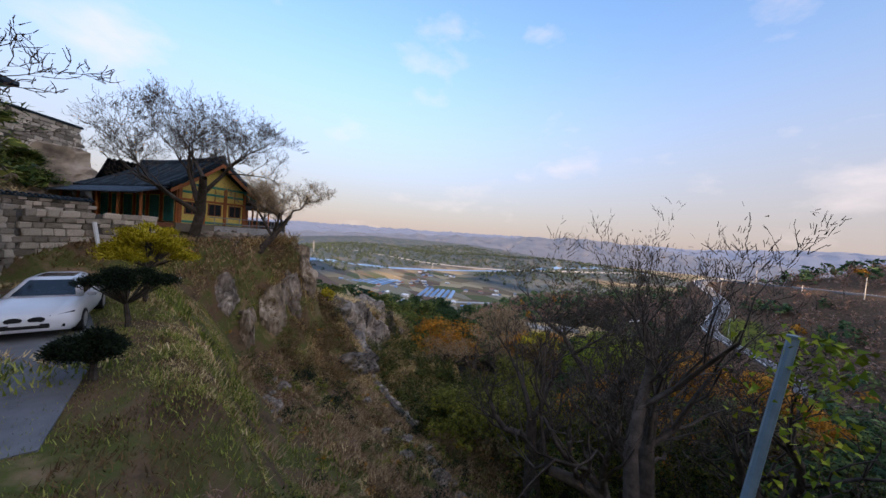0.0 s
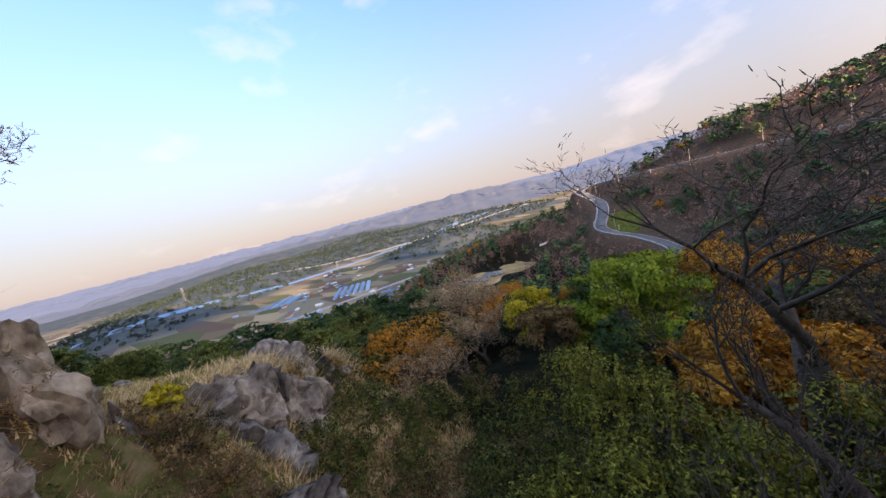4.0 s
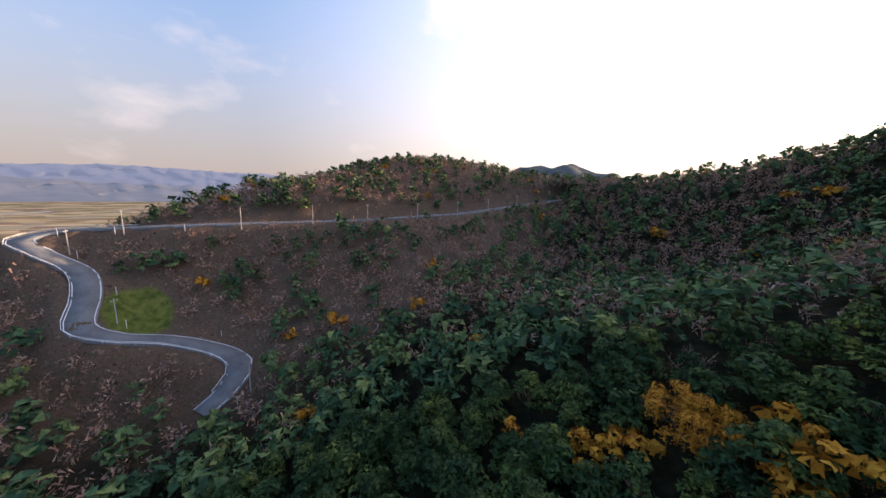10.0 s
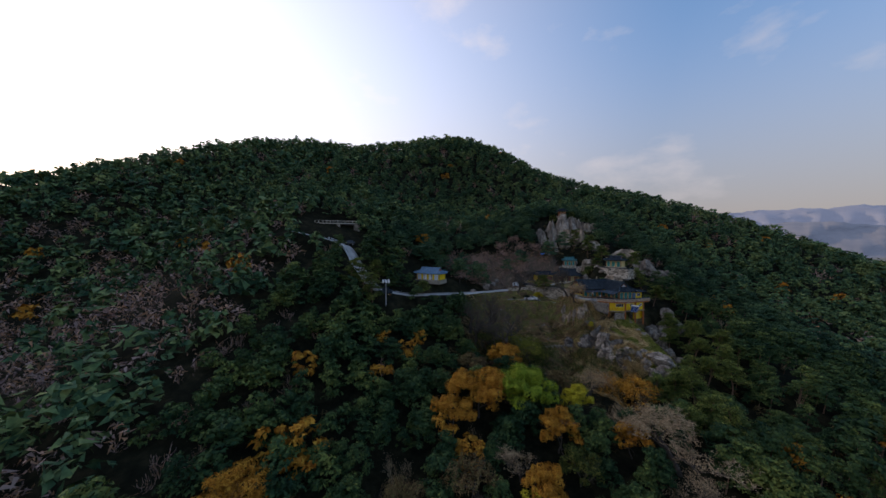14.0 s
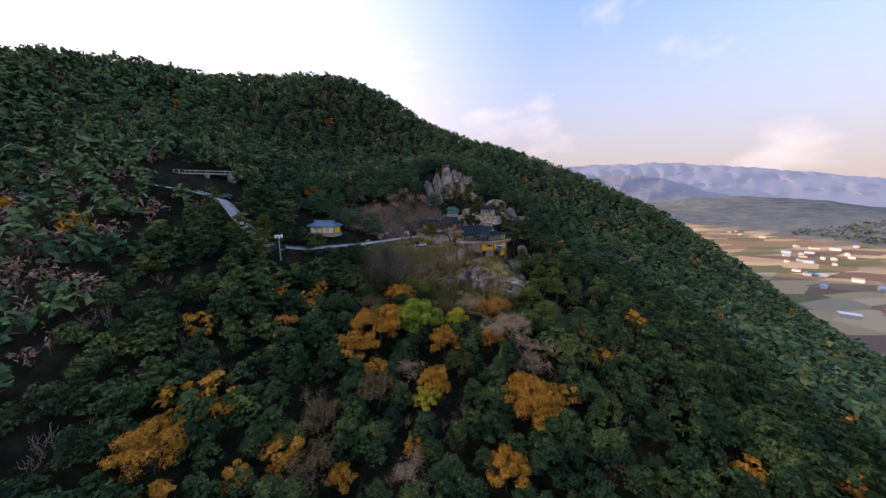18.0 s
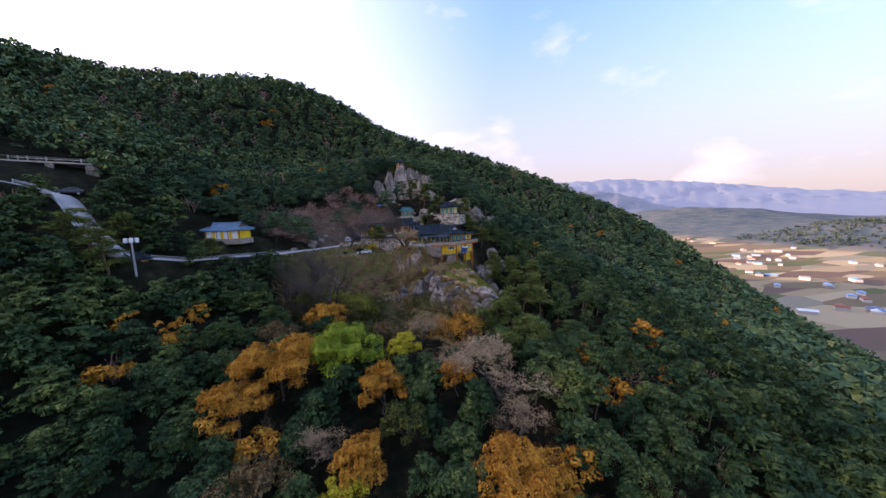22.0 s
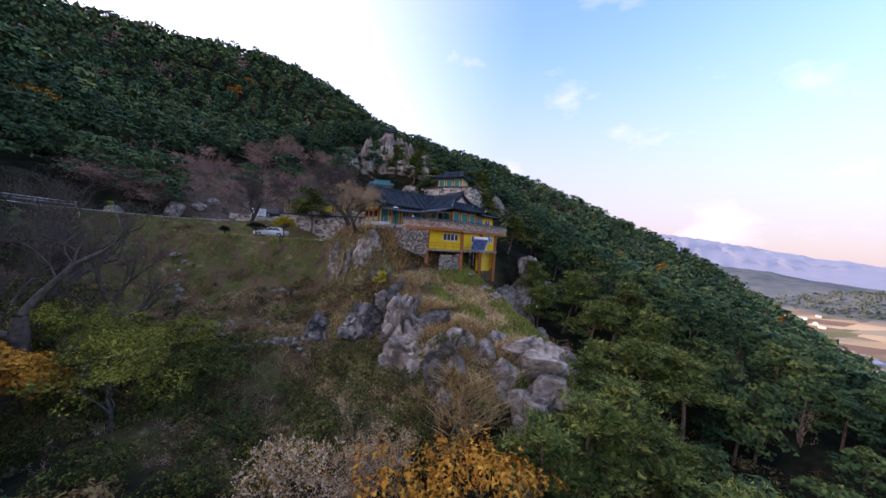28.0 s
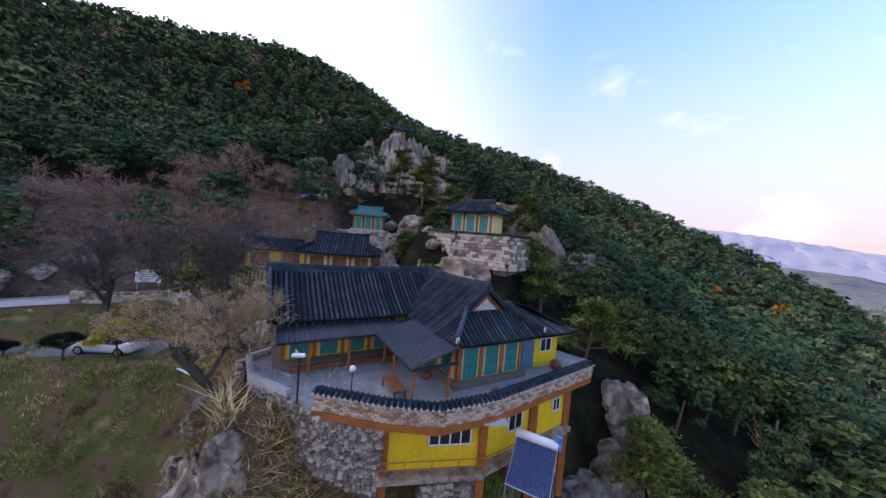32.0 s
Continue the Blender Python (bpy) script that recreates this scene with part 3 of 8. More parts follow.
def roof_slope(parent, eave, along, inward, length, run, rise, mat, left=0.0, right=0.0, left_v=1.0, right_v=1.0, sag=0.12, lift=0.12, pitch=0.3, bump=0.082, thick=0.14, name="roof_slope", row_name="cover_tile", rows=True):
    """A tiled slope with its rows of round tiles. left and right: how far along the eave the hips or verges reach in, up to the share left_v, right_v of the slope."""
    E, A, N = Vector(eave), Vector(along).normalized(), Vector(inward).normalized()

    def at(e, v, up=0.0):
        u = abs(2 * e / length - 1)
        return E + A * e + N * run * v + Vector((0, 0, rise * v - sag * math.sin(math.pi * v) + lift * u ** 3 * (1 - v) ** 2 + up))

    def top(e):
        t = 1.0
        if left and e < left:
            t = min(t, left_v * e / left)
        if right and e > length - right:
            t = min(t, right_v * (length - e) / right)
        return max(t, 0.0)

    n = max(2, round(length / pitch))
    cuts = sorted({length * k / n for k in range(n + 1)} | ({left - 0.001, left + 0.001} if left else set()) | ({length - right - 0.001, length - right + 0.001} if right else set()))
    bm = bmesh.new()
    m = 5
    for a, b in zip(cuts, cuts[1:]):
        for k in range(m):
            q = []
            for up in (0.0, -thick):
                q.append([bm.verts.new(at(e, top(e) * v / m, up)) for e, v in ((a, k), (b, k), (b, k + 1), (a, k + 1))])
            try:
                bm.faces.new(q[0])
                bm.faces.new(q[1][::-1])
                if k == 0:
                    bm.faces.new((q[0][0], q[1][0], q[1][1], q[0][1]))
                if a == cuts[0]:
                    bm.faces.new((q[0][0], q[0][3], q[1][3], q[1][0]))
                if b == cuts[-1]:
                    bm.faces.new((q[0][1], q[1][1], q[1][2], q[0][2]))
            except ValueError:
                pass
    bmesh.ops.remove_doubles(bm, verts=bm.verts[:], dist=0.002)
    bmesh.ops.dissolve_degenerate(bm, edges=bm.edges[:], dist=0.001)
    bmesh.ops.recalc_face_normals(bm, faces=bm.faces[:])
    slab = part(name, bm, M["tile_pan_shade"] if mat is M["tile"] and rows else mat, parent)
    if not rows:
        return slab
    for k in range(n):
        e = length * (k + 0.5) / n
        t = top(e)
        if t < 0.06:
            continue
        rb = bmesh.new()
        last = None
        for j in range(6):
            v = t * j / 5
            c = at(e, v)
            ring = [rb.verts.new(c + A * (bump * math.cos(a)) + Vector((0, 0, bump * 1.15 * math.sin(a)))) for a in (0.0, 0.9, 1.57, 2.24, 3.1416)]
            if last:
                for i in range(4):
                    rb.faces.new((last[i], last[i + 1], ring[i + 1], ring[i]))
            else:
                rb.faces.new(ring)
            last = ring
        part(row_name, rb, mat, slab)
    return slab


def ridge_bar(parent, points, mat, w=0.2, h=0.32, name="ridge"):
    """A built-up ridge of laid tiles with a round cap."""
    bm = bmesh.new()
    P = [Vector(p) for p in points]
    last = None
    for k, p in enumerate(P):
        d = (P[min(k + 1, len(P) - 1)] - P[max(k - 1, 0)]).normalized()
        s = Vector((-d.y, d.x, 0)).normalized() * w / 2
        up = Vector((0, 0, 1))
        ring = [bm.verts.new(q) for q in (p - s * 1.3 - up * 0.1, p - s * 1.1 + up * h * 0.7, p - s * 0.6 + up * h, p + s * 0.6 + up * h, p + s * 1.1 + up * h * 0.7, p + s * 1.3 - up * 0.1)]
        if last:
            for i in range(6):
                bm.faces.new((last[i], last[(i + 1) % 6], ring[(i + 1) % 6], ring[i]))
        else:
            bm.faces.new(ring[::-1])
        last = ring
    bm.faces.new(last)
    bmesh.ops.recalc_face_normals(bm, faces=bm.faces[:])
    return part(name, bm, mat, parent)


def sagged(a, b, drop, n=8):
    a, b = Vector(a), Vector(b)
    return [a.lerp(b, k / n) - Vector((0, 0, drop * math.sin(math.pi * k / n))) for k in range(n + 1)]


def window(parent, m, w, h, panes=2, frame_mat=None, name="window"):
    """A sliding window: frame, panes of glass. Faces -y of its own frame, its sill's middle at the origin."""
    fm = frame_mat or M["white"]
    f = box((-w / 2, -0.05, 0, -w / 2 + 0.06, 0.05, h), (w / 2 - 0.06, -0.05, 0, w / 2, 0.05, h), (-w / 2, -0.05, 0, w / 2, 0.05, 0.06), (-w / 2, -0.05, h - 0.06, w / 2, 0.05, h),
            *[(-w / 2 + w * k / panes - 0.03, -0.04, 0, -w / 2 + w * k / panes + 0.03, 0.04, h) for k in range(1, panes)])
    ob = part(name, f, fm, parent)
    ob.matrix_local = m
    for k in range(panes):
        x0, x1 = -w / 2 + w * k / panes + 0.03, -w / 2 + w * (k + 1) / panes - 0.03
        part("pane", box((x0, -0.012, 0.05, x1, 0.012, h - 0.05)), M["glass"], ob)
    return ob


def lattice_door(parent, m, w, h, mat, leaves=2, name="door"):
    """A panelled door with slats: frame and leaves."""
    ob = part(name, box((-w / 2 - 0.08, -0.06, 0, -w / 2, 0.06, h + 0.08), (w / 2, -0.06, 0, w / 2 + 0.08, 0.06, h + 0.08), (-w / 2, -0.06, h, w / 2, 0.06, h + 0.08)), M["cream"], parent)
    ob.matrix_local = m
    for k in range(leaves):
        x0, x1 = -w / 2 + w * k / leaves + 0.01, -w / 2 + w * (k + 1) / leaves - 0.01
        bars = [(x0, -0.03, 0.02, x1, 0.02, h - 0.01), (x0, -0.05, 0.02, x0 + 0.06, 0.02, h), (x1 - 0.06, -0.05, 0.02, x1, 0.02, h), (x0, -0.05, h * 0.3, x1, 0.02, h * 0.3 + 0.06)]
        bars += [(x0 + (x1 - x0) * j / 4 - 0.012, -0.045, h * 0.34, x0 + (x1 - x0) * j / 4 + 0.012, 0.0, h) for j in (1, 2, 3)]
        part("leaf", box(*bars), mat, ob)
    return ob



# ---------------------------------------------------------------- main hall on its court
TURN = 25.6
HALL = pose(1.75, 0.9, -0.9, 0, 0, TURN)
FACE_LEFT = pose(0, 0, 0, 0, 0, -90)


def main_hall():
    h = thing("main_hall", HALL, "L-shaped temple hall with dark tiled roofs, yellow walls and teal doors", "temple hall")
    # left wing
    part("floor_base", box((-0.5, -0.9, -0.25, 13.2, 5.2, 0.35), (8.0, -6.4, -0.25, 13.2, 0.0, 0.35)), M["stone"], h, "grey stone plinth")
    part("front_wall", box((0.0, -0.06, 0.35, 8.4, 0.06, 2.75)), M["yellow"], h)
    # back wall takes a dark colour for the shade under its eaves
    part("back_wall", box((0.0, 4.74, 0.35, 12.9, 4.86, 2.75), (12.8, -6.0, 0.35, 12.92, 4.86, 2.75)), M["timber"], h, "timber back wall, coloured dark for the shaded veranda")
    for s in (1.0, 2.9, 4.8, 6.7, 8.6, 10.5):
        lattice_door(h, pose(s, 4.9, 0.4, 0, 0, 180), 1.3, 1.9, M["teal"])
    for s in (0.05, 1.95, 3.85, 5.75, 7.65, 9.55, 11.45):
        part("post", box((s - 0.1, 4.84, 0.35, s + 0.1, 5.02, 2.75), bevel=0.02), M["orange"], h)
    part("back_floor", box((-0.3, 4.9, 0.0, 13.0, 7.0, 0.32), bevel=0.03), M["timber"], h, "wooden veranda floor along the back")
    for s in (0.2, 3.2, 6.2, 9.2, 12.2):
        part("porch_post", tube([(s, 6.9, -0.25), (s, 6.9, 2.3)], 0.09, 8), M["orange"], h)
    roof_slope(h, (13.4, 7.5, 2.2), (-1, 0, 0), (0, -1, 0), 13.9, 2.1, 0.72, M["metal_tile"], sag=0.0, lift=0.0, pitch=0.26, bump=0.045, thick=0.06, name="porch_roof")
    part("gable_wall", box((-0.06, 0.0, 0.35, 0.06, 4.8, 3.3)), M["gable_yellow"], h, "yellow plaster gable wall")
    bm = bmesh.new()
    for x in (-0.06, 0.06):
        bm.faces.new([bm.verts.new((x, t, z)) for t, z in ((0.0, 3.3), (4.8, 3.3), (2.4, 5.05))])
    part("gable_top", bm, M["gable_yellow"], h)
    for t in (0.0, 1.6, 3.2, 4.8):
        part("post", box((-0.14, t - 0.12, 0.35, 0.1, t + 0.12, 3.3), bevel=0.02), M["orange"], h, "orange-brown timber post")
    for s in (1.7, 3.4, 5.1, 6.8, 8.4):
        part("post", box((s - 0.1, -0.13, 0.35, s + 0.1, 0.1, 2.75), bevel=0.02), M["orange"], h)
    for z, m in ((0.4, M["green_beam"]), (2.05, M["orange"]), (2.62, M["green_beam"]), (3.22, M["green_beam"])):
        part("gable_beam", box((-0.12, -0.1, z, 0.09, 4.9, z + 0.17), bevel=0.015), m, h)
    for t0, t1 in ((0.8, 0.86), (2.37, 2.43), (3.95, 4.01)):
        part("stud", box((-0.09, t0, 2.2, 0.08, t1, 3.2)), M["orange"], h)
    for t in (0.8, 2.4, 4.0):
        window(h, pose(-0.08, t, 1.05, 0, 0, -90), 1.0, 0.95, 2, M["timber"])
    for t in (0.0, 2.4, 4.8):
        part("beam_end", tube([(-0.75, t, 3.32 if t != 2.4 else 4.95), (0.0, t, 3.32 if t != 2.4 else 4.95)], 0.11, 10), M["teal"], h, "teal painted round beam end")
    for s in (0.85, 2.55, 4.25, 5.95, 7.55):
        lattice_door(h, pose(s, -0.08, 0.4), 1.05, 1.85, M["teal"])
    for s in (1.2, 3.4, 5.6):
        part("porch_post", tube([(s, -1.75, -0.25), (s, -1.75, 2.1)], 0.08, 8), M["orange"], h, "round orange porch post")
    for s, t in ((5.3, -4.1), (5.3, -6.6), (7.3, -6.7)):
        part("porch_post", tube([(s, t, -0.25), (s, t, 2.15)], 0.08, 8), M["orange"], h)
    part("porch_step", box((0.3, -1.3, -0.2, 8.0, -0.2, 0.3), bevel=0.03), M["timber"], h, "wooden veranda step")
    # main roofs of the left wing
    roof_slope(h, (-0.95, -1.0, 2.85), (1, 0, 0), (0, 1, 0), 11.4, 3.4, 2.5, M["tile"])
    roof_slope(h, (14.0, 5.8, 2.85), (-1, 0, 0), (0, -1, 0), 14.95, 3.4, 2.5, M["tile"], left=3.0, left_v=1.0)
    ridge_bar(h, sagged((-1.0, 2.4, 5.42), (10.9, 2.4, 5.36), 0.16), M["tile"], 0.26, 0.42)
    for s in (-0.95,):
        for t, d in ((-1.0, 1), (5.8, -1)):
            ridge_bar(h, [(s + 0.12, t + d * 3.4 * v, 2.92 + 2.5 * v - 0.12 * math.sin(math.pi * v)) for v in np.linspace(0, 1, 7)], M["tile"], 0.2, 0.26, "verge_ridge")
            part("bargeboard", strip([(s + 0.02, t), (s + 0.02, t + d * 0.01)], 0.02, 0.02, 2.6, 2.7), M["orange"], h)
            bm = bmesh.new()
            for k in range(6):
                v0, v1 = k / 6, (k + 1) / 6
                q = [(t + d * 3.4 * v, 2.85 + 2.5 * v - 0.12 * math.sin(math.pi * v)) for v in (v0, v1)]
                for x in (s - 0.02, s + 0.04):
                    bm.faces.new([bm.verts.new(c) for c in ((x, q[0][0], q[0][1] - 0.4), (x, q[1][0], q[1][1] - 0.4), (x, q[1][0], q[1][1] - 0.12), (x, q[0][0], q[0][1] - 0.12))])
            part("bargeboard", bm, M["orange"], h, "orange bargeboard under the gable verge")
    for k in range(27):
        s = -0.7 + 0.42 * k
        part("rafter", tube([(s, -0.95, 2.62), (s, 0.2, 3.2)], 0.055, 6), M["green_beam"] if k % 2 else M["orange"], h)
    # low metal-tiled porch roofs
    roof_slope(h, (-0.5, -2.1, 2.1), (1, 0, 0), (0, 1, 0), 7.0, 1.6, 0.62, M["metal_tile"], sag=0.0, lift=0.0, pitch=0.26, bump=0.045, thick=0.06, name="porch_roof")
    roof_slope(h, (4.85, -1.9, 2.12), (0, -1, 0), (1, 0, 0), 5.4, 2.6, 0.72, M["metal_tile"], sag=0.0, lift=0.0, pitch=0.26, bump=0.045, thick=0.06, name="porch_roof")
    part("fascia", box((-0.5, -2.14, 1.96, 4.9, -2.06, 2.1), (4.8, -7.3, 1.98, 4.88, -1.95, 2.12), (4.8, -7.36, 1.98, 7.4, -7.28, 2.12)), M["metal_tile"], h)
    # right wing, hipped and gabled
    part("wing_wall", box((8.3, -6.06, 0.35, 12.85, -5.94, 2.7), (8.24, -6.0, 0.35, 8.36, 0.0, 2.7)), M["cream"], h)
    for s in (8.3, 9.8, 11.35, 12.85):
        part("post", box((s - 0.12, -6.15, 0.35, s + 0.12, -5.9, 2.7), bevel=0.02), M["orange"], h)
    part("lintel", box((8.2, -6.14, 2.5, 12.95, -5.92, 2.72), (8.18, -6.0, 2.5, 8.4, 0.0, 2.72), bevel=0.02), M["orange"], h)
    for s in (9.05, 10.58, 12.1):
        lattice_door(h, pose(s, -6.08, 0.4), 1.0, 1.95, M["teal"])
    for t in (-5.0, -3.4, -1.8):
        lattice_door(h, pose(8.22, t, 0.4, 0, 0, -90), 1.1, 1.9, M["teal"])
    roof_slope(h, (7.25, 2.6, 2.75), (0, -1, 0), (1, 0, 0), 9.75, 3.3, 2.55, M["tile"], right=1.75, right_v=0.53)
    roof_slope(h, (13.85, -7.15, 2.75), (0, 1, 0), (-1, 0, 0), 12.0, 3.3, 2.55, M["tile"], left=1.75, left_v=0.53)
    roof_slope(h, (7.25, -7.15, 2.75), (1, 0, 0), (0, 1, 0), 6.6, 1.75, 1.25, M["tile"], left=1.75, right=1.75, sag=0.08)
    ridge_bar(h, sagged((10.55, 2.6, 5.36), (10.55, -5.45, 5.36), 0.15), M["tile"], 0.26, 0.42)
    for s, d in ((7.25, 1), (13.85, -1)):
        ridge_bar(h, [(s + d * 1.75 * v, -7.15 + 1.75 * v, 2.9 + 1.3 * v - 0.1 * math.sin(math.pi * v) + 0.12 * (1 - v) ** 2) for v in np.linspace(0, 1, 6)], M["tile"], 0.2, 0.26, "hip_ridge")
        ridge_bar(h, [(s + d * 3.3 * v, -5.35, 2.82 + 2.55 * v - 0.1) for v in np.linspace(0.5, 1, 5)], M["tile"], 0.2, 0.26, "hip_ridge")
        part("ridge_end_tile", box((s - 0.1 + d * 0.1, -7.2, 2.98, s + 0.1 + d * 0.1, -6.98, 3.28), bevel=0.03), M["lime"], h, "pale lime ridge end tile")
    bm = bmesh.new()
    for t in (-5.2, -5.1):
        bm.faces.new([bm.verts.new(c) for c in ((9.05, t, 4.0), (12.05, t, 4.0), (10.55, t, 5.2))])
    part("gable_panel", bm, M["timber"], h, "dark red gable panel")
    bm = bmesh.new()
    for t in (-5.24,):
        bm.faces.new([bm.verts.new(c) for c in ((9.7, t, 4.05), (11.4, t, 4.05), (10.55, t, 4.75))])
    part("gable_plaster", bm, M["lime"], h, "white plaster gable triangle")
    # annexe at the end of the right wing
    part("annexe_wall", box((12.95, -5.6, 0.0, 16.9, -5.48, 2.4), (16.8, -5.6, 0.0, 16.92, -1.0, 2.4)), M["yellow"], h)
    part("door", box((13.5, -5.68, 0.05, 14.6, -5.6, 2.1), bevel=0.01), M["blue_tile"], h, "grey-blue metal door")
    window(h, pose(15.7, -5.64, 1.0), 1.1, 0.95, 2)
    part("annexe_post", box((13.0, -5.7, 0.0, 13.2, -5.5, 2.4), bevel=0.02), M["orange"], h)
    roof_slope(h, (12.9, -6.5, 2.45), (1, 0, 0), (0, 1, 0), 5.0, 4.6, 1.2, M["tile"], right=2.4, sag=0.05, lift=0.08)
    roof_slope(h, (17.9, -6.5, 2.45), (0, 1, 0), (-1, 0, 0), 5.6, 2.4, 1.2, M["tile"], left=2.4, sag=0.05, lift=0.05, right=0.6)
    part("sign_board", box((-0.2, -0.62, 2.25, 1.5, -0.57, 2.5)), M["dark"], h)
    return h


main_hall()

# court: slab, brick parapet with a tile cap, beam, and the storey under it
COURT = [(-0.5, 1.6), (0.9, -0.9), (3.4, -2.3), (5.0, -3.35), (8.3, -4.2), (10.6, -4.45), (13.3, -3.45), (17.0, -1.15), (20.9, 1.3)]
court = thing("court", pose(0, 0, 0), "paved temple court with a brick parapet over a yellow lower storey", "terrace")
part("slab", plate(COURT + [(22.3, 4.0), (17.5, 9.0), (3.0, 4.5)], -1.12, -0.9), M["court"], court, "worn grey paving slab")
part("edge_beam", strip(COURT[3:], 0.3, 0.12, -1.3, -0.98), M["orange"], court, "orange painted edge beam")
part("parapet_core", strip(COURT[3:], 0.16, 0.02, -0.98, -0.12), M["mortar"], court)
part("parapet_cap", strip(COURT[3:], 0.34, 0.2, -0.14, -0.06), M["tile"], court)


def along(path, step):
    """Points and turns at even steps along a path."""
    out, left = [], 0.0
    for a, b in zip(path, path[1:]):
        a, b = Vector(a[:2]), Vector(b[:2])
        L = (b - a).length
        t = left
        while t < L:
            p = a.lerp(b, t / L)
            out.append((p.x, p.y, math.degrees(math.atan2(b.y - a.y, b.x - a.x))))
            t += step
        left = t - L
    return out


cap_bm = tube([(0, -0.3, 0.0), (0, -0.02, 0.13), (0, 0.02, 0.13), (0, 0.42, 0.0)], 0.055, 7)
cap_row = part("cap_tile", cap_bm, M["tile"], court)
cap_row.matrix_local = pose(COURT[3][0], COURT[3][1], -0.06, 0, 0, -25)
end_mesh = bpy.data.meshes.new("cap_end")
eb = bmesh.new()
bmesh.ops.create_cone(eb, cap_ends=True, segments=8, radius1=0.06, radius2=0.06, depth=0.03, matrix=Euler((radians(90), 0, 0)).to_matrix().to_4x4())
eb.to_mesh(end_mesh)
eb.free()
end_mesh.materials.append(M["lime"])
for x, y, a in along(COURT[3:], 0.26):
    shared("cap_tile", cap_row.data, court, pose(x, y, -0.06, 0, 0, a))
    shared("cap_end", end_mesh, court, pose(x + 0.32 * math.sin(radians(a)), y - 0.32 * math.cos(radians(a)), -0.07, 0, 0, a))
ridge_bar(court, [(x, y, -0.02) for x, y in COURT[3:]], M["tile"], 0.16, 0.16, "parapet_ridge")
# rail round the open end of the court
RAIL = [(1.2, 4.6), (-0.5, 1.6), (0.9, -0.9), (3.4, -2.3)]
rail = thing("court_railing", pose(0, 0, -0.9), "grey steel railing round the open end of the court", "railing")
for z in (0.5, 0.95):
    part("rail", tube([(x, y, z) for x, y in RAIL], 0.03, 6), M["steel"], rail)
for x, y, a in along(RAIL, 0.9):
    part("post", tube([(x, y, -0.1), (x, y, 0.95)], 0.028, 6), M["steel"], rail)
part("kerb", strip(RAIL, 0.15, 0.12, -0.25, 0.28), M["concrete"], rail, "low concrete kerb")

storey = thing("lower_storey", pose(0, 0, 0), "bright yellow lower storey on orange piers under the court", "building")
LA, LB, LC = (8.25, -3.55), (13.0, -3.05), (19.0, 0.45)
part("wall", strip([LA, LB], 0.15, 0.0, -3.75, -1.2), M["yellow"], storey)
part("wall", strip([LB, LC], 0.15, 0.0, -3.6, -1.2), M["yellow"], storey)
part("wall", strip([LC, (17.6, 3.6)], 0.15, 0.0, -6.2, -1.2), M["yellow"], storey)
part("wall", strip([(8.25, -3.4), (8.0, 0.5)], 0.15, 0.0, -3.7, -1.2), M["yellow"], storey)
part("floor_slab", plate([(8.0, -4.15), (13.1, -3.65), (13.2, -2.2), (8.2, 0.2)], -4.0, -3.76), M["ochre_rock"], storey, "stained concrete floor slab")
part("floor_slab", plate([(13.1, -3.6), (19.3, 0.1), (18.0, 2.6), (12.8, -0.4)], -3.9, -3.62), M["ochre_rock"], storey)
part("wall", strip([(16.0, -0.5), (18.7, 1.1)], 0.15, 0.0, -6.6, -3.7), M["yellow"], storey)
for (x, y), z0 in ((LA, -4.9), (LB, -6.4), ((16.2, -1.2), -4.2), (LC, -7.4), ((16.4, -0.9), -7.3)):
    part("pier", box((x - 0.2, y - 0.22, z0 - 0.8, x + 0.2, y + 0.2, -1.25), bevel=0.02), M["orange"], storey, "orange painted pier")
a1 = math.degrees(math.atan2(LB[1] - LA[1], LB[0] - LA[0]))
a2 = math.degrees(math.atan2(LC[1] - LB[1], LC[0] - LB[0]))
window(storey, pose(11.35, -3.3, -2.55, 0, 0, a1), 2.1, 0.95, 4)
window(storey, pose(15.0, -1.92, -2.6, 0, 0, a2), 1.1, 0.95, 2)
window(storey, pose(18.1, -0.12, -2.5, 0, 0, a2), 0.7, 0.8, 2)
part("awning", box((11.3, -3.75, -1.28, 14.0, -3.2, -1.2)), M["lime"], storey, "pale sheet canopy over the window")
for x0, x1, y0, y1 in ((8.0, 13.05, -4.1, -3.62), (13.05, 16.0, -3.6, -1.9)):
    for z in (-3.3, -2.95):
        part("balcony_rail", tube([(x0, y0, z), (x1, y1, z)], 0.025, 6), M["orange"], storey)
    for k in range(5):
        t = k / 4
        part("baluster", tube([(x0 + (x1 - x0) * t, y0 + (y1 - y0) * t, -3.76), (x0 + (x1 - x0) * t, y0 + (y1 - y0) * t, -2.95)], 0.02, 6), M["orange"], storey)

# solar water heater on its frame
heater = thing("solar_water_heater", pose(15.2, -4.1, -2.9, 0, 0, -33) @ Matrix.Scale(0.86, 4), "solar water heater with dark blue tubes and a white tank", "solar heater")
part("tank", tube([(-1.15, 0.75, 1.05), (1.15, 0.75, 1.05)], 0.24, 14), M["white"], heater, "white round water tank", True)
part("tank_end", tube([(1.15, 0.75, 1.05), (1.3, 0.75, 1.05)], 0.2, 12), M["blue"], heater)
part("header_bottle", tube([(1.15, 0.8, 1.2), (1.15, 0.8, 1.6)], 0.17, 12), M["blue"], heater, "blue plastic feeder tank")
part("frame", tube([(-1.1, -1.1, -0.75), (-1.1, 0.75, 0.85)], 0.03, 6, tube([(1.1, -1.1, -0.75), (1.1, 0.75, 0.85)], 0.03, 6)), M["steel"], heater)
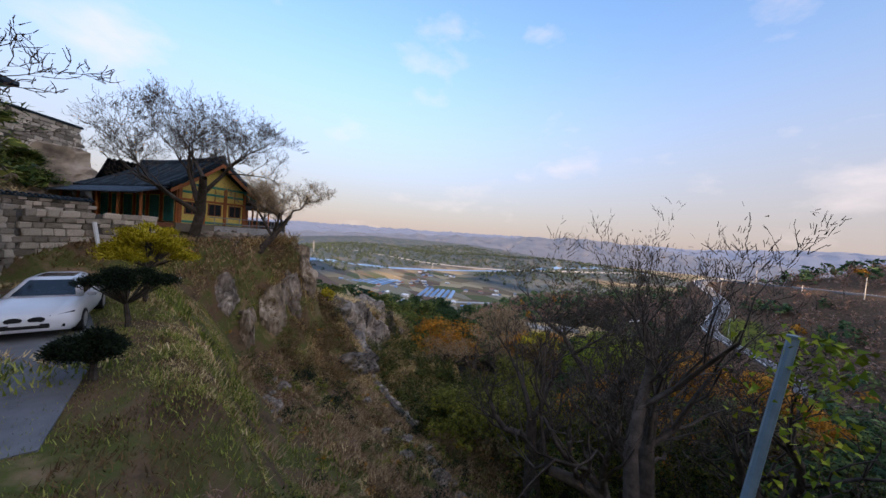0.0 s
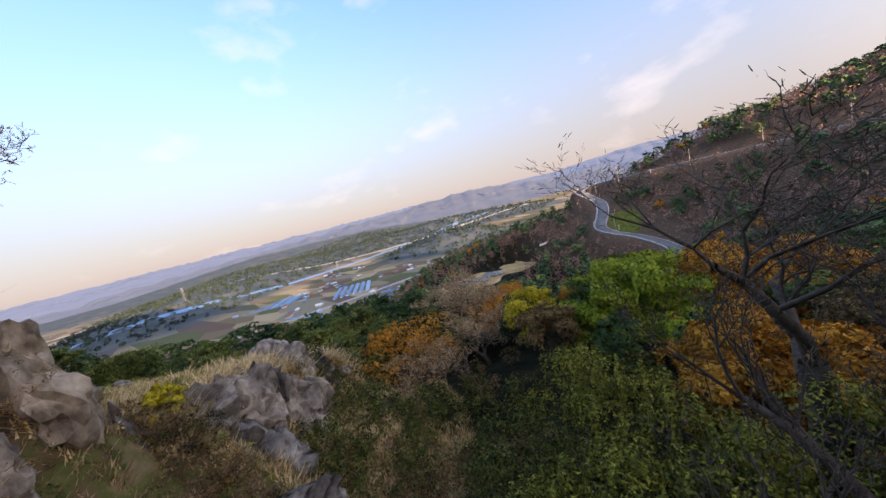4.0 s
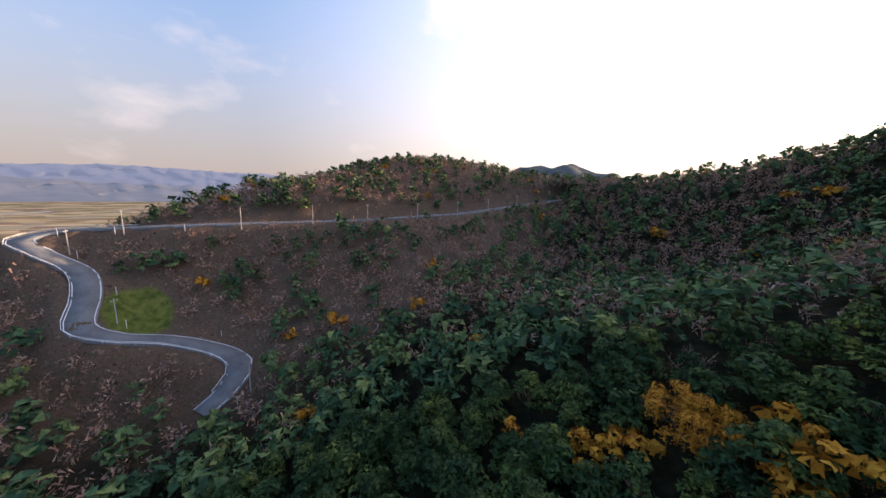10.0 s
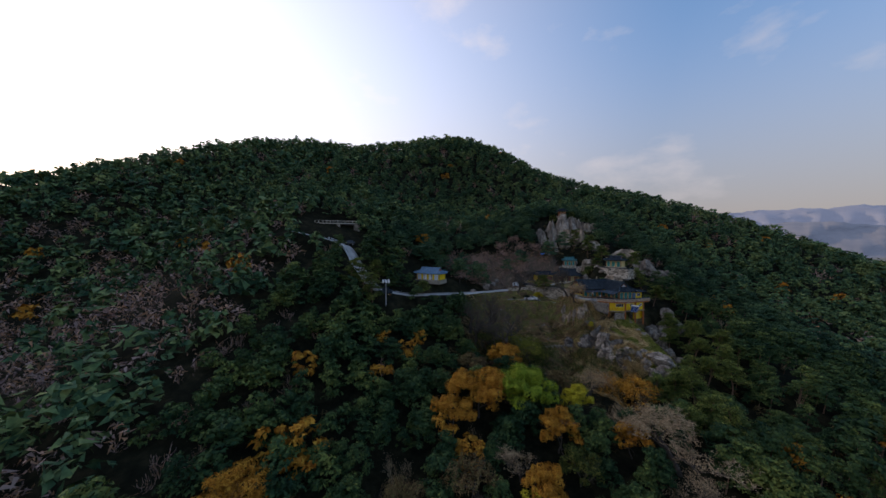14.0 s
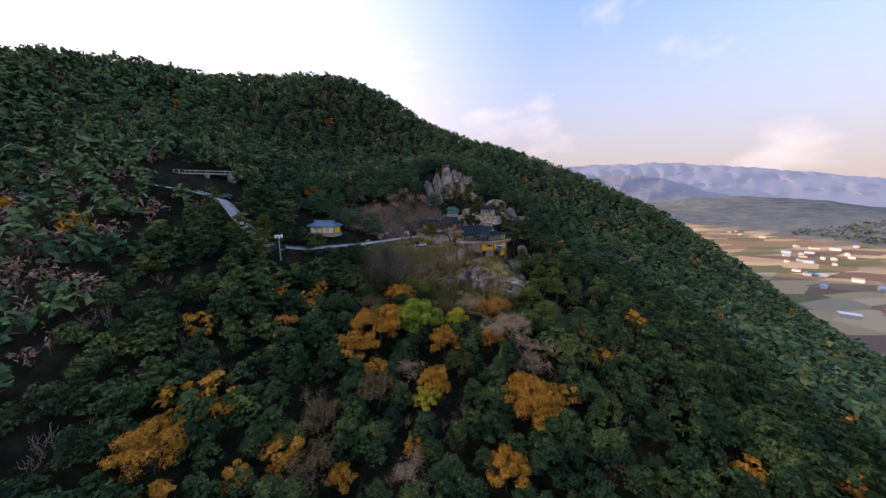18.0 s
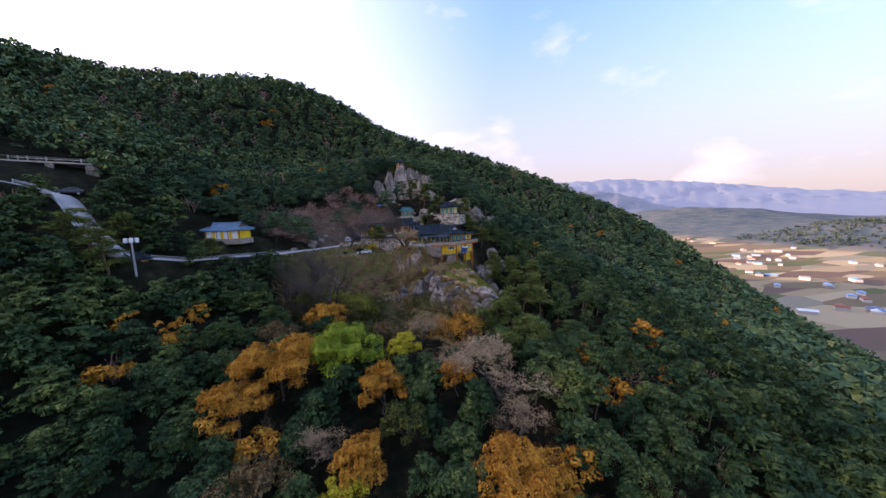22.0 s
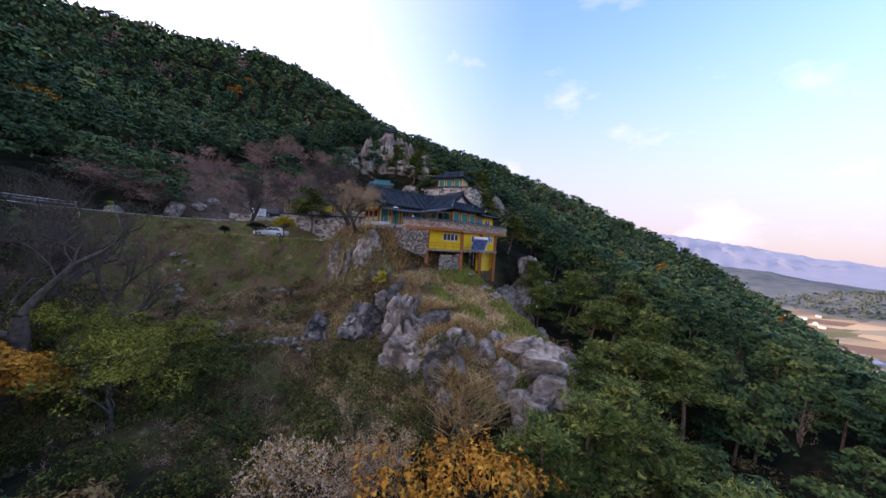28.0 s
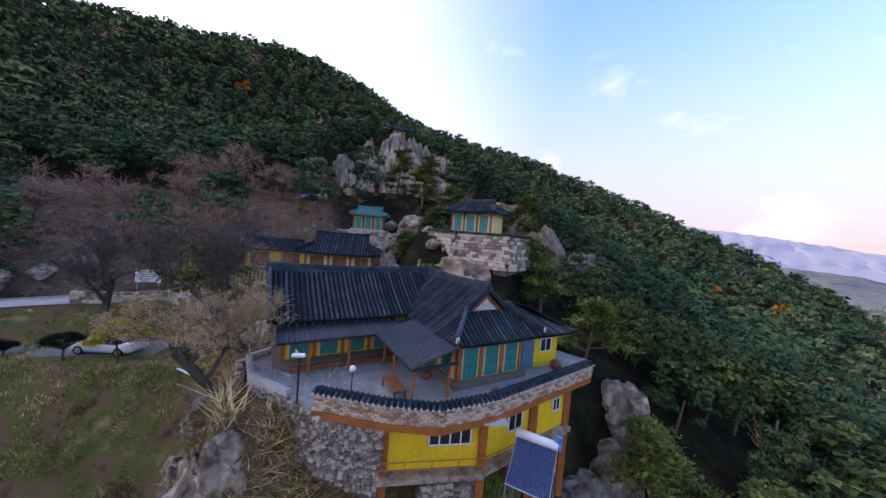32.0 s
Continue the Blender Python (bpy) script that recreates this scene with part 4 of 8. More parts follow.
sheet = part("backing", box((-1.1, -1.19, -0.02, 1.1, 1.19, 0.0)), M["lime"], heater, "pale reflector sheet behind the tubes")
sheet.matrix_local = pose(0, -0.19, 0.02, 41.5, 0, 0)
for k in range(22):
    x = -1.05 + 2.1 * k / 21
    part("glass_tube", tube([(x, -1.1, -0.72), (x, 0.66, 0.86)], 0.036, 6), M["tube"], heater)
part("foot_rail", tube([(-1.15, -1.12, -0.76), (1.15, -1.12, -0.76)], 0.045, 6), M["steel"], heater)
for x in (-1.1, 1.1):
    part("leg", tube([(x, 0.75, 0.85), (x, 0.9, -3.2)], 0.03, 6), M["steel"], heater)
    part("leg", tube([(x, -1.1, -0.75), (x, -1.05, -4.2)], 0.03, 6), M["steel"], heater)

lamp = thing("court_lamp_post", pose(3.95, -2.75, -4.2), "black lamp post with a small white floodlight", "lamp post")
part("pole", tube([(0, 0, 0), (0, 0, 5.4)], 0.045, 8), M["dark"], lamp)
part("lamp_head", box((-0.35, -0.12, 5.4, 0.25, 0.1, 5.55), bevel=0.03), M["white"], lamp)
part("arm", tube([(0, 0, 5.4), (-0.2, 0, 5.75)], 0.03, 6), M["white"], lamp)
globe = thing("globe_lamp", pose(6.3, -1.9, -0.9), "white globe lamp on a short black post", "lamp")
part("stem", tube([(0, 0, 0), (0, 0, 1.1)], 0.03, 6), M["dark"], globe)
gb = bmesh.new()
bmesh.ops.create_icosphere(gb, subdivisions=2, radius=0.17, matrix=Matrix.Translation((0, 0, 1.25)))
part("globe", gb, M["white"], globe, smooth_faces=True)
for k, (x, y, r) in enumerate(((14.9, -1.2, 0.32), (13.9, -1.7, 0.28), (19.0, 2.2, 0.4), (10.2, 0.0, 0.3))):
    pot = thing("storage_jar", pose(x, y, -0.9), ("blue plastic basin on the court floor", "brown earthenware jar on the court floor")[k > 0], "jar", "jars on the court")
    part("jar", tube([(0, 0, 0), (0, 0, r * 0.5), (0, 0, r * 1.1), (0, 0, r * 1.4)], [r * 0.6, r, r * 0.9, r * 0.55], 12), M["blue"] if k == 0 else M["timber"], pot, smooth_faces=True)
    part("lid", tube([(0, 0, r * 1.4), (0, 0, r * 1.5)], [r * 0.6, r * 0.4], 12), M["blue"] if k == 0 else M["timber"], pot)
bench = thing("court_bench", HALL @ pose(4.9, -5.2, 0), "brown wooden bench under the porch roof", "bench")
part("seat", box((-0.35, -0.9, 0.42, 0.35, 0.9, 0.5), bevel=0.02), M["timber"], bench)
for x in (-0.3, 0.3):
    for y in (-0.8, 0.8):
        part("leg", box((x - 0.04, y - 0.04, 0, x + 0.04, y + 0.04, 0.42)), M["timber"], bench)



# ---------------------------------------------------------------- other temple buildings
def small_hall(name, m, label, w, d, hw, roof_mat, wall_mat, door_mat, doors, eave=0.8, rise=1.5, hip=0.5, posts=4, category="temple building"):
    """A one-room temple building facing -y: plinth, walls, posts, doors and a hip-and-gable roof. The origin is at the middle of its base."""
    h = thing(name, m, label, category)
    part("plinth", box((-w / 2 - 0.4, -d / 2 - 0.4, -1.2, w / 2 + 0.4, d / 2 + 0.4, 0.25), bevel=0.03), M["stone"], h)
    for q in ((-w / 2, -d / 2, 0.25, w / 2, -d / 2 + 0.12, hw), (-w / 2, d / 2 - 0.12, 0.25, w / 2, d / 2, hw), (-w / 2, -d / 2 + 0.12, 0.25, -w / 2 + 0.12, d / 2 - 0.12, hw), (w / 2 - 0.12, -d / 2 + 0.12, 0.25, w / 2, d / 2 - 0.12, hw)):
        part("wall", box(q), wall_mat, h)
    for k in range(posts):
        x = -w / 2 + w * k / (posts - 1)
        part("post", tube([(x, -d / 2, 0.25), (x, -d / 2, hw)], 0.12, 8), M["timber"], h)
    part("lintel", box((-w / 2 - 0.1, -d / 2 - 0.1, hw - 0.2, w / 2 + 0.1, -d / 2 + 0.02, hw), bevel=0.02), M["timber"], h)
    for k in range(doors):
        lattice_door(h, pose(-w / 2 + w * (k + 0.5) / doors, -d / 2 - 0.03, 0.28), w / doors * 0.62, hw - 0.7, door_mat)
    L, D = w + 2 * eave, d + 2 * eave
    run = D / 2
    hr = run * hip
    x0, y0, z = -L / 2, -D / 2, hw - 0.05
    roof_slope(h, (x0, y0, z), (1, 0, 0), (0, 1, 0), L, run, rise, roof_mat, left=hr, right=hr, left_v=hip, right_v=hip, sag=0.1, lift=0.18, pitch=0.34)
    roof_slope(h, (-x0, -y0, z), (-1, 0, 0), (0, -1, 0), L, run, rise, roof_mat, left=hr, right=hr, left_v=hip, right_v=hip, sag=0.1, lift=0.18, pitch=0.34)
    roof_slope(h, (-x0, y0, z), (0, 1, 0), (-1, 0, 0), D, hr, rise * hip, roof_mat, left=hr, right=hr, sag=0.06, lift=0.18, pitch=0.34)
    roof_slope(h, (x0, -y0, z), (0, -1, 0), (1, 0, 0), D, hr, rise * hip, roof_mat, left=hr, right=hr, sag=0.06, lift=0.18, pitch=0.34)
    ridge_bar(h, sagged((x0 + hr - 0.1, 0, z + rise), (-x0 - hr + 0.1, 0, z + rise), 0.08), roof_mat, 0.22, 0.3)
    for sx in (1, -1):
        for sy in (1, -1):
            ridge_bar(h, [(sx * (x0 + hr * v), sy * (y0 + hr * v), z + 0.06 + rise * hip * v + 0.18 * (1 - v) ** 2) for v in np.linspace(0, 1, 5)], roof_mat, 0.16, 0.2, "hip_ridge")
        bm = bmesh.new()
        for q in (0.0, 0.08):
            X = sx * (x0 + hr + 0.05 + q)
            bm.faces.new([bm.verts.new(c) for c in ((X, -run * (1 - hip) * 0.97, z + rise * hip), (X, run * (1 - hip) * 0.97, z + rise * hip), (X, 0, z + rise * 0.97))])
        part("gable_panel", bm, M["timber"], h, "red-brown gable panel")
    part("eave_boards", box((x0 + 0.25, y0 + 0.25, hw - 0.22, -x0 - 0.25, -y0 - 0.25, hw - 0.16)), M["green_beam"], h, "green painted eave soffit")
    return h


small_hall("upper_hall", pose(16.3, 20.3, 7.9, 0, 0, -38), "small temple hall with teal doors on a stone terrace", 5.2, 3.4, 2.6, M["tile"], M["cream"], M["teal"], 3, rise=1.5)
small_hall("cliff_shrine", pose(1.6, 31.6, 7.2, 0, 0, 0), "small red shrine with a teal tiled roof under the cliff", 4.4, 2.8, 2.4, M["teal_tile"], M["timber"], M["teal"], 3, rise=1.2, eave=0.6)
small_hall("gate_house", pose(-0.2, 22.6, 1.7, 0, 0, 6), "long low gate house with a dark tiled hip-and-gable roof", 7.6, 4.6, 2.6, M["tile"], M["cream"], M["timber"], 3, rise=2.3, eave=1.0)
small_hall("side_house", pose(-9.0, 25.2, 1.5, 0, 0, 12), "low yellow-walled house beside the gate", 7.0, 3.6, 2.5, M["tile"], M["yellow"], M["timber"], 2, rise=1.2, eave=0.6, category="house")
small_hall("blue_roofed_house", pose(-50.5, 3.0, 3.1, 0, 0, -14), "yellow house with a blue-grey tiled roof by the lane", 9.5, 4.6, 2.6, M["blue_tile"], M["yellow"], M["white"], 4, rise=1.9, category="house")
small_hall("lane_house", pose(-61.0, -15.5, -1.4, 0, 0, 20), "small orange-walled house with a grey roof among trees", 4.5, 3.6, 2.3, M["tile"], M["orange"], M["white"], 2, rise=1.3, eave=0.5, category="house")
small_hall("rock_top_pavilion", pose(2.3, 64.8, 30.6, 0, 0, 15), "small open pavilion with a dark roof on the rock", 3.0, 3.0, 2.5, M["tile"], M["timber"], M["timber"], 2, rise=1.3, eave=0.8, posts=3, category="pavilion")

# stone archway and terrace where the upper lane ends
arch = thing("stone_gateway", pose(-94, 10, 19.5, 0, 0, 30), "pale stone gateway terrace with railings above the lane", "gateway")
part("deck", box((-9, -1.5, 5.2, 9, 1.5, 5.6), bevel=0.08), M["stone"], arch)
for x0, x1 in ((-9, -5.5), (-0.5, 1.0), (6.5, 9)):
    part("pier", box((x0, -1.3, -4.0, x1, 1.3, 5.2), bevel=0.1), M["rock"], arch)
part("back_wall", box((-9, 1.3, -4, 9, 1.6, 5.2)), M["mortar"], arch)
for y in (-1.4, 1.4):
    part("handrail", box((-9, y - 0.06, 6.5, 9, y + 0.06, 6.65)), M["stone"], arch)
for k in range(13):
    part("baluster", box((-9 + 1.5 * k - 0.12, -1.5, 5.7, -9 + 1.5 * k + 0.12, -1.28, 6.7)), M["stone"], arch)
far_hut = thing("ridge_hut", pose(-126, 12, gz(-126, 12) - 0.3, 0, 0, 30), "small pale hut on the wooded ridge", "hut")
part("wall", box((-3, -2, 0, 3, 2, 3)), M["houses"], far_hut)
part("roof", box((-3.4, -2.4, 3, 3.4, 2.4, 3.3), bevel=0.1), M["houseroof"], far_hut)

# ---------------------------------------------------------------- lanes
def lane_mesh(name, lane, half, mat, label, lift=0.08, step=2.0):
    P = [Vector(p) for p in lane]
    pts = []
    for k in range(len(P) - 1):
        p0, p1, p2, p3 = P[max(k - 1, 0)], P[k], P[k + 1], P[min(k + 2, len(P) - 1)]
        n = max(2, int((p2 - p1).length / step))
        for j in range(n):
            t = j / n
            pts.append(0.5 * ((2 * p1) + (p2 - p0) * t + (2 * p0 - 5 * p1 + 4 * p2 - p3) * t * t + (3 * p1 - p0 - 3 * p2 + p3) * t ** 3))
    pts.append(P[-1])
    v = []
    for k, p in enumerate(pts):
        d = pts[min(k + 1, len(pts) - 1)] - pts[max(k - 1, 0)]
        s = Vector((d.y, -d.x, 0)).normalized()
        z = max(p.z, max(gz(p.x + s.x * q * half, p.y + s.y * q * half) for q in (-1, 0, 1)))
        v += [(*(p + s * half).xy, z + lift - 0.9), (*(p + s * half).xy, z + lift), (*(p - s * half).xy, z + lift), (*(p - s * half).xy, z + lift - 0.9)]
    me = bpy.data.meshes.new(name)
    fill(me, np.array(v), grid_faces(4, len(pts)))
    me.materials.append(mat)
    return tagged(new(name, me), label, "road", kind="structure"), [Vector((a[0], a[1], a[2])) for a in v[1::4]], [Vector(a) for a in v[2::4]]


lane_ob, lane_r, lane_l = lane_mesh("lane", TEMPLE_LANE, 1.9, M["concrete"], "pale concrete lane leading up to the temple", step=1.5)
road_ob, road_r, road_l = lane_mesh("road", HILL_ROAD, 3.6, M["asphalt"], "grey asphalt road winding over the opposite hillside", lift=0.35, step=3.0)
for side in (road_r, road_l):
    line = thing("road_edge_line", pose(0, 0, 0), "white painted edge line along the hill road", "road marking", kind="structure")
    v = []
    for k, p in enumerate(side):
        q = (road_l if side is road_r else road_r)[k]
        d = (q - p).normalized()
        for t in (0.35, 0.6):
            v.append(tuple(p + d * t + Vector((0, 0, 0.02))))
    me = bpy.data.meshes.new("paint")
    fill(me, np.array(v), grid_faces(2, len(side)))
    me.materials.append(M["white"])
    ob = new("paint", me)
    ob.parent = line


def guard_rail(name, pts, label, every=1, h=0.75, mat="steel"):
    g = thing(name, pose(0, 0, 0), label, "guard rail")
    for z in (h, h - 0.3):
        part("rail", tube([p + Vector((0, 0, z)) for p in pts], 0.06, 5), M[mat], g)
    for p in pts[::every]:
        part("post", tube([p - Vector((0, 0, 0.3)), p + Vector((0, 0, h + 0.05))], 0.06, 5), M[mat], g)


lane_n = len(lane_l)
guard_rail("lane_guard_rail", lane_l[int(lane_n * 0.33):int(lane_n * 0.6)], "pale steel guard rail along the lane edge", 2)
guard_rail("upper_lane_guard_rail", lane_l[int(lane_n * 0.62):int(lane_n * 0.9)], "white guard rail on the upper lane bend", 2, mat="white")
guard_rail("road_guard_rail", road_l[2:int(len(road_l) * 0.36)], "white guard rail along the hill road bends", 2, mat="white")

# white posts and power poles beside the hill road
post = thing("delineator_post", pose(0, 0, 0), "white roadside post on the hill road", "road post", "posts along the hill road")
part("shaft", tube([(0, 0, -0.5), (0, 0, 2.6)], 0.09, 6), M["white"], post)
pole = thing("power_pole", pose(0, 0, 0), "grey concrete power pole with a crossarm beside the road", "power pole", "power poles along the hill road")
part("shaft", tube([(0, 0, -1), (0, 0, 9)], [0.2, 0.12], 7), M["concrete"], pole)
part("crossarm", box((-1.0, -0.06, 8.2, 1.0, 0.06, 8.35)), M["steel"], pole)
for x in (-0.9, -0.3, 0.9):
    part("insulator", tube([(x, 0, 8.35), (x, 0, 8.6)], 0.06, 6), M["lime"], pole)
pole_spots = [p + (p - q).normalized() * 3.0 for p, q in zip(road_r, road_l)]
npole = len(pole_spots)
first = True
for k in list(range(2, int(npole * 0.4), 7)):
    p = pole_spots[k]
    if first:
        post.location, first = (p.x, p.y, gz(p.x, p.y)), False
    else:
        copy_thing(post, pose(p.x, p.y, gz(p.x, p.y)))
first = True
for k in list(range(3, int(npole * 0.4), 14)) + list(range(int(npole * 0.44), npole - 2, 9)):
    p = pole_spots[k]
    m = pose(p.x, p.y, gz(p.x, p.y), 0, 0, 20 + k)
    if first:
        pole.matrix_world, first = m, False
    else:
        copy_thing(pole, m)

# ---------------------------------------------------------------- floodlight mast, sign, cars
mast = thing("floodlight_mast", pose(-58.0, -20.4, gz(-58, -20.4) - 0.3), "tall grey mast with a ring of white floodlights", "floodlight mast")
mz = 5.6 - gz(-58, -20.4) + 0.3
part("pole", tube([(0, 0, 0), (0, 0, mz)], [0.22, 0.13], 10), M["steel"], mast)
part("ring", tube([(math.cos(a) * 0.9, math.sin(a) * 0.9, mz - 0.6) for a in np.linspace(0, 6.2832, 13)], 0.05, 6), M["steel"], mast)
for k in range(6):
    a = k * 1.0472
    part("floodlight", box((math.cos(a) * 0.95 - 0.22, math.sin(a) * 0.95 - 0.22, mz - 0.9, math.cos(a) * 0.95 + 0.22, math.sin(a) * 0.95 + 0.22, mz - 0.0), bevel=0.05), M["white"], mast)

board = thing("notice_board", pose(-20.0, 18.9, gz(-20, 18.9), 0, 0, 8), "white notice board on two steel legs", "notice board")
part("panel", box((-1.2, -0.05, 1.0, 1.2, 0.05, 2.4), bevel=0.02), M["white"], board)
for z in (2.15, 1.9, 1.65, 1.4):
    part("writing", box((-0.9, -0.06, z - 0.04, 0.9 - 0.3 * (z < 1.5), -0.052, z + 0.03)), M["mortar"], board, "grey lines of writing")
for x in (-1.0, 1.0):
    part("leg", tube([(x, 0, -0.3), (x, 0, 1.1)], 0.05, 6), M["steel"], board)


def loft(rings):
    """A closed skin through rings of equal length."""
    bm = bmesh.new()
    rows = [[bm.verts.new(q) for q in ring] for ring in rings]
    n = len(rows[0])
    for a, b in zip(rows, rows[1:]):
        for i in range(n):
            bm.faces.new((a[i], a[(i + 1) % n], b[(i + 1) % n], b[i]))
    bm.faces.new(rows[0][::-1])
    bm.faces.new(rows[-1])
    bmesh.ops.recalc_face_normals(bm, faces=bm.faces[:])
    return bm


def car(name, m, paint, label, L=4.7, W=1.88, H=1.45):
    """A five-door car facing -x: rounded lower body, a cabin set in from it, glass, lights and wheels."""
    c = thing(name, m, label, "car")
    s = H / 1.45
    x = lambda f: f * L
    # along the body: place, underside, shoulder height, half width
    hull = ((-0.5, 0.36, 0.58, 0.62), (-0.49, 0.27, 0.7, 0.78), (-0.465, 0.24, 0.78, 0.87), (-0.4, 0.23, 0.86, 0.93), (-0.3, 0.23, 0.92, 0.95), (-0.19, 0.23, 0.97, 0.94), (0.0, 0.23, 0.99, 0.94), (0.22, 0.23, 1.02, 0.95), (0.38, 0.25, 1.05, 0.94), (0.46, 0.3, 1.05, 0.88), (0.495, 0.38, 0.98, 0.76))
    rings = []
    for px, lo, hi, w in hull:
        w, lo, hi = w * W / 1.9, lo * s, hi * s
        half = [(0.9, lo), (1.0, lo + 0.3 * (hi - lo)), (1.0, lo + 0.62 * (hi - lo)), (0.965, lo + 0.86 * (hi - lo)), (0.88, hi - 0.025), (0.6, hi + 0.012), (0.56, hi)]
        rings.append([(x(px), q * w, z) for q, z in half] + [(x(px), -q * w, z) for q, z in half[::-1]])
    body_bm = loft(rings)
    part("body", body_bm, paint, c, smooth_faces=True)
    foot = [(x(-0.205), 0.74), (x(-0.19), 0.8), (x(0.36), 0.8), (x(0.43), 0.66)]
    crest = [(x(-0.005), 0.5), (x(0.015), 0.57), (x(0.25), 0.56), (x(0.31), 0.46)]
    zf, zc = 0.95 * s, 1.4 * s
    low = [(px, y, zf) for px, y in foot] + [(px, -y, zf) for px, y in foot[::-1]]
    high = [(px, y, zc) for px, y in crest] + [(px, -y, zc) for px, y in crest[::-1]]
    top = [(px * 0.9 + 0.06, y * 0.8, zc + 0.045) for px, y, z in high]
    part("cabin", loft([low, high, top]), paint, c, smooth_faces=True)

    def pane(nm, a, b, d, e, us, lab=""):
        """Glass standing proud of the cabin's side, from four corners (foot a-b, crest e-d)."""
        a, b, d, e = Vector(a), Vector(b), Vector(d), Vector(e)
        nrm = (b - a).cross(e - a).normalized() * 0.012
        if nrm.dot((a + b) / 2 - Vector((x(0.1), 0, zf))) < 0:
            nrm = -nrm
        for u0, u1 in us:
            gb = bmesh.new()
            at = lambda u, v: a.lerp(b, u).lerp(e.lerp(d, u), v) + nrm
            gb.faces.new([gb.verts.new(at(u, v)) for u, v in ((u0, 0.12), (u1, 0.12), (u1, 0.93), (u0, 0.93))])
            part(nm, gb, M["glass"], c, lab)

    pane("windscreen", low[0], low[7], high[7], high[0], ((0.05, 0.95),), "dark windscreen")
    pane("rear_window", low[3], low[4], high[4], high[3], ((0.08, 0.92),))
    pane("side_window", low[1], low[2], high[2], high[1], ((0.05, 0.4), (0.42, 0.72), (0.74, 0.95)))
    pane("side_window", low[6], low[5], high[5], high[6], ((0.05, 0.4), (0.42, 0.72), (0.74, 0.95)))
    part("sunroof", box((x(0.05), -0.4, zc + 0.044, x(0.22), 0.4, zc + 0.054)), M["glass"], c, "black glass roof panel")
    for sy in (-1, 1):
        part("mirror", box((x(-0.165), sy * W * 0.46, 0.95 * s, x(-0.13), sy * (W * 0.5 + 0.16), 1.08 * s), bevel=0.03), paint, c)
        lamp_y = sorted((sy * W * 0.27, sy * W * 0.425))
        part("headlight", loft([[(x(-0.493), sy * W * 0.22, 0.64 * s), (x(-0.478), sy * W * 0.3, 0.655 * s), (x(-0.484), sy * W * 0.3, 0.72 * s), (x(-0.492), sy * W * 0.22, 0.7 * s)],
                                [(x(-0.468), sy * W * 0.4, 0.68 * s), (x(-0.445), sy * W * 0.45, 0.7 * s), (x(-0.445), sy * W * 0.45, 0.775 * s), (x(-0.47), sy * W * 0.4, 0.76 * s)]]), M["glass"], c, "slim dark headlight")
        kid = [(x(-0.504), sy * (0.2 + 0.155 * math.cos(a)), (0.61 + 0.075 * math.sin(a)) * s) for a in np.linspace(0, 6.283, 13)[:-1]]
        part("grille", loft([kid, [(px + 0.14, y, z) for px, y, z in kid]]), M["dark"], c, "black kidney-shaped grille")
        part("air_intake", box((x(-0.497), min(sy * W * 0.26, sy * W * 0.38), 0.36 * s, x(-0.47), max(sy * W * 0.26, sy * W * 0.38), 0.47 * s), bevel=0.02), M["dark"], c)
        part("tail_light", box((x(0.46), min(lamp_y), 0.84 * s, x(0.494), max(lamp_y), 0.95 * s), bevel=0.02), M["redroof"], c)
        for wx in (-0.31, 0.3):
            wheel = part("wheel", tube([(x(wx), sy * (W / 2 - 0.22), 0.34), (x(wx), sy * (W / 2 + 0.02), 0.34)], 0.34, 20), M["dark"], c, "black tyre")
            part("rim", tube([(x(wx), sy * (W / 2 - 0.05), 0.34), (x(wx), sy * (W / 2 + 0.03), 0.34)], 0.23, 12), M["steel"], wheel)
    part("lower_grille", box((x(-0.503), -0.44, 0.36 * s, x(-0.48), 0.44, 0.5 * s), bevel=0.02), M["dark"], c)
    part("number_plate", box((x(-0.51), -0.26, 0.47 * s, x(-0.498), 0.26, 0.56 * s)), M["white"], c, "plain white number plate")
    return c


car("white_car", pose(-14.4, 8.6, -3.8, 0, 0, -2), M["carpaint"], "white estate car parked on the grass below the wall")
slab = thing("parking_slab", pose(-17.0, 9.4, -3.89, 0, 0, 4), "worn dark grey parking slab in the grass", "parking slab", kind="structure")
part("slab", plate([(-6.0, -1.7), (-1.0, -2.2), (5.8, -1.5), (6.0, 1.8), (-0.5, 2.4), (-5.6, 2.0)], -0.2, 0.075), M["asphalt"], slab)
car("dark_car", pose(-17.2, 20.6, gz(-17.2, 20.6) + 0.02, 0, 0, 170), M["cargrey"], "dark parked car at the end of the lane", 4.5, 1.8, 1.6)
car("black_car", pose(-84, 1.5, gz(-84, 1.5), 0, 0, 35), M["cargrey"], "black car parked by the stone gateway", 5.2, 2.0, 1.9)

tarp_bm = bmesh.new()
bmesh.ops.create_grid(tarp_bm, x_segments=10, y_segments=8, size=1.0)
for v in tarp_bm.verts:
    v.co.x *= 1.6
    v.co.z = 0.5 * math.exp(-v.co.length_squared) + 0.12 * noise.noise(v.co * 2.3)
tb = thing("blue_tarpaulin", pose(-8.2, 34.2, gz(-8.2, 34.2) + 0.2, 12, 0, 20), "crumpled blue tarpaulin over a heap by the cliff", "tarpaulin")
part("sheet", tarp_bm, M["tarp"], tb)

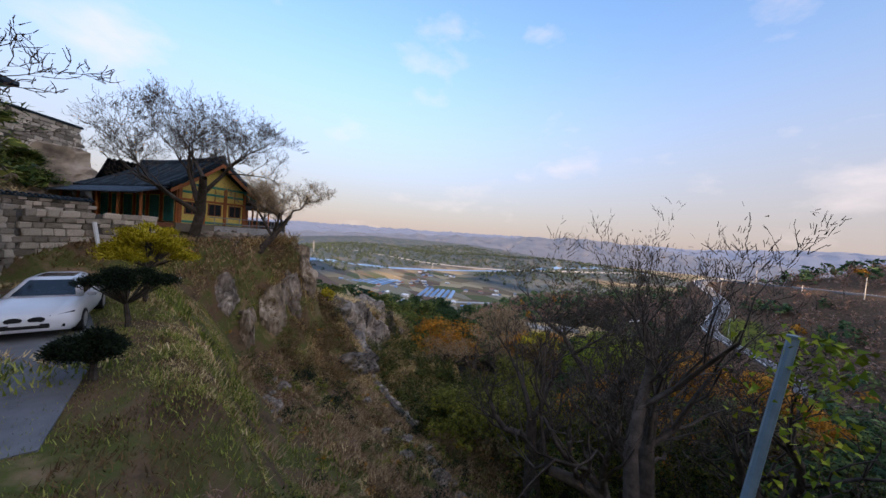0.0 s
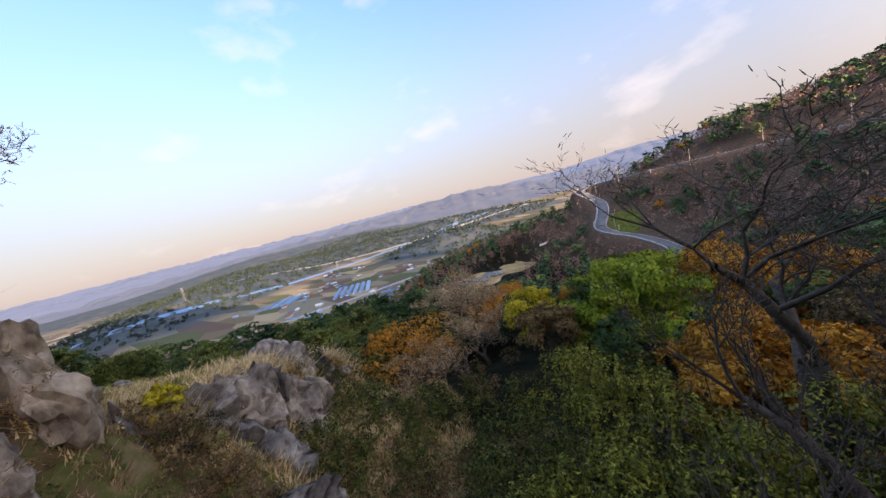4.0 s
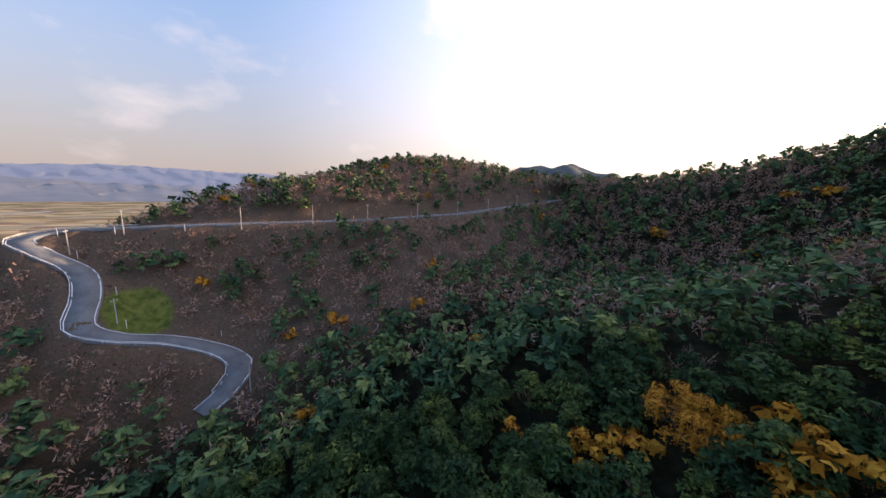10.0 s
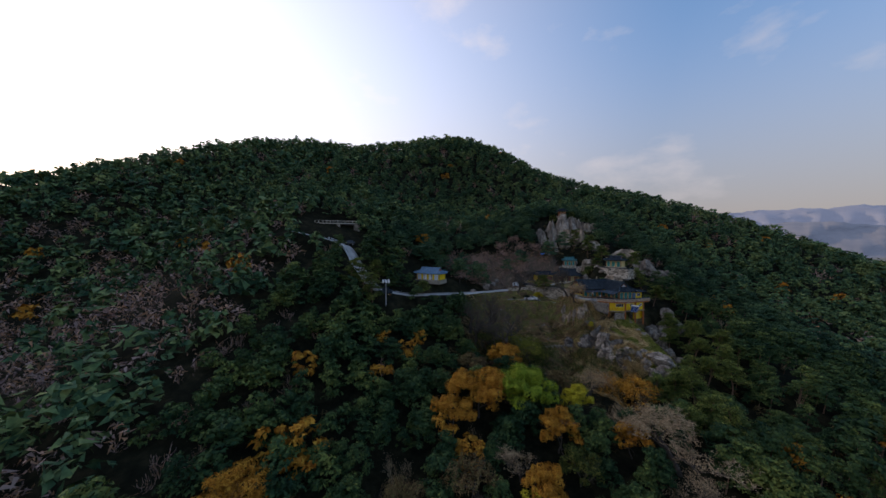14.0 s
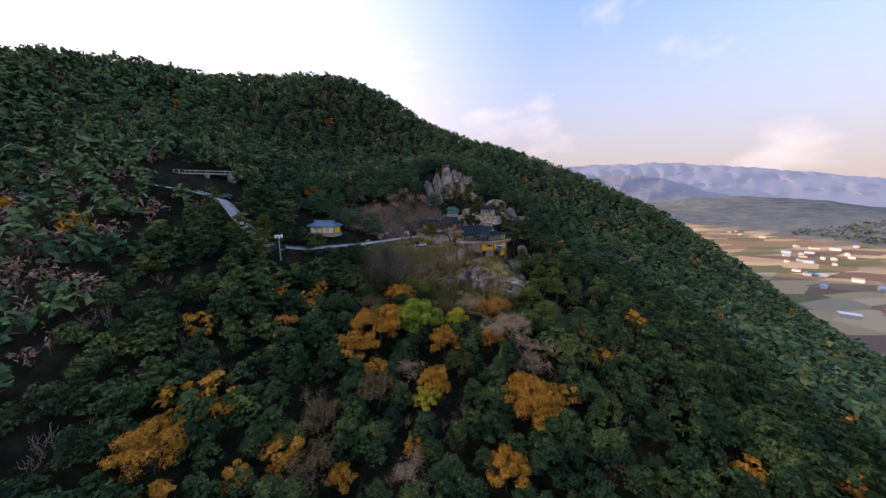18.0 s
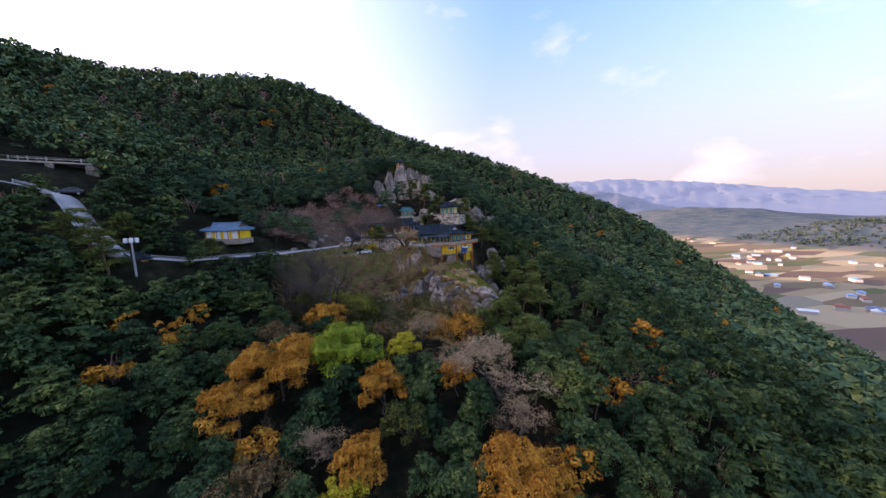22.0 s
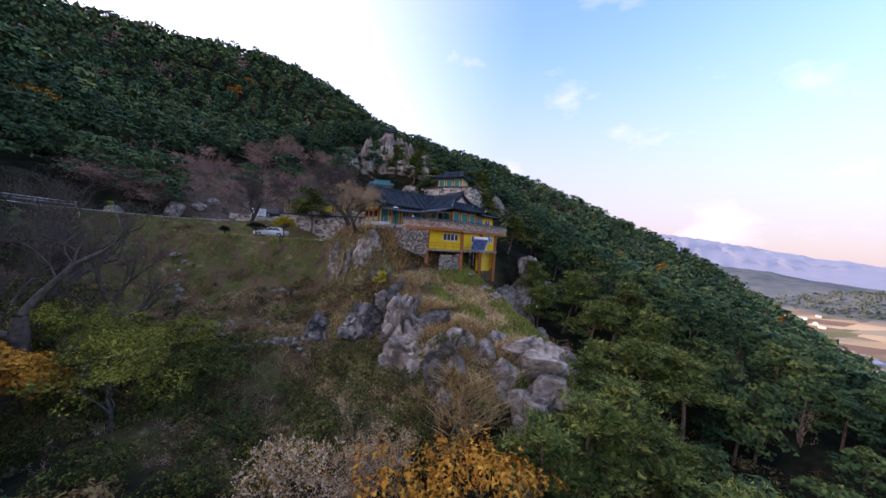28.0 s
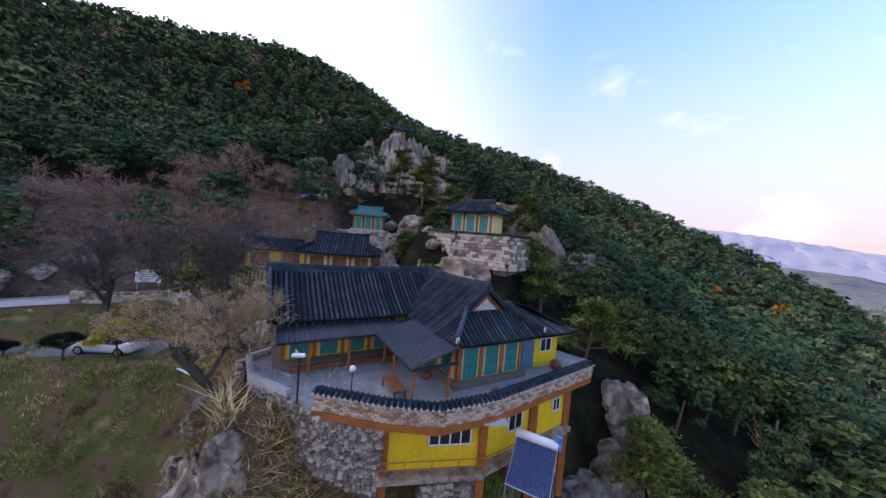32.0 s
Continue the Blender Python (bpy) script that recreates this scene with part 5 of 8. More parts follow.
# pole with a vine at the edge of the lane
vp = thing("leaning_steel_pole", pose(-30.46, 1.97, gz(-30.46, 1.97) - 0.2, 0, 0, 0), "thin blue-grey steel pole overgrown with yellow-green vine", "pole")
ph = -0.62 - gz(-30.46, 1.97) + 0.2
part("shaft", tube([(0.14 * ph / 1.26, 0.42 * ph / 1.26, 0), (0, 0, ph)], 0.04, 10), M["bluesteel"], vp)
part("cap", tube([(0, 0, ph), (0, 0, ph + 0.03)], 0.042, 10), M["bluesteel"], vp)



# ---------------------------------------------------------------- rocks
def rock_mesh(seed, sub=4, square=3.2, joints=1.7, upright=0.75, depth=0.2):
    """Jointed granite of about unit size: a squarish mass split into blocks that stand proud or lie back, with open cracks."""
    bm = bmesh.new()
    bmesh.ops.create_icosphere(bm, subdivisions=sub, radius=1.0)
    r = random.Random(seed)
    cuts = [(Vector((r.uniform(-1, 1), r.uniform(-1, 1), r.uniform(-0.5, 1))).normalized(), r.uniform(0.64, 0.95)) for _ in range(15)]
    off = Vector((seed * 3.1, seed * 1.7, seed * 0.9))
    for v in bm.verts:
        p = v.co / (abs(v.co.x) ** square + abs(v.co.y) ** square + abs(v.co.z) ** square) ** (1 / square)
        for n, c in cuts:
            q = p.dot(n)
            if q > c:
                p = p - n * (q - c) * 0.97
        w = p + Vector((noise.noise(p * 1.7 + off), noise.noise(p * 1.9 - off), noise.noise(p * 1.5 + off * 2))) * 0.16
        d, cell = noise.voronoi(Vector((w.x * joints, w.y * joints, w.z * joints * upright)) + off)
        proud = noise.noise(cell[0] * 5.3 + off)
        crack = max(0.0, 1 - (d[1] - d[0]) / 0.12)
        p = p * (1 + depth * 0.9 * proud - depth * 0.75 * crack + 0.06 * noise.fractal(p * 3.2 + off, 1.0, 2.0, 4) + 0.012 * noise.noise(p * 11 + off))
        v.co = p
    return bm


ROCKS = []
for k in range(6):
    me = bpy.data.meshes.new("boulder")
    b = rock_mesh(k + 3, 4, 2.6, 1.3, 1.0, 0.17)
    b.to_mesh(me)
    b.free()
    me.materials.append(M["rock"])
    ROCKS.append(me)


def boulder(x, y, z, sx, sy, sz, turn=0, tilt=0, kind=0, label="grey weathered granite boulder on the slope", big=None, mat=None):
    ob = new("boulder", ROCKS[kind % 6])
    ob.matrix_world = pose(x, y, z, tilt, tilt * 0.6, turn) @ Matrix.Diagonal((sx, sy, sz, 1))
    return tagged(ob, label, "boulder", "boulders on the spur")


def crag(name, x, y, z, sx, sy, sz, seed, label, mat="rock", turn=0, joints=1.7):
    me = bpy.data.meshes.new(name)
    b = rock_mesh(seed, 5 if sz > 6 or 50 <= seed < 60 or seed == 80 else 4, 4.0, joints, 0.7, 0.26)
    b.to_mesh(me)
    b.free()
    me.materials.append(M[mat])
    ob = new(name, me)
    ob.matrix_world = pose(x, y, z, 0, 0, turn) @ Matrix.Diagonal((sx * 1.15, sy * 1.15, sz * 1.05, 1))
    return tagged(ob, label, "cliff", "crags behind the temple")


# the high cliff with the pavilion above it: blocks side by side
for k, (x, y, top, wide, deep, high, mat, label) in enumerate((
        (1.0, 58.0, 31.2, 3.6, 4.2, 10.0, "rock", "tall pale granite block of the cliff, split by upright joints"), (5.8, 58.8, 30.2, 3.4, 4.0, 10.5, "rock", "tall jointed granite block of the cliff"),
        (10.6, 59.6, 28.8, 3.4, 4.0, 9.5, "rock", "weathered granite block at the shoulder of the cliff"), (15.0, 60.6, 27.6, 3.0, 3.4, 7.5, "ochre_rock", "lower pale granite block at the end of the cliff"),
        (-3.6, 57.2, 27.6, 3.4, 3.6, 10.5, "rock", "dark stained granite block of the cliff"), (-7.8, 56.2, 24.6, 3.2, 3.4, 9.5, "rock", "granite block of the cliff beside the woods"),
        (-12.0, 55.2, 22.6, 3.0, 3.0, 8.0, "rock", "low granite block at the foot of the woods"), (2.6, 54.0, 22.0, 3.4, 2.4, 8.0, "ochre_rock", "pale buttress at the foot of the cliff"),
        (-2.6, 53.4, 18.6, 3.2, 2.2, 6.5, "rock", "grey buttress at the foot of the cliff"), (8.2, 54.4, 22.6, 3.2, 2.6, 7.0, "ochre_rock", "ochre rock below the cliff"))):
    crag("cliff", x, y, top - high, wide, deep, high, 21 + k, label, mat, (-12, 8, 20, -25, 14)[k % 5], 1.25)
crag("crag", 12.5, 44.0, 14.0, 5.0, 3.6, 5.0, 26, "ochre rounded rock above the upper hall", "ochre_rock", 15)
crag("crag", 9.0, 31.0, 7.5, 3.5, 3.0, 3.5, 27, "ochre rock face beside the shrine", "ochre_rock", 40)
crag("crag", 13.5, 14.0, 1.9, 4.2, 2.4, 2.9, 28, "pale rock face under the terrace wall", "ochre_rock", -30)
for k, (x, y, z, w, h) in enumerate(((7.6, 17.2, 1.6, 1.3, 2.0), (9.6, 15.6, 1.4, 1.1, 1.5), (6.0, 19.8, 2.6, 1.1, 2.2), (11.4, 13.0, 1.0, 1.2, 1.4), (4.8, 26.6, 4.4, 1.0, 1.8), (9.8, 18.8, 3.6, 0.9, 1.2))):
    crag("crag", x, y, z, w, w * 0.8, h, 129 + k, "pale angular rock behind the hall roof", ("rock", "ochre_rock")[k % 2], 25 * k, 1.3)
crag("crag", 24.5, 40.0, 9.5, 5.0, 4.0, 4.5, 30, "grey granite outcrop among pines", "ochre_rock", 20)
crag("crag", 31.0, 36.0, 5.0, 4.5, 4.0, 5.5, 31, "grey granite outcrop on the wooded flank", "rock", 70)
crag("crag", 36.0, 30.0, 1.0, 4.0, 3.5, 5.0, 32, "tall jointed granite block on the flank", "rock", 15)
# rock faces of the rib, bedded in the slope
rr = random.Random(8)
for k, (x, y, w, h) in enumerate(((2.6, -5.6, 1.5, 2.3), (4.6, -7.4, 1.6, 2.6), (5.4, -10.6, 1.8, 2.8), (3.2, -8.6, 1.5, 2.4), (7.4, -13.2, 1.6, 2.4), (6.6, -15.2, 1.8, 2.6), (0.4, -9.1, 1.5, 1.9), (-3.2, -8.1, 1.4, 1.2), (8.6, -16.4, 1.6, 2.4), (9.0, -18.4, 1.5, 2.2),
                                  (-3.6, 2.9, 1.2, 1.5), (-3.2, 1.2, 1.3, 1.9), (-2.2, -0.4, 1.3, 2.0), (-1.0, -2.2, 1.2, 1.8), (0.4, -3.9, 1.2, 1.6), (1.4, -3.6, 1.1, 1.3))):
    low = k >= 10
    crag("rib_crag", x, y, gz(x, y) - h * (1.1 if low else 0.85), w * (1.0 if low else 1.6), w * rr.uniform(0.7, 0.9) if low else w * rr.uniform(1.2, 1.6), h * (1.3 if low else 1.35), 50 + k, ("dark fissured granite face of the rib", "pale granite face half hidden by dry grass", "ochre granite face with dark cracks")[k % 3], ("ochre_rock", "rock", "ochre_rock")[k % 3] if low else ("dark_rock", "dark_rock", "rock")[k % 3], rr.uniform(0, 360), 2.6 if low else 2.3)
# blocks at the nose of the rib
for k, (x, y, z, sx, sy, sz, turn) in enumerate(((15.6, -18.9, -12.3, 2.5, 1.8, 1.9, -35), (13.0, -19.6, -13.6, 1.4, 1.2, 2.0, 20), (16.4, -21.0, -14.8, 2.0, 1.6, 1.9, 10), (14.2, -21.8, -15.6, 1.7, 1.5, 1.9, 60), (11.8, -18.0, -13.0, 1.2, 1.0, 1.7, 75),
                                                  (13.4, -16.6, -11.9, 1.0, 0.8, 1.3, 40), (18.6, -18.0, -14.0, 1.7, 1.5, 1.9, 15), (10.4, -17.4, -12.8, 0.9, 0.8, 1.6, 10))):
    crag("nose_boulder", x, y, z, sx, sy, sz, 80 + k, ("large pale banded boulder at the nose of the rib" if k == 0 else "broken granite block at the nose of the rib"), "rock", turn, 1.0)
# rock wall along the dark gully
for k, (x, y, w, h) in enumerate(((22.2, 2.6, 2.2, 3.2), (24.2, 0.6, 2.0, 3.0), (22.6, -3.2, 1.7, 2.4), (23.0, -7.0, 1.6, 2.2), (24.6, -11.5, 1.8, 2.4), (25.6, 4.6, 2.2, 3.2), (28.4, 7.2, 2.4, 3.4), (30.2, 5.2, 2.2, 3.0))):
    crag("gully_boulder", x, y, gz(x, y) + 0.2, w, w * 0.8, h, 95 + k, "rounded granite wall beside the wooded gully", "rock", rr.uniform(0, 360), 1.2)
for x, y, s in ((12.4, -20.8, 0.8), (15.2, -7.1, 0.85), (16.9, -8.2, 0.9), (16.2, -8.9, 0.7), (14.5, -2.3, 0.5), (14.5, -3.9, 0.55), (19.4, -4.6, 0.5), (20.0, -3.6, 0.45), (15.8, -8.6, 0.6), (10.2, -17.0, 0.6), (-5.2, -9.7, 0.5), (-5.9, -9.3, 0.4), (-4.6, -10.1, 0.35),
                (8.0, -21.0, 0.8), (-16.0, -5.5, 0.5), (-14.6, -6.2, 0.45), (-13.3, -5.6, 0.4), (-9.5, -6.2, 0.5), (-18.0, -6.4, 0.5),
                (-6.5, 34, 1.2), (-3, 37.5, 1.4), (4.5, 35.5, 1.5), (6.5, 28.0, 1.2), (10.5, 23.0, 1.1), (11.0, 18.2, 1.0), (19.5, 13.0, 1.2), (21.0, 9.5, 1.1), (-31.5, 15.5, 1.6), (-29.0, 17.5, 1.2), (-35.5, 9.5, 1.2), (-27.5, 19.0, 1.0)):
    boulder(x, y, gz(x, y) + s * 0.15, s * rr.uniform(0.9, 1.4), s * rr.uniform(0.7, 1.1), s * rr.uniform(0.6, 1.0), rr.uniform(0, 360), rr.uniform(-20, 20), rr.randint(0, 5))

for (x0, y0), (x1, y1), n in (((-24.5, 4.4), (-20.4, -1.6), 16), ((-12.5, 1.2), (-5.5, -0.6), 12), ((-19.5, -6.6), (-12.5, -7.4), 12)):
    for k in range(n):
        x, y, q = x0 + (x1 - x0) * k / n + rr.gauss(0, 0.35), y0 + (y1 - y0) * k / n + rr.gauss(0, 0.35), rr.uniform(0.16, 0.4)
        boulder(x, y, gz(x, y) + q * 0.3, q * 1.3, q, q * 0.8, rr.uniform(0, 360), rr.uniform(-20, 20), rr.randint(0, 5), "grey field stone of a tumbled terrace row")



# ---------------------------------------------------------------- trees that stand alone
def sticks(segs, sides=4):
    """Vertices and faces of tapered sticks; segs: p0, p1, r0, r1."""
    p0, p1 = np.array([s[0] for s in segs], float), np.array([s[1] for s in segs], float)
    r0, r1 = np.array([s[2] for s in segs], float), np.array([s[3] for s in segs], float)
    d = p1 - p0
    d /= np.maximum(np.linalg.norm(d, axis=1), 1e-6)[:, None]
    ref = np.where(np.abs(d[:, 2:3]) > 0.9, np.array([[1.0, 0, 0]]), np.array([[0, 0, 1.0]]))
    a = np.cross(d, ref)
    a /= np.linalg.norm(a, axis=1)[:, None]
    b = np.cross(d, a)
    ang = np.arange(sides) * 2 * math.pi / sides
    ring = a[:, None] * np.cos(ang)[None, :, None] + b[:, None] * np.sin(ang)[None, :, None]
    v = np.concatenate([p0[:, None] + ring * r0[:, None, None], p1[:, None] + ring * r1[:, None, None]], 1)
    i = np.arange(sides)
    f = np.stack([i, (i + 1) % sides, sides + (i + 1) % sides, sides + i], -1)
    return v.reshape(-1, 3), (f[None] + (np.arange(len(segs)) * 2 * sides)[:, None, None]).reshape(-1, 4)


def mesh_part(name, v, f, mat, parent, label=""):
    me = bpy.data.meshes.new(name)
    fill(me, v, f)
    me.materials.append(mat)
    ob = new(name, me)
    ob.parent = parent
    return tagged(ob, label)


def skeleton(seed, height, spread, depth=5, lean=(0, 0), fork=0.35, gnarl=0.25, up=0.25):
    """Limbs of a tree as tapered segments by level, and the tips."""
    r = random.Random(seed)
    segs = {k: [] for k in range(depth + 1)}
    tips = []

    def grow(p, d, length, rad, level):
        n = 4 if level < 2 else 3
        q, e = p, d
        for k in range(n):
            e = (e + Vector((r.gauss(0, gnarl), r.gauss(0, gnarl), r.gauss(0, gnarl) + up * 0.3)) * (0.5 if level == 0 else 1)).normalized()
            z = q + e * length / n
            segs[level].append((tuple(q), tuple(z), rad * (1 - 0.5 * k / n), rad * (1 - 0.5 * (k + 1) / n)))
            q = z
            if level < depth and (k > 0 or level > 1):
                for _ in range(2 if r.random() < 0.55 else 1):
                    s = Vector((r.gauss(0, 1), r.gauss(0, 1), r.gauss(0, 0.5))).normalized()
                    grow(q, (e * 0.55 + s * spread / height + Vector((0, 0, up))).normalized(), length * r.uniform(0.5, 0.72), rad * (1 - 0.5 * (k + 1) / n) * 0.62, level + 1)
        if level >= depth - 1:
            tips.append(tuple(q))
    grow(Vector((0, 0, -0.5)), Vector((lean[0], lean[1], 1)).normalized(), height * fork + 0.5, height * 0.022 + 0.02, 0)
    top = max((s[1][2] for k in segs for s in segs[k]), default=1)
    k = height / max(top, 0.1)
    wide = float(np.percentile([math.hypot(s[1][0], s[1][1]) for q in segs for s in segs[q]], 92))
    kw = spread / max(wide, 0.1)

    def fit(p):
        t = min(1.0, max(0.0, p[2]) / (0.25 * height))
        return (p[0] * (k + (kw - k) * t), p[1] * (k + (kw - k) * t), p[2] * k)
    segs = {q: [(fit(a), fit(b), c, d) for a, b, c, d in s] for q, s in segs.items()}
    return segs, [fit(t) for t in tips]


def leaf_cards(points, size, rnd, flat=0.0, out=None, loose=0.45, slim=0.45):
    """A small pointed leaf spray (one triangle) at each point, lying across the outward direction where one is given."""
    n = len(points)
    nrm = rnd.normal(size=(n, 3))
    nrm /= np.linalg.norm(nrm, axis=1)[:, None]
    if out is not None:
        nrm = out / np.maximum(np.linalg.norm(out, axis=1), 1e-6)[:, None] + nrm * loose
        nrm /= np.linalg.norm(nrm, axis=1)[:, None]
    a = np.cross(nrm, rnd.normal(size=(n, 3)))
    a /= np.linalg.norm(a, axis=1)[:, None]
    b = np.cross(nrm, a)
    s = size * rnd.uniform(0.6, 1.4, (n, 1))
    return np.stack([points - a * s + b * s * slim, points - a * s * 0.8 - b * s * slim, points + a * s], 1).reshape(-1, 3)


def tris(n):
    return np.arange(n * 3).reshape(-1, 3)


def puffs_at(centres, radii, n, rnd, flat):
    """Points and outward directions on the upper sides of rounded foliage puffs."""
    w = radii ** 2
    k = rnd.choice(len(centres), n, p=w / w.sum())
    u = rnd.normal(size=(n, 3))
    u /= np.linalg.norm(u, axis=1)[:, None]
    u[:, 2] = np.where(u[:, 2] < -0.25, -u[:, 2], u[:, 2])
    p = centres[k] + u * radii[k][:, None] * np.array([1, 1, flat]) * rnd.uniform(0.72, 1.08, (n, 1))
    return p, u * np.array([1, 1, 1 / flat])


def leafy_tree(name, x, y, h, spread, mat, label, seed, leaves=5000, size=0.16, bark="bark", lean=(0, 0), depth=4, z=None, cluster=0.45, category="tree"):
    t = thing(name, pose(x, y, gz(x, y) if z is None else z), label, category)
    segs, tips = skeleton(seed, h * 0.95, spread, depth, lean)
    v, f = sticks(segs[0] + segs[1], 7)
    mesh_part("trunk", v, f, M[bark], t)
    v, f = sticks(sum((segs[k] for k in segs if k > 1), []), 4)
    mesh_part("branchwork", v, f, M[bark], t)
    rnd = np.random.RandomState(seed)
    # lobes over the outside of the crown, with gaps between them, and a few within
    k = 46
    u = rnd.normal(size=(k, 3))
    u /= np.linalg.norm(u, axis=1)[:, None]
    u[:, 2] = np.where(u[:, 2] < -0.45, -u[:, 2], u[:, 2])
    q = np.where(np.arange(k) < 34, rnd.uniform(0.72, 0.95, k), rnd.uniform(0.2, 0.6, k))[:, None]
    c = u * q * np.array([spread, spread, h * 0.4]) * rnd.uniform(0.85, 1.12, (k, 1)) + np.array([lean[0] * h * 0.5, lean[1] * h * 0.5, h * 0.5])
    rad = spread * rnd.uniform(0.16, 0.3, k) * cluster / 0.45
    pts, out = puffs_at(c, rad, leaves, rnd, 0.75)
    # each lobe is made of smaller sprays
    pts = pts + np.sin(pts * 5.0 / max(0.5, spread / 5) + seed) * rad.mean() * 0.16
    mesh_part("crown", leaf_cards(pts, size, rnd, 0, out, 0.5, 0.6), tris(leaves), M[mat], t)
    return t


def blades(segs, rnd, low=0.004):
    """Twigs as thin flat blades, too fine for more."""
    p0, p1 = np.array([q[0] for q in segs]), np.array([q[1] for q in segs])
    w = np.cross(p1 - p0, rnd.normal(size=p0.shape))
    w /= np.maximum(np.linalg.norm(w, axis=1), 1e-6)[:, None]
    r0, r1 = np.maximum(np.array([q[2] for q in segs]), low * 1.7)[:, None], np.maximum(np.array([q[3] for q in segs]), low)[:, None]
    return np.stack([p0 - w * r0, p0 + w * r0, p1 + w * r1, p1 - w * r1], 1).reshape(-1, 3), np.arange(len(segs) * 4).reshape(-1, 4)


def bare_tree(name, x, y, h, spread, label, seed, lean=(0, 0), depth=6, bark="bark", twig="twig", z=None, few=None, category="tree", fork=0.3, thick=0.006, many=7000, stout=1.0):
    t = thing(name, pose(x, y, gz(x, y) if z is None else z), label, category)
    segs, tips = skeleton(seed, h, spread, depth, lean, fork, 0.3)
    segs = {q: [(a, b, c * stout, d * stout) for a, b, c, d in g] for q, g in segs.items()}
    v, f = sticks(segs[0] + segs[1], 8)
    mesh_part("trunk", v, f, M[bark], t)
    v, f = sticks(segs[2] + segs[3], 3)
    tagged(mesh_part("branchwork", v, f, M[bark], t), kind="stuff")
    fine = sum((segs[k] for k in segs if k > 3), [])
    rnd = random.Random(seed)
    if len(fine) > many:
        fine = rnd.sample(fine, many)
    v, f = blades(fine, np.random.RandomState(seed), thick)
    tagged(mesh_part("twig_spray", v, f, M[twig], t), kind="stuff")
    if few:
        r2 = np.random.RandomState(seed)
        tp = np.array(tips)
        pts = tp[r2.randint(0, len(tp), few[1])] + r2.normal(size=(few[1], 3)) * 0.12
        tagged(mesh_part("dry_foliage", leaf_cards(pts, few[2], r2), tris(few[1]), M[few[0]], t, "few dry leaves left"), kind="stuff")
    return t


def needle_cards(points, size, rnd, out, slim=0.3):
    """A tuft of needles (one slim triangle) at each point, its tip outwards, its face mostly up."""
    n = len(points)
    d = out * np.array([1, 1, 0.5])
    d = d / np.maximum(np.linalg.norm(d, axis=1), 1e-6)[:, None] + rnd.normal(size=(n, 3)) * 0.5 + np.array([0, 0, 0.25])
    d /= np.linalg.norm(d, axis=1)[:, None]
    up = np.array([0, 0, 1.0]) + rnd.normal(size=(n, 3)) * 0.5
    b = np.cross(d, up)
    b /= np.maximum(np.linalg.norm(b, axis=1), 1e-6)[:, None]
    s = size * rnd.uniform(0.6, 1.4, (n, 1))
    return np.stack([points - d * s * 0.7 - b * s * slim * 0.5, points + b * s * slim, points + d * s - b * s * slim * 0.3], 1).reshape(-1, 3)


def pine_tree(name, x, y, h, spread, label, seed, lean=(0, 0), clear_stem=0.45, needles=4200, bark="redbark", mat="pine", z=None, size=0.2):
    """A red pine: bare leaning stem, level branches with flat pads of needles."""
    t = thing(name, pose(x, y, gz(x, y) if z is None else z), label, "pine tree")
    r = random.Random(seed)
    stem, q, e = [], Vector((0, 0, -0.4)), Vector((lean[0], lean[1], 1)).normalized()
    for k in range(8):
        e = (e + Vector((r.gauss(0, 0.1), r.gauss(0, 0.1), 0.12))).normalized()
        n = q + e * (h + 0.4) / 8
        stem.append((tuple(q), tuple(n), h * 0.022 * (1 - 0.1 * k) + 0.02, h * 0.022 * (1 - 0.1 * (k + 1)) + 0.02))
        q = n
    v, f = sticks(stem, 8)
    mesh_part("trunk", v, f, M[bark], t)
    arms, pads = [], []
    for k in range(26):
        s = clear_stem + (1 - clear_stem) * (k + 0.5) / 26
        i = min(7, int(s * 8))
        p = Vector(stem[i][0]).lerp(Vector(stem[i][1]), s * 8 - i)
        a = r.uniform(0, 6.283)
        L = spread * (1.1 - 0.75 * (s - clear_stem) / (1 - clear_stem)) * r.uniform(0.55, 1.1)
        m = p + Vector((math.cos(a) * L * 0.55, math.sin(a) * L * 0.55, L * 0.18))
        c = p + Vector((math.cos(a) * L, math.sin(a) * L, L * r.uniform(0.05, 0.25)))
        arms += [(tuple(p), tuple(m), 0.055, 0.04), (tuple(m), tuple(c), 0.04, 0.015)]
        pads += [(tuple(c), 0.5), (tuple(m), 0.42), (tuple(m.lerp(c, 0.6) + Vector((r.gauss(0, 0.4), r.gauss(0, 0.4), 0.15))), 0.45)]
    pads.append((tuple(q), 0.5))
    v, f = sticks(arms, 5)
    mesh_part("branchwork", v, f, M[bark], t)
    rnd = np.random.RandomState(seed)
    pc = np.array([p for p, _ in pads])
    off = rnd.normal(size=(needles, 3)) * np.array([0.4, 0.4, 0.12]) * spread / 2.4
    pts = pc[rnd.randint(0, len(pc), needles)] + off
    inner = rnd.normal(size=(needles // 8, 3)) * np.array([0.3, 0.3, 0.06]) * spread / 2.4
    v = np.concatenate([needle_cards(pts, size, rnd, off), needle_cards(pc[rnd.randint(0, len(pc), needles // 8)] + inner - np.array([0, 0, 0.08]), size * 2.4, rnd, inner, 0.5)])
    tagged(mesh_part("needle_foliage", v, tris(len(v) // 3), M[mat], t), kind="stuff")
    return t


NEAR_TREES = []


def near(x, y):
    NEAR_TREES.append((x, y))
    return x, y


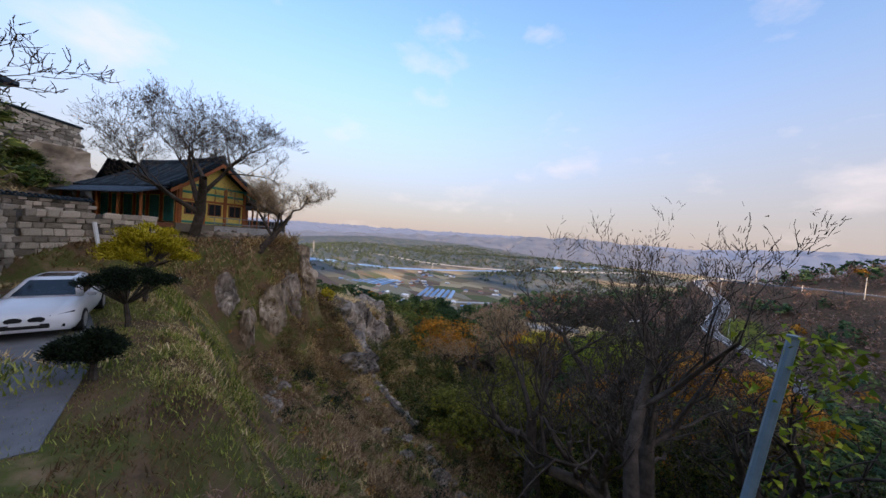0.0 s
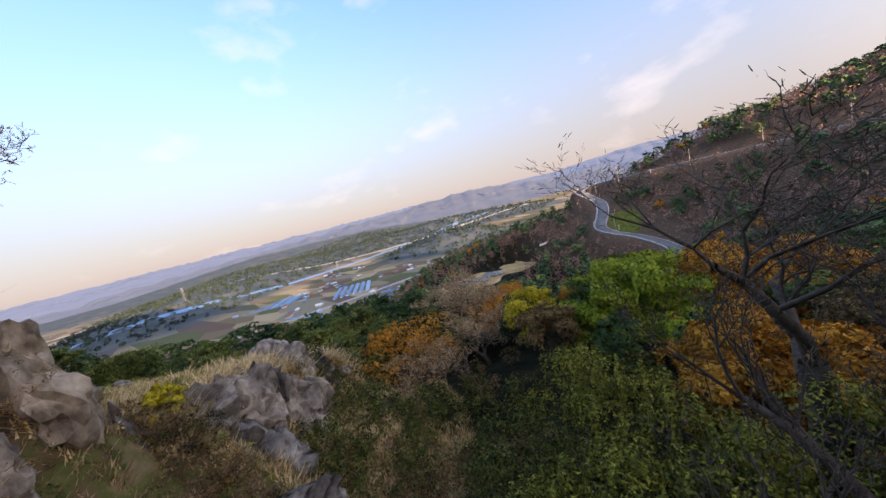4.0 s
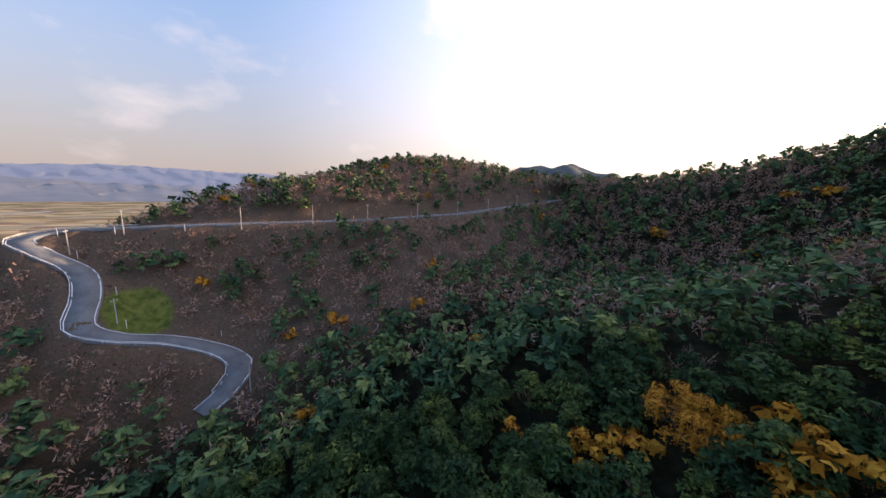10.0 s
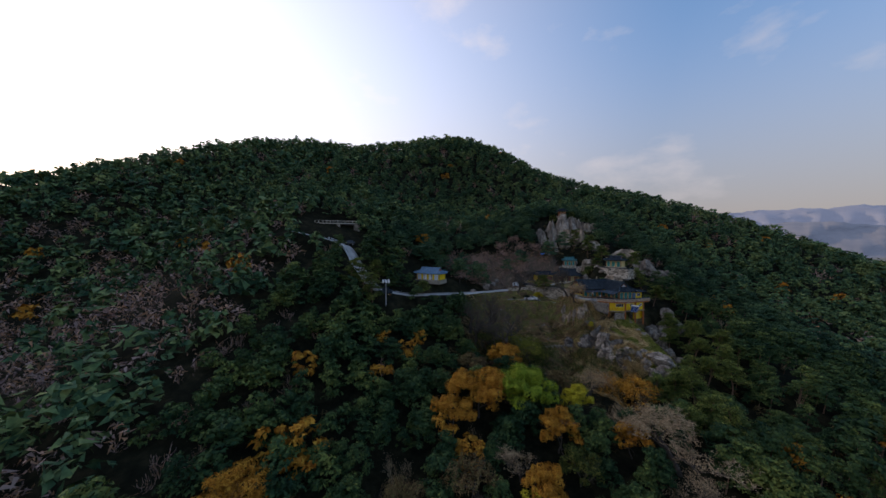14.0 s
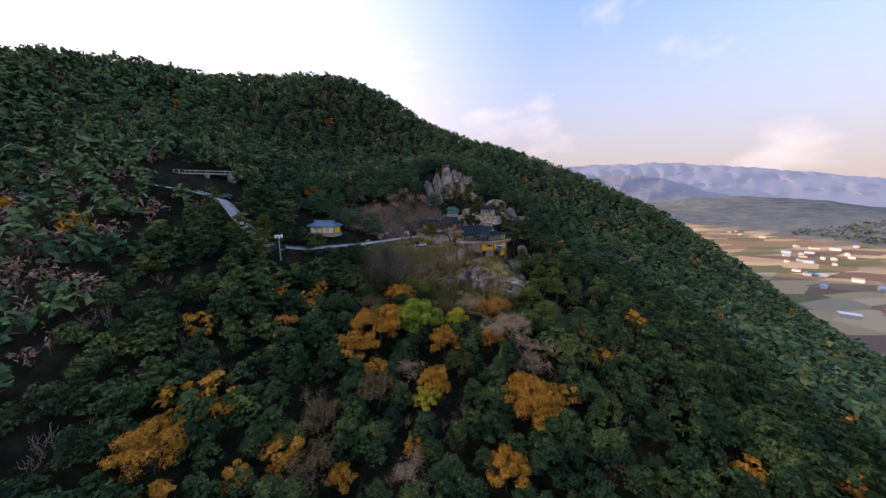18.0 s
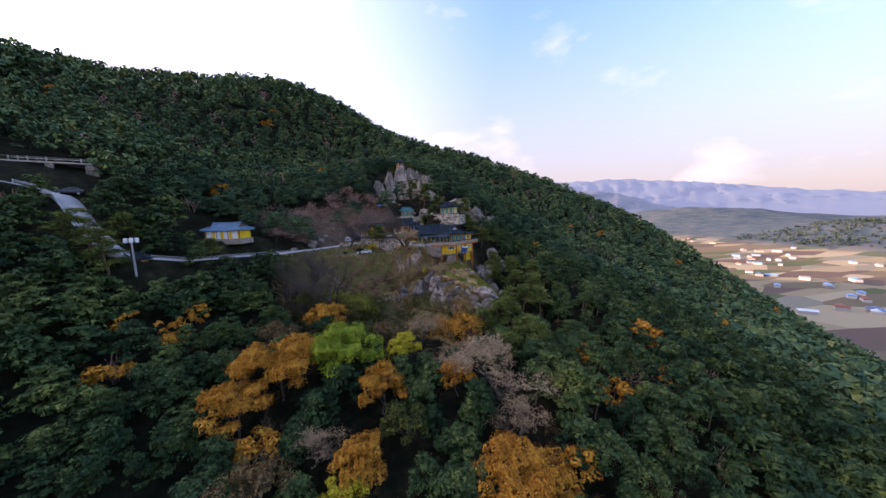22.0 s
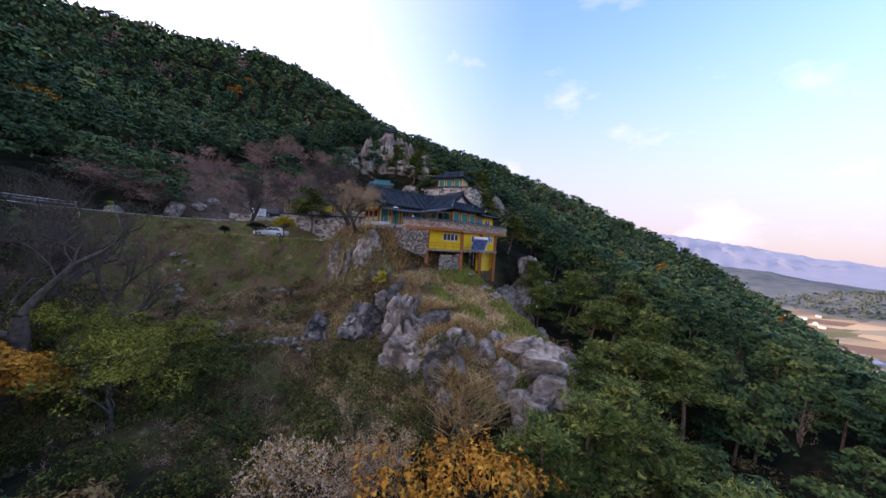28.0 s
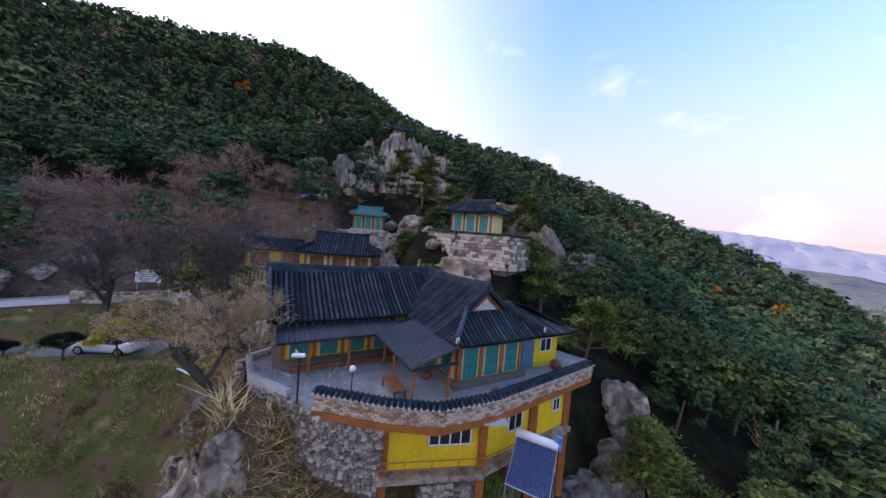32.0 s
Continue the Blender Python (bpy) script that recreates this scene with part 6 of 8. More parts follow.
leafy_tree("green_oak_tree", *near(-16.5, -37), 10.8, 7.0, "green", "broad yellow-green oak in autumn leaf below the temple", 5, 46000, 0.14)
leafy_tree("green_oak_tree", *near(-7.5, -50), 7.0, 3.8, "shrub", "smaller olive-green oak beside the orange ones", 32, 14000, 0.12)
for k, (x, y, h, s, n) in enumerate(((-27, -39.5, 12.0, 6.4, 36000), (-31.5, -46, 10.0, 4.8, 18000), (-22, -21.5, 8.0, 4.8, 20000), (6.5, -29, 9.5, 6.0, 5000), (-10.5, -44.5, 8.5, 4.2, 18000), (-13.5, -54, 8.0, 3.8, 14000), (6, -61, 10.0, 6.2, 26000), (-2, -72, 8.0, 3.8, 13000),
                                     (7, -88, 9.5, 5.2, 18000), (13, -101, 9.0, 4.8, 13000), (-13, -115, 7.0, 3.3, 6000), (-9, -103, 8.0, 4.2, 9000), (-59, -72, 8.5, 5.0, 14000), (-31, -71, 6.0, 2.5, 6000), (2.5, -44, 7.0, 3.4, 9000))):
    leafy_tree("orange_oak_tree", *near(x, y), h, s, "oak", "oak tree in rusty orange autumn leaf on the slope" if k != 3 else "oak tree with thin orange leaves and bare limbs on the slope", 20 + k, n, 0.13)
for k, (x, y, h, s, n) in enumerate(((-6, -36.5, 8.0, 3.4, 15000), (49, -119, 7.0, 3.5, 5000), (-15.5, -57, 6.5, 2.8, 8000))):
    leafy_tree("golden_oak_tree", *near(x, y), h, s, "gold", "oak tree with golden yellow leaves on the slope", 31 + 7 * k, n, 0.13)
for k, (x, y, h, s) in enumerate(((-26, -56.5, 8.5, 5.0), (-36, -62, 8.0, 4.6), (-36, -70, 8.0, 4.4), (-1, -93, 7.5, 4.0), (-9, -31, 6.0, 3.2), (-30, -29, 7.5, 4.0))):
    leafy_tree("brown_oak_tree", *near(x, y), h, s, "oak_dull", "oak tree with thin dull brown leaves on the slope", 140 + k, 7000, 0.12)
for k, (x, y, h, s) in enumerate(((9.5, -46, 11.5, 8.0), (9, -53.5, 9.0, 5.0), (-1.5, -27.5, 8.5, 5.6), (0, -36, 7.0, 4.0), (-17.5, -50.5, 7.5, 4.0), (-20, -71, 8.0, 4.8), (0, -81, 8.0, 4.0), (-19, -82, 7.0, 3.4), (-36, -88, 7.0, 3.4), (-35, -78, 7.5, 4.0), (2.5, -25, 5.5, 3.5))):
    bare_tree("bare_oak_tree", *near(x, y), h, s, "leafless pale grey tree on the slope below the temple", 40 + k, few=("oak", 900, 0.07) if k in (2, 10) else None, thick=0.024 if k in (0, 2) else 0.018, many=16000 if k == 0 else 6000, stout=1.8)
# leafless trees beside the hall
bare_tree("bare_hackberry_tree", -1.9, 4.5, 9.6, 6.2, "old leafless tree leaning over the gable of the hall", 61, (-0.35, -0.1), z=-1.2, few=("oak", 260, 0.05), fork=0.2, twig="bark", thick=0.006, many=34000, stout=1.7)
bare_tree("bare_hackberry_tree", -0.9, 0.2, 6.8, 4.6, "leaning leafless tree at the rock edge beside the hall", 62, (-0.45, -0.45), z=-1.9, few=("oak", 1300, 0.05), fork=0.22, thick=0.006, many=30000, stout=1.7)
bare_tree("bare_cherry_tree", -7.5, 15.5, 6.5, 5.5, "leafless pinkish cherry tree by the gate", 63, twig="brush", thick=0.009)
bare_tree("bare_cherry_tree", -41, 12, 6.0, 6.0, "wide leafless tree beside the blue-roofed house", 64, twig="brush", thick=0.01)
bare_tree("bare_cherry_tree", -33.5, 15, 5.0, 5.0, "leafless tree above the lane", 65, twig="brush", thick=0.01)
bare_tree("bare_cherry_tree", -19.5, 13.0, 11.0, 6.0, "wide leafless tree above the car", 66, (0.1, -0.1), z=-3.2, twig="bark", thick=0.008, fork=0.4, many=34000, stout=1.5)
for k, (x, y, h, s) in enumerate(((-12.5, 34, 6.5, 4.0), (-18, 33, 7.0, 4.5), (-24, 31, 6.5, 4.5), (-30, 28, 6.5, 4.5), (-37, 24, 6.0, 4.5), (-20, 40, 7, 4.5), (-28, 36, 7, 4.5))):
    bare_tree("bare_chestnut_tree", *near(x, y), h, s, "leafless grey-brown tree on the bank above the lane", 170 + k, twig="brush", depth=5, thick=0.014, many=4500)
for k, (x, y, h, s) in enumerate(((-23, -16.7, 17.5, 7.5), (-27.6, -9.3, 17.5, 6.6), (-21.5, -11, 13.0, 4.5), (-31, -13, 14.5, 4.5), (-34, -8, 12, 4))):
    bare_tree("bare_oak_tree", *near(x, y), h, s, "leafless oak with a few brown leaves below the lane", 70 + k, few=None if k == 0 else ("oak_dull", 500, 0.05), depth=6, fork=0.45, twig="bark", thick=0.007, many=16000 if k < 2 else 7000, stout=2.0)
for k, (x, y, h, s) in enumerate(((-15, -11.5, 4.5, 3.2), (-18, -14, 7.0, 4.0), (-12, -15, 5.5, 3.5), (-15, -18.5, 7.5, 4.0), (-22, -13.5, 8.0, 3.4), (-25, -11.5, 9.0, 3.2), (-28, -15, 9, 3.2))):
    leafy_tree("yellow_shrub_tree", *near(x, y), h, s, "olive" if k in (0, 1, 3, 4) else "shrub", "low spreading shrub with thin yellow-green leaves", 80 + k, 9000, 0.08, cluster=0.5)
leafy_tree("yellow_bush", 2.6, -7.3, 2.4, 0.8, "gold", "slim yellow-leaved bush at the cliff edge", 150, 5000, 0.06, z=gz(2.6, -7.3), category="bush")
# golden umbrella tree by the car and clipped dark trees below the wall
def umbrella_tree(name, x, y, z, stem, spread, thick, mat, label, seed, n, size, category):
    """A clipped tree: a crooked stem and tiers of flat, drooping sprays."""
    t = thing(name, pose(x, y, z), label, category)
    r = random.Random(seed)
    pts = [Vector((0, 0, -0.3))]
    for k in range(4):
        pts.append(pts[-1] + Vector((r.gauss(0, 0.06), r.gauss(0, 0.06), (stem + thick * 0.6 + 0.3) / 4)))
    part("trunk", tube(pts, [0.09, 0.08, 0.065, 0.05, 0.03], 7), M["bark"], t)
    arms, tiers = [], []
    for k in range(40):
        a, q = r.uniform(0, 6.283), math.sqrt(r.uniform(0.03, 1.0))
        tip = Vector((math.cos(a) * spread * q, math.sin(a) * spread * q, stem + thick * (1 - q ** 1.5) * r.uniform(0.3, 1.0)))
        arms.append((tuple(pts[2] if q > 0.5 else pts[3]), tuple(tip), 0.035, 0.012))
        tiers.append(tuple(tip))
    v, f = sticks(arms, 5)
    mesh_part("branchwork", v, f, M["bark"], t)
    rnd = np.random.RandomState(seed)
    tc = np.array(tiers)
    off = rnd.normal(size=(n, 3)) * np.array([0.13 * spread, 0.13 * spread, 0.07])
    c = tc[rnd.randint(0, len(tc), n)]
    off[:, 2] -= 0.5 * (off[:, 0] ** 2 + off[:, 1] ** 2) / spread
    v = needle_cards(c + off, size, rnd, off + c * 0.3 - np.array([0, 0, 0.2]), 0.4)
    tagged(mesh_part("crown", v, tris(n), M[mat], t), kind="stuff")
    return t


umbrella_tree("golden_cypress_tree", -12.0, 6.45, gz(-12.0, 6.45), 2.0, 1.45, 2.1, "gold", "small golden umbrella-shaped conifer beside the car", 90, 20000, 0.07, "tree")
for k, (x, y, st, s, th) in enumerate(((-15.9, 6.75, 1.55, 1.1, 0.5), (-20.2, 7.1, 0.7, 0.6, 0.5))):
    umbrella_tree("clipped_pine_tree", x, y, gz(x, y), st, s, th, "darkpine", "small dark clipped pine beside the car park", 94 + k, 14000, 0.05, "pine tree")
# pines round the buildings and on the flank
for k, (x, y, h, s, lx, cl) in enumerate(((9.5, 36, 8, 3.0, -0.05, 0.2), (4.8, 41, 8.5, 3.0, 0.05, 0.15), (-9.5, 13.2, 8.0, 3.4, -0.15, 0.45), (11.5, 27.5, 4.5, 2.4, 0, 0.1), (20, 29, 6.5, 3, 0.05, 0.2), (14.5, 34.5, 5.5, 2.8, 0, 0.2), (7.0, 25.5, 4.5, 2.2, 0.1, 0.2), (10.5, 14.5, 3.5, 2.0, 0.0, 0.2), (21.5, 22, 6.5, 3.0, 0.15, 0.25), (23.5, 16, 9, 3.6, 0.05, 0.25), (25.0, 9.5, 6.5, 3.0, 0.15, 0.3), (26.5, 2.5, 7.5, 3.0, 0.15, 0.4),
                                         (24.5, -4, 6.5, 2.8, 0.1, 0.35), (29, -3, 9, 3.2, 0.2, 0.5), (27.5, -10, 8.5, 3.0, 0.25, 0.5), (31, -12, 9, 3.2, 0.2, 0.5), (27, -17.5, 8.5, 3.0, 0.25, 0.5), (31, -20, 9, 3.2, 0.2, 0.5), (34, -7, 9, 3.2, 0.15, 0.5),
                                         (24.5, -23, 8, 3.2, 0.1, 0.3), (15.5, -35, 7.5, 3.6, 0.0, 0.15), (17.5, -25.0, 7.0, 3.4, 0.0, 0.08), (21.5, -24.5, 8.0, 3.6, 0.0, 0.1), (13.2, -26.0, 6.0, 3.0, 0.0, 0.08), (22.0, -18.5, 7.5, 3.2, 0.1, 0.25), (20.5, -31, 7.5, 3.4, 0.1, 0.2), (23, -37, 8.5, 3.6, 0.0, 0.2), (-2, 66, 4, 2.4, 0, 0.2), (7, 67, 5, 2.4, 0.1, 0.2), (-50, -8, 5, 2.8, 0.1, 0.3),
                                         (-62.5, -20.5, 9, 3.8, 0.1, 0.1), (-67, -18.5, 9.5, 4.0, 0.1, 0.1), (-72, -16.5, 8, 3.6, 0.0, 0.1), (-66, -8, 7, 3.2, 0.0, 0.2))):
    pine_tree("red_pine_tree", *near(x, y), h, s, "red pine with a bare leaning stem and flat needle pads", 100 + k, (lx, -0.05), cl, 9000 if h > 5 else 5000, mat="near_pine", size=0.15)

# vine on the leaning pole
vr = np.random.RandomState(5)
vpts = np.stack([vr.normal(0, 0.2, 420) - 0.12, vr.normal(0, 0.2, 420) - 0.1, ph - np.abs(vr.normal(0, 0.7, 420)) + 0.05], -1)
mesh_part("vine_leaves", leaf_cards(vpts, 0.032, vr, slim=0.7), tris(420), M["green"], vp, "yellow-green vine leaves")



# ---------------------------------------------------------------- woods and undergrowth
def crown_cards(kind, n, size, rnd):
    """A crown of height 1 built of puffs: flat level ones up a pine, round ones over an oak."""
    k = 44 if n > 1000 else 24 if n > 300 else 15 if n > 90 else 7
    a = rnd.uniform(0, 6.283, k)
    if kind == "pine":
        h = np.linspace(0.3, 0.96, k) + rnd.uniform(-0.03, 0.03, k)
        r = 0.36 * np.sqrt(np.clip(1.06 - h, 0, 1) / 0.7) * rnd.uniform(0.55, 1.1, k)
        size_of, flat = rnd.uniform(0.09, 0.16, k) * (1.8 if k == 7 else 0.85 if k == 44 else 1.1), 0.5
    else:
        h = rnd.uniform(0.25, 0.9, k)
        r = 0.38 * np.sqrt(np.clip(1 - ((h - 0.55) / 0.45) ** 2, 0.02, 1)) * rnd.uniform(0.6, 1.05, k)
        size_of, flat = rnd.uniform(0.1, 0.17, k) * (1 + 0.5 * (k == 7)), 0.8
    c = np.stack([r * np.cos(a), r * np.sin(a), h], -1)
    p, out = puffs_at(c, size_of, n, rnd, flat)
    return leaf_cards(p, size, rnd, 0, out, 0.4, 0.6)


def fuzz_cards(n, size, rnd):
    """Loose specks through a bare crown of height 1: its finest twigs and last leaves."""
    u = rnd.normal(size=(n, 3)) * np.array([0.2, 0.2, 0.18]) + np.array([0, 0, 0.62])
    return leaf_cards(u, size, rnd, slim=0.35)


def bare_crown(seed, n, width):
    """Bare branching crown of height 1: each limb and twig a thin blade."""
    segs, _ = skeleton(seed, 1.0, 0.42, 5, (0, 0), 0.25, 0.28)
    r = random.Random(seed)
    rnd = np.random.RandomState(seed)
    keep = segs[0] + segs[1] + segs[2] + segs[3]
    rest = segs[4] + segs[5]
    keep = (keep + r.sample(rest, min(len(rest), max(0, n - len(keep)))))[:n]
    p0, p1 = np.array([s[0] for s in keep]), np.array([s[1] for s in keep])
    w = np.cross(p1 - p0, rnd.normal(size=p0.shape))
    w /= np.maximum(np.linalg.norm(w, axis=1), 1e-6)[:, None]
    s0 = np.maximum(np.array([s[2] for s in keep]) * 0.8, width)[:, None]
    s1 = np.maximum(np.array([s[3] for s in keep]) * 0.8, width * 0.6)[:, None]
    return np.stack([p0 - w * s0, p0 + w * s0, p1 + (p1 - p0) * 0.3 + w * s1 * 0], 1).reshape(-1, 3)


def forest(name, label, temps, mat, spots, seed, category="forest"):
    """Joined woods: spots are x, y, z, height."""
    rnd = np.random.RandomState(seed)
    out = []
    n = len(temps)
    for i in range(n):
        sp = spots[i::n]
        if not len(sp):
            continue
        a = rnd.uniform(0, 6.283, len(sp))
        ca, sa = np.cos(a)[:, None], np.sin(a)[:, None]
        t = temps[i]
        wide = (sp[:, 3] * rnd.uniform(0.8, 1.25, len(sp)))[:, None]
        x = (t[None, :, 0] * ca - t[None, :, 1] * sa) * wide + sp[:, 0:1]
        y = (t[None, :, 0] * sa + t[None, :, 1] * ca) * wide + sp[:, 1:2]
        z = t[None, :, 2] * sp[:, 3:4] + sp[:, 2:3]
        out.append(np.stack([x, y, z], -1).reshape(-1, 3))
    v = np.concatenate(out)
    me = bpy.data.meshes.new(name)
    fill(me, v, np.arange(len(v)).reshape(-1, 3))
    me.materials.append(mat)
    return tagged(new(name, me), label, category, kind="stuff")


def woods_at(x, y):
    """True where woods stand: off the temple's clearing, lanes, level places and rocks."""
    open_ = ((x + 7) / 27) ** 2 + ((y - 3) / 22) ** 2 < 1
    open_ |= ((x - 12) / 10) ** 2 + ((y + 14) / 17) ** 2 < 1
    open_ |= ((x - 1) / 16) ** 2 + ((y - 52) / 13) ** 2 < 1
    open_ |= (x > 2) & (x < 30) & (y > -16) & (y < 34)
    open_ |= ((x - 30) / 10) ** 2 + ((y - 34) / 9) ** 2 < 1
    for px, py, turn, hl, hw, pz, soft in PADS:
        c, s = math.cos(radians(turn)), math.sin(radians(turn))
        u, v = (x - px) * c + (y - py) * s, -(x - px) * s + (y - py) * c
        open_ |= (np.abs(u) < hl + 2.5) & (np.abs(v) < hw + 2.5)
    for lane, w in ((TEMPLE_LANE, 3.4), (HILL_ROAD, 8.5)):
        open_ |= lane_near(x, y, lane)[0] < w
    for tx, ty in NEAR_TREES:
        open_ |= np.hypot(x - tx, y - ty) < 4.0
    open_ |= ((x - 62) / 26) ** 2 + ((y + 178) / 34) ** 2 < 1
    open_ |= ((x + 6) / 9) ** 2 + ((y + 25) / 8) ** 2 < 1
    open_ |= ((x + 18) / 9) ** 2 + ((y + 213) / 11) ** 2 < 1
    open_ |= ((x + 91) / 13) ** 2 + ((y - 3) / 9) ** 2 < 1
    return ~open_ & (ground_z(x, y) > VALLEY + 5)


def scatter(step, box_, seed):
    rnd = np.random.RandomState(seed)
    xs, ys = np.meshgrid(np.arange(box_[0], box_[2], step), np.arange(box_[1], box_[3], step))
    x = xs.ravel() + rnd.uniform(-0.5, 0.5, xs.size) * step
    y = ys.ravel() + rnd.uniform(-0.5, 0.5, xs.size) * step
    m = woods_at(x, y)
    x, y = x[m], y[m]
    return x, y, ground_z(x, y) - 0.3, rnd


def is_near(x, y):
    return ((x - 2) / 88) ** 2 + ((y + 28) / 112) ** 2 < 1


wx, wy, wz, wr = scatter(4.1, (-110, -150, 115, 90), 1)
m = is_near(wx, wy)
wx, wy, wz = wx[m], wy[m], wz[m]
fx, fy, fz, fr = scatter(4.9, (-345, -400, 300, 260), 2)
m = ~is_near(fx, fy) & (fx + 0.35 * fy > -390) & (fy - 0.6 * fx < 320)
fx, fy, fz = fx[m], fy[m], fz[m]


def kinds(x, y, rnd):
    """0 pine, 1 orange, 2 bare, by the part of the hillside."""
    sw = smooth(-135, -175, y + 0.15 * x) + smooth(-60, -120, x) * smooth(10, -60, y)
    sw = np.clip(sw, 0, 1)
    foot = ((x + 26) / 30) ** 2 + ((y - 27) / 9) ** 2 < 1
    patch = wobble(x, y, 60, 9)
    bare = 0.06 + 0.66 * sw + 0.12 * np.clip(patch, 0, 1) + 0.55 * foot
    orange = 0.01 + 0.016 * smooth(0, -20, y) * (1 - sw) + 0.05 * smooth(-110, -60, y) * smooth(-20, -40, y) * (np.abs(x) < 60)
    u = rnd.uniform(0, 1, len(x))
    return np.where(u < orange, 1, np.where(u < orange + bare, 2, 0))


tr = np.random.RandomState(12)
close = (((wx + 8) / 42) ** 2 + ((wy + 52) / 66) ** 2 < 1) | (((wx - 38) / 20) ** 2 + ((wy + 4) / 30) ** 2 < 1)
PINES = ([crown_cards("pine", 1500, 0.03, tr) for _ in range(9)], [crown_cards("pine", 520, 0.051, tr) for _ in range(9)], [crown_cards("pine", 46, 0.155, tr) for _ in range(12)], [crown_cards("pine", 900, 0.038, tr) for _ in range(9)], [crown_cards("pine", 190, 0.078, tr) for _ in range(9)])
OAKS = ([crown_cards("oak", 800, 0.045, tr) for _ in range(5)], [crown_cards("oak", 250, 0.08, tr) for _ in range(5)], [crown_cards("oak", 70, 0.14, tr) for _ in range(5)])
OAKS += (OAKS[0], OAKS[1])
BARES = ([bare_crown(200 + k, 620, 0.0024) for k in range(6)], [bare_crown(210 + k, 300, 0.006) for k in range(6)], [np.concatenate([bare_crown(220 + k, 34, 0.018), fuzz_cards(36, 0.11, tr)]) for k in range(6)])
BARES += (BARES[1], BARES[2])
uphill = ~close & (wy > 8)
middle = ~close & (wy <= 8)
above = (fy > 10) & (np.hypot(fx - 5, fy - 20) < 170)
# needles get paler in the further rings, haze being put in the colour
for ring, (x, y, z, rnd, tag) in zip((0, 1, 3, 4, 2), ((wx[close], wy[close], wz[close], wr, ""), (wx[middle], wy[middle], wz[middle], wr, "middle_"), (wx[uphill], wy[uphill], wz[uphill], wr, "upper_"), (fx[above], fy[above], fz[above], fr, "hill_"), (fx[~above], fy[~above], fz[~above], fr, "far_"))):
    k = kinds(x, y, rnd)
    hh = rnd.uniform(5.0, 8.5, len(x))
    for q, (nm, lab, mat) in enumerate((("pine_woods", "dense dark green pine woods on the mountainside", "hazed_pine" if tag in ("far_", "hill_") else "part_hazed_pine" if tag == "upper_" else "pine"), ("oak_woods", "scattered rusty orange oaks in the woods", "oak"), ("bare_woods", "leafless brown-grey trees in the woods", "brush" if tag else "twig"))):
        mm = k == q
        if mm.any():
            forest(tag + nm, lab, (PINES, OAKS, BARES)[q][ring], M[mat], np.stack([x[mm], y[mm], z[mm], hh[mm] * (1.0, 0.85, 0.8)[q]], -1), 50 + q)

# pine stems under the near canopy on the flank
ss = [(x, y, z, z + h) for x, y, z, h in zip(wx, wy, wz, wr.uniform(3, 5, len(wx))) if 15 < x < 60 and -60 < y < 30]
v, f = sticks([((x, y, a), (x + 0.6, y, b), 0.13, 0.09) for x, y, a, b in ss], 5)
me = bpy.data.meshes.new("pine_stems")
fill(me, v, f)
me.materials.append(M["redbark"])
tagged(new("pine_stems", me), "bare reddish stems under the pine canopy", "tree stems", kind="stuff")


def tufts(name, label, mat, n, region, h, seed, blades=7, lean=0.5, keep=None):
    """Tufts of thin blades on the ground inside an ellipse."""
    rnd = np.random.RandomState(seed)
    cx, cy, rx, ry = region
    a, q = rnd.uniform(0, 6.283, n), np.sqrt(rnd.uniform(0, 1, n))
    x, y = cx + rx * q * np.cos(a), cy + ry * q * np.sin(a)
    m = wobble(x, y, 6, seed) > -0.5
    if keep is not None:
        m &= keep(x, y)
    for px, py, turn, hl, hw, pz, soft in PADS[:1]:
        c, s = math.cos(radians(turn)), math.sin(radians(turn))
        m &= ~((np.abs((x - px) * c + (y - py) * s) < hl) & (np.abs(-(x - px) * s + (y - py) * c) < hw))
    m &= (lane_near(x, y, TEMPLE_LANE)[0] > 2.2) & (np.hypot(x + 27, y - 4.5) > (7.5 if h > 0.2 else 0))
    x, y = np.repeat(x[m], blades), np.repeat(y[m], blades)
    k = len(x)
    x, y = x + rnd.normal(0, 0.12, k), y + rnd.normal(0, 0.12, k)
    z = ground_z(x, y) - 0.05
    hh = h * rnd.uniform(0.5, 1.3, k)
    b = rnd.uniform(0, 6.283, k)
    ln = lean * rnd.uniform(0.2, 1.2, k) * hh
    w = rnd.uniform(0.012, 0.034, k) * (0.8 + h) * (0.4 if h < 0.2 else 1.0)
    p = np.stack([x, y, z], -1)
    side = np.stack([-np.sin(b) * w, np.cos(b) * w, 0 * b], -1)
    tip = p + np.stack([np.cos(b) * ln, np.sin(b) * ln, hh], -1)
    mid = p + np.stack([np.cos(b) * ln * 0.3, np.sin(b) * ln * 0.3, hh * 0.6], -1)
    v = np.stack([p - side * 1.3, p + side * 1.3, tip], 1).reshape(-1, 3)
    me = bpy.data.meshes.new(name)
    fill(me, v, np.arange(len(v)).reshape(-1, 3))
    me.materials.append(M[mat])
    return tagged(new(name, me), label, "grass", kind="stuff")


def rib(x, y):
    return (x - 6) * 0.305 - (y + 4) * 0.952, (x - 6) * 0.952 + (y + 4) * 0.305


def on_crest(x, y):
    s, u = rib(x, y)
    return (np.abs(u + 2.4) < 2.6) | ((s > 8) & (np.abs(u - 1) < 4))


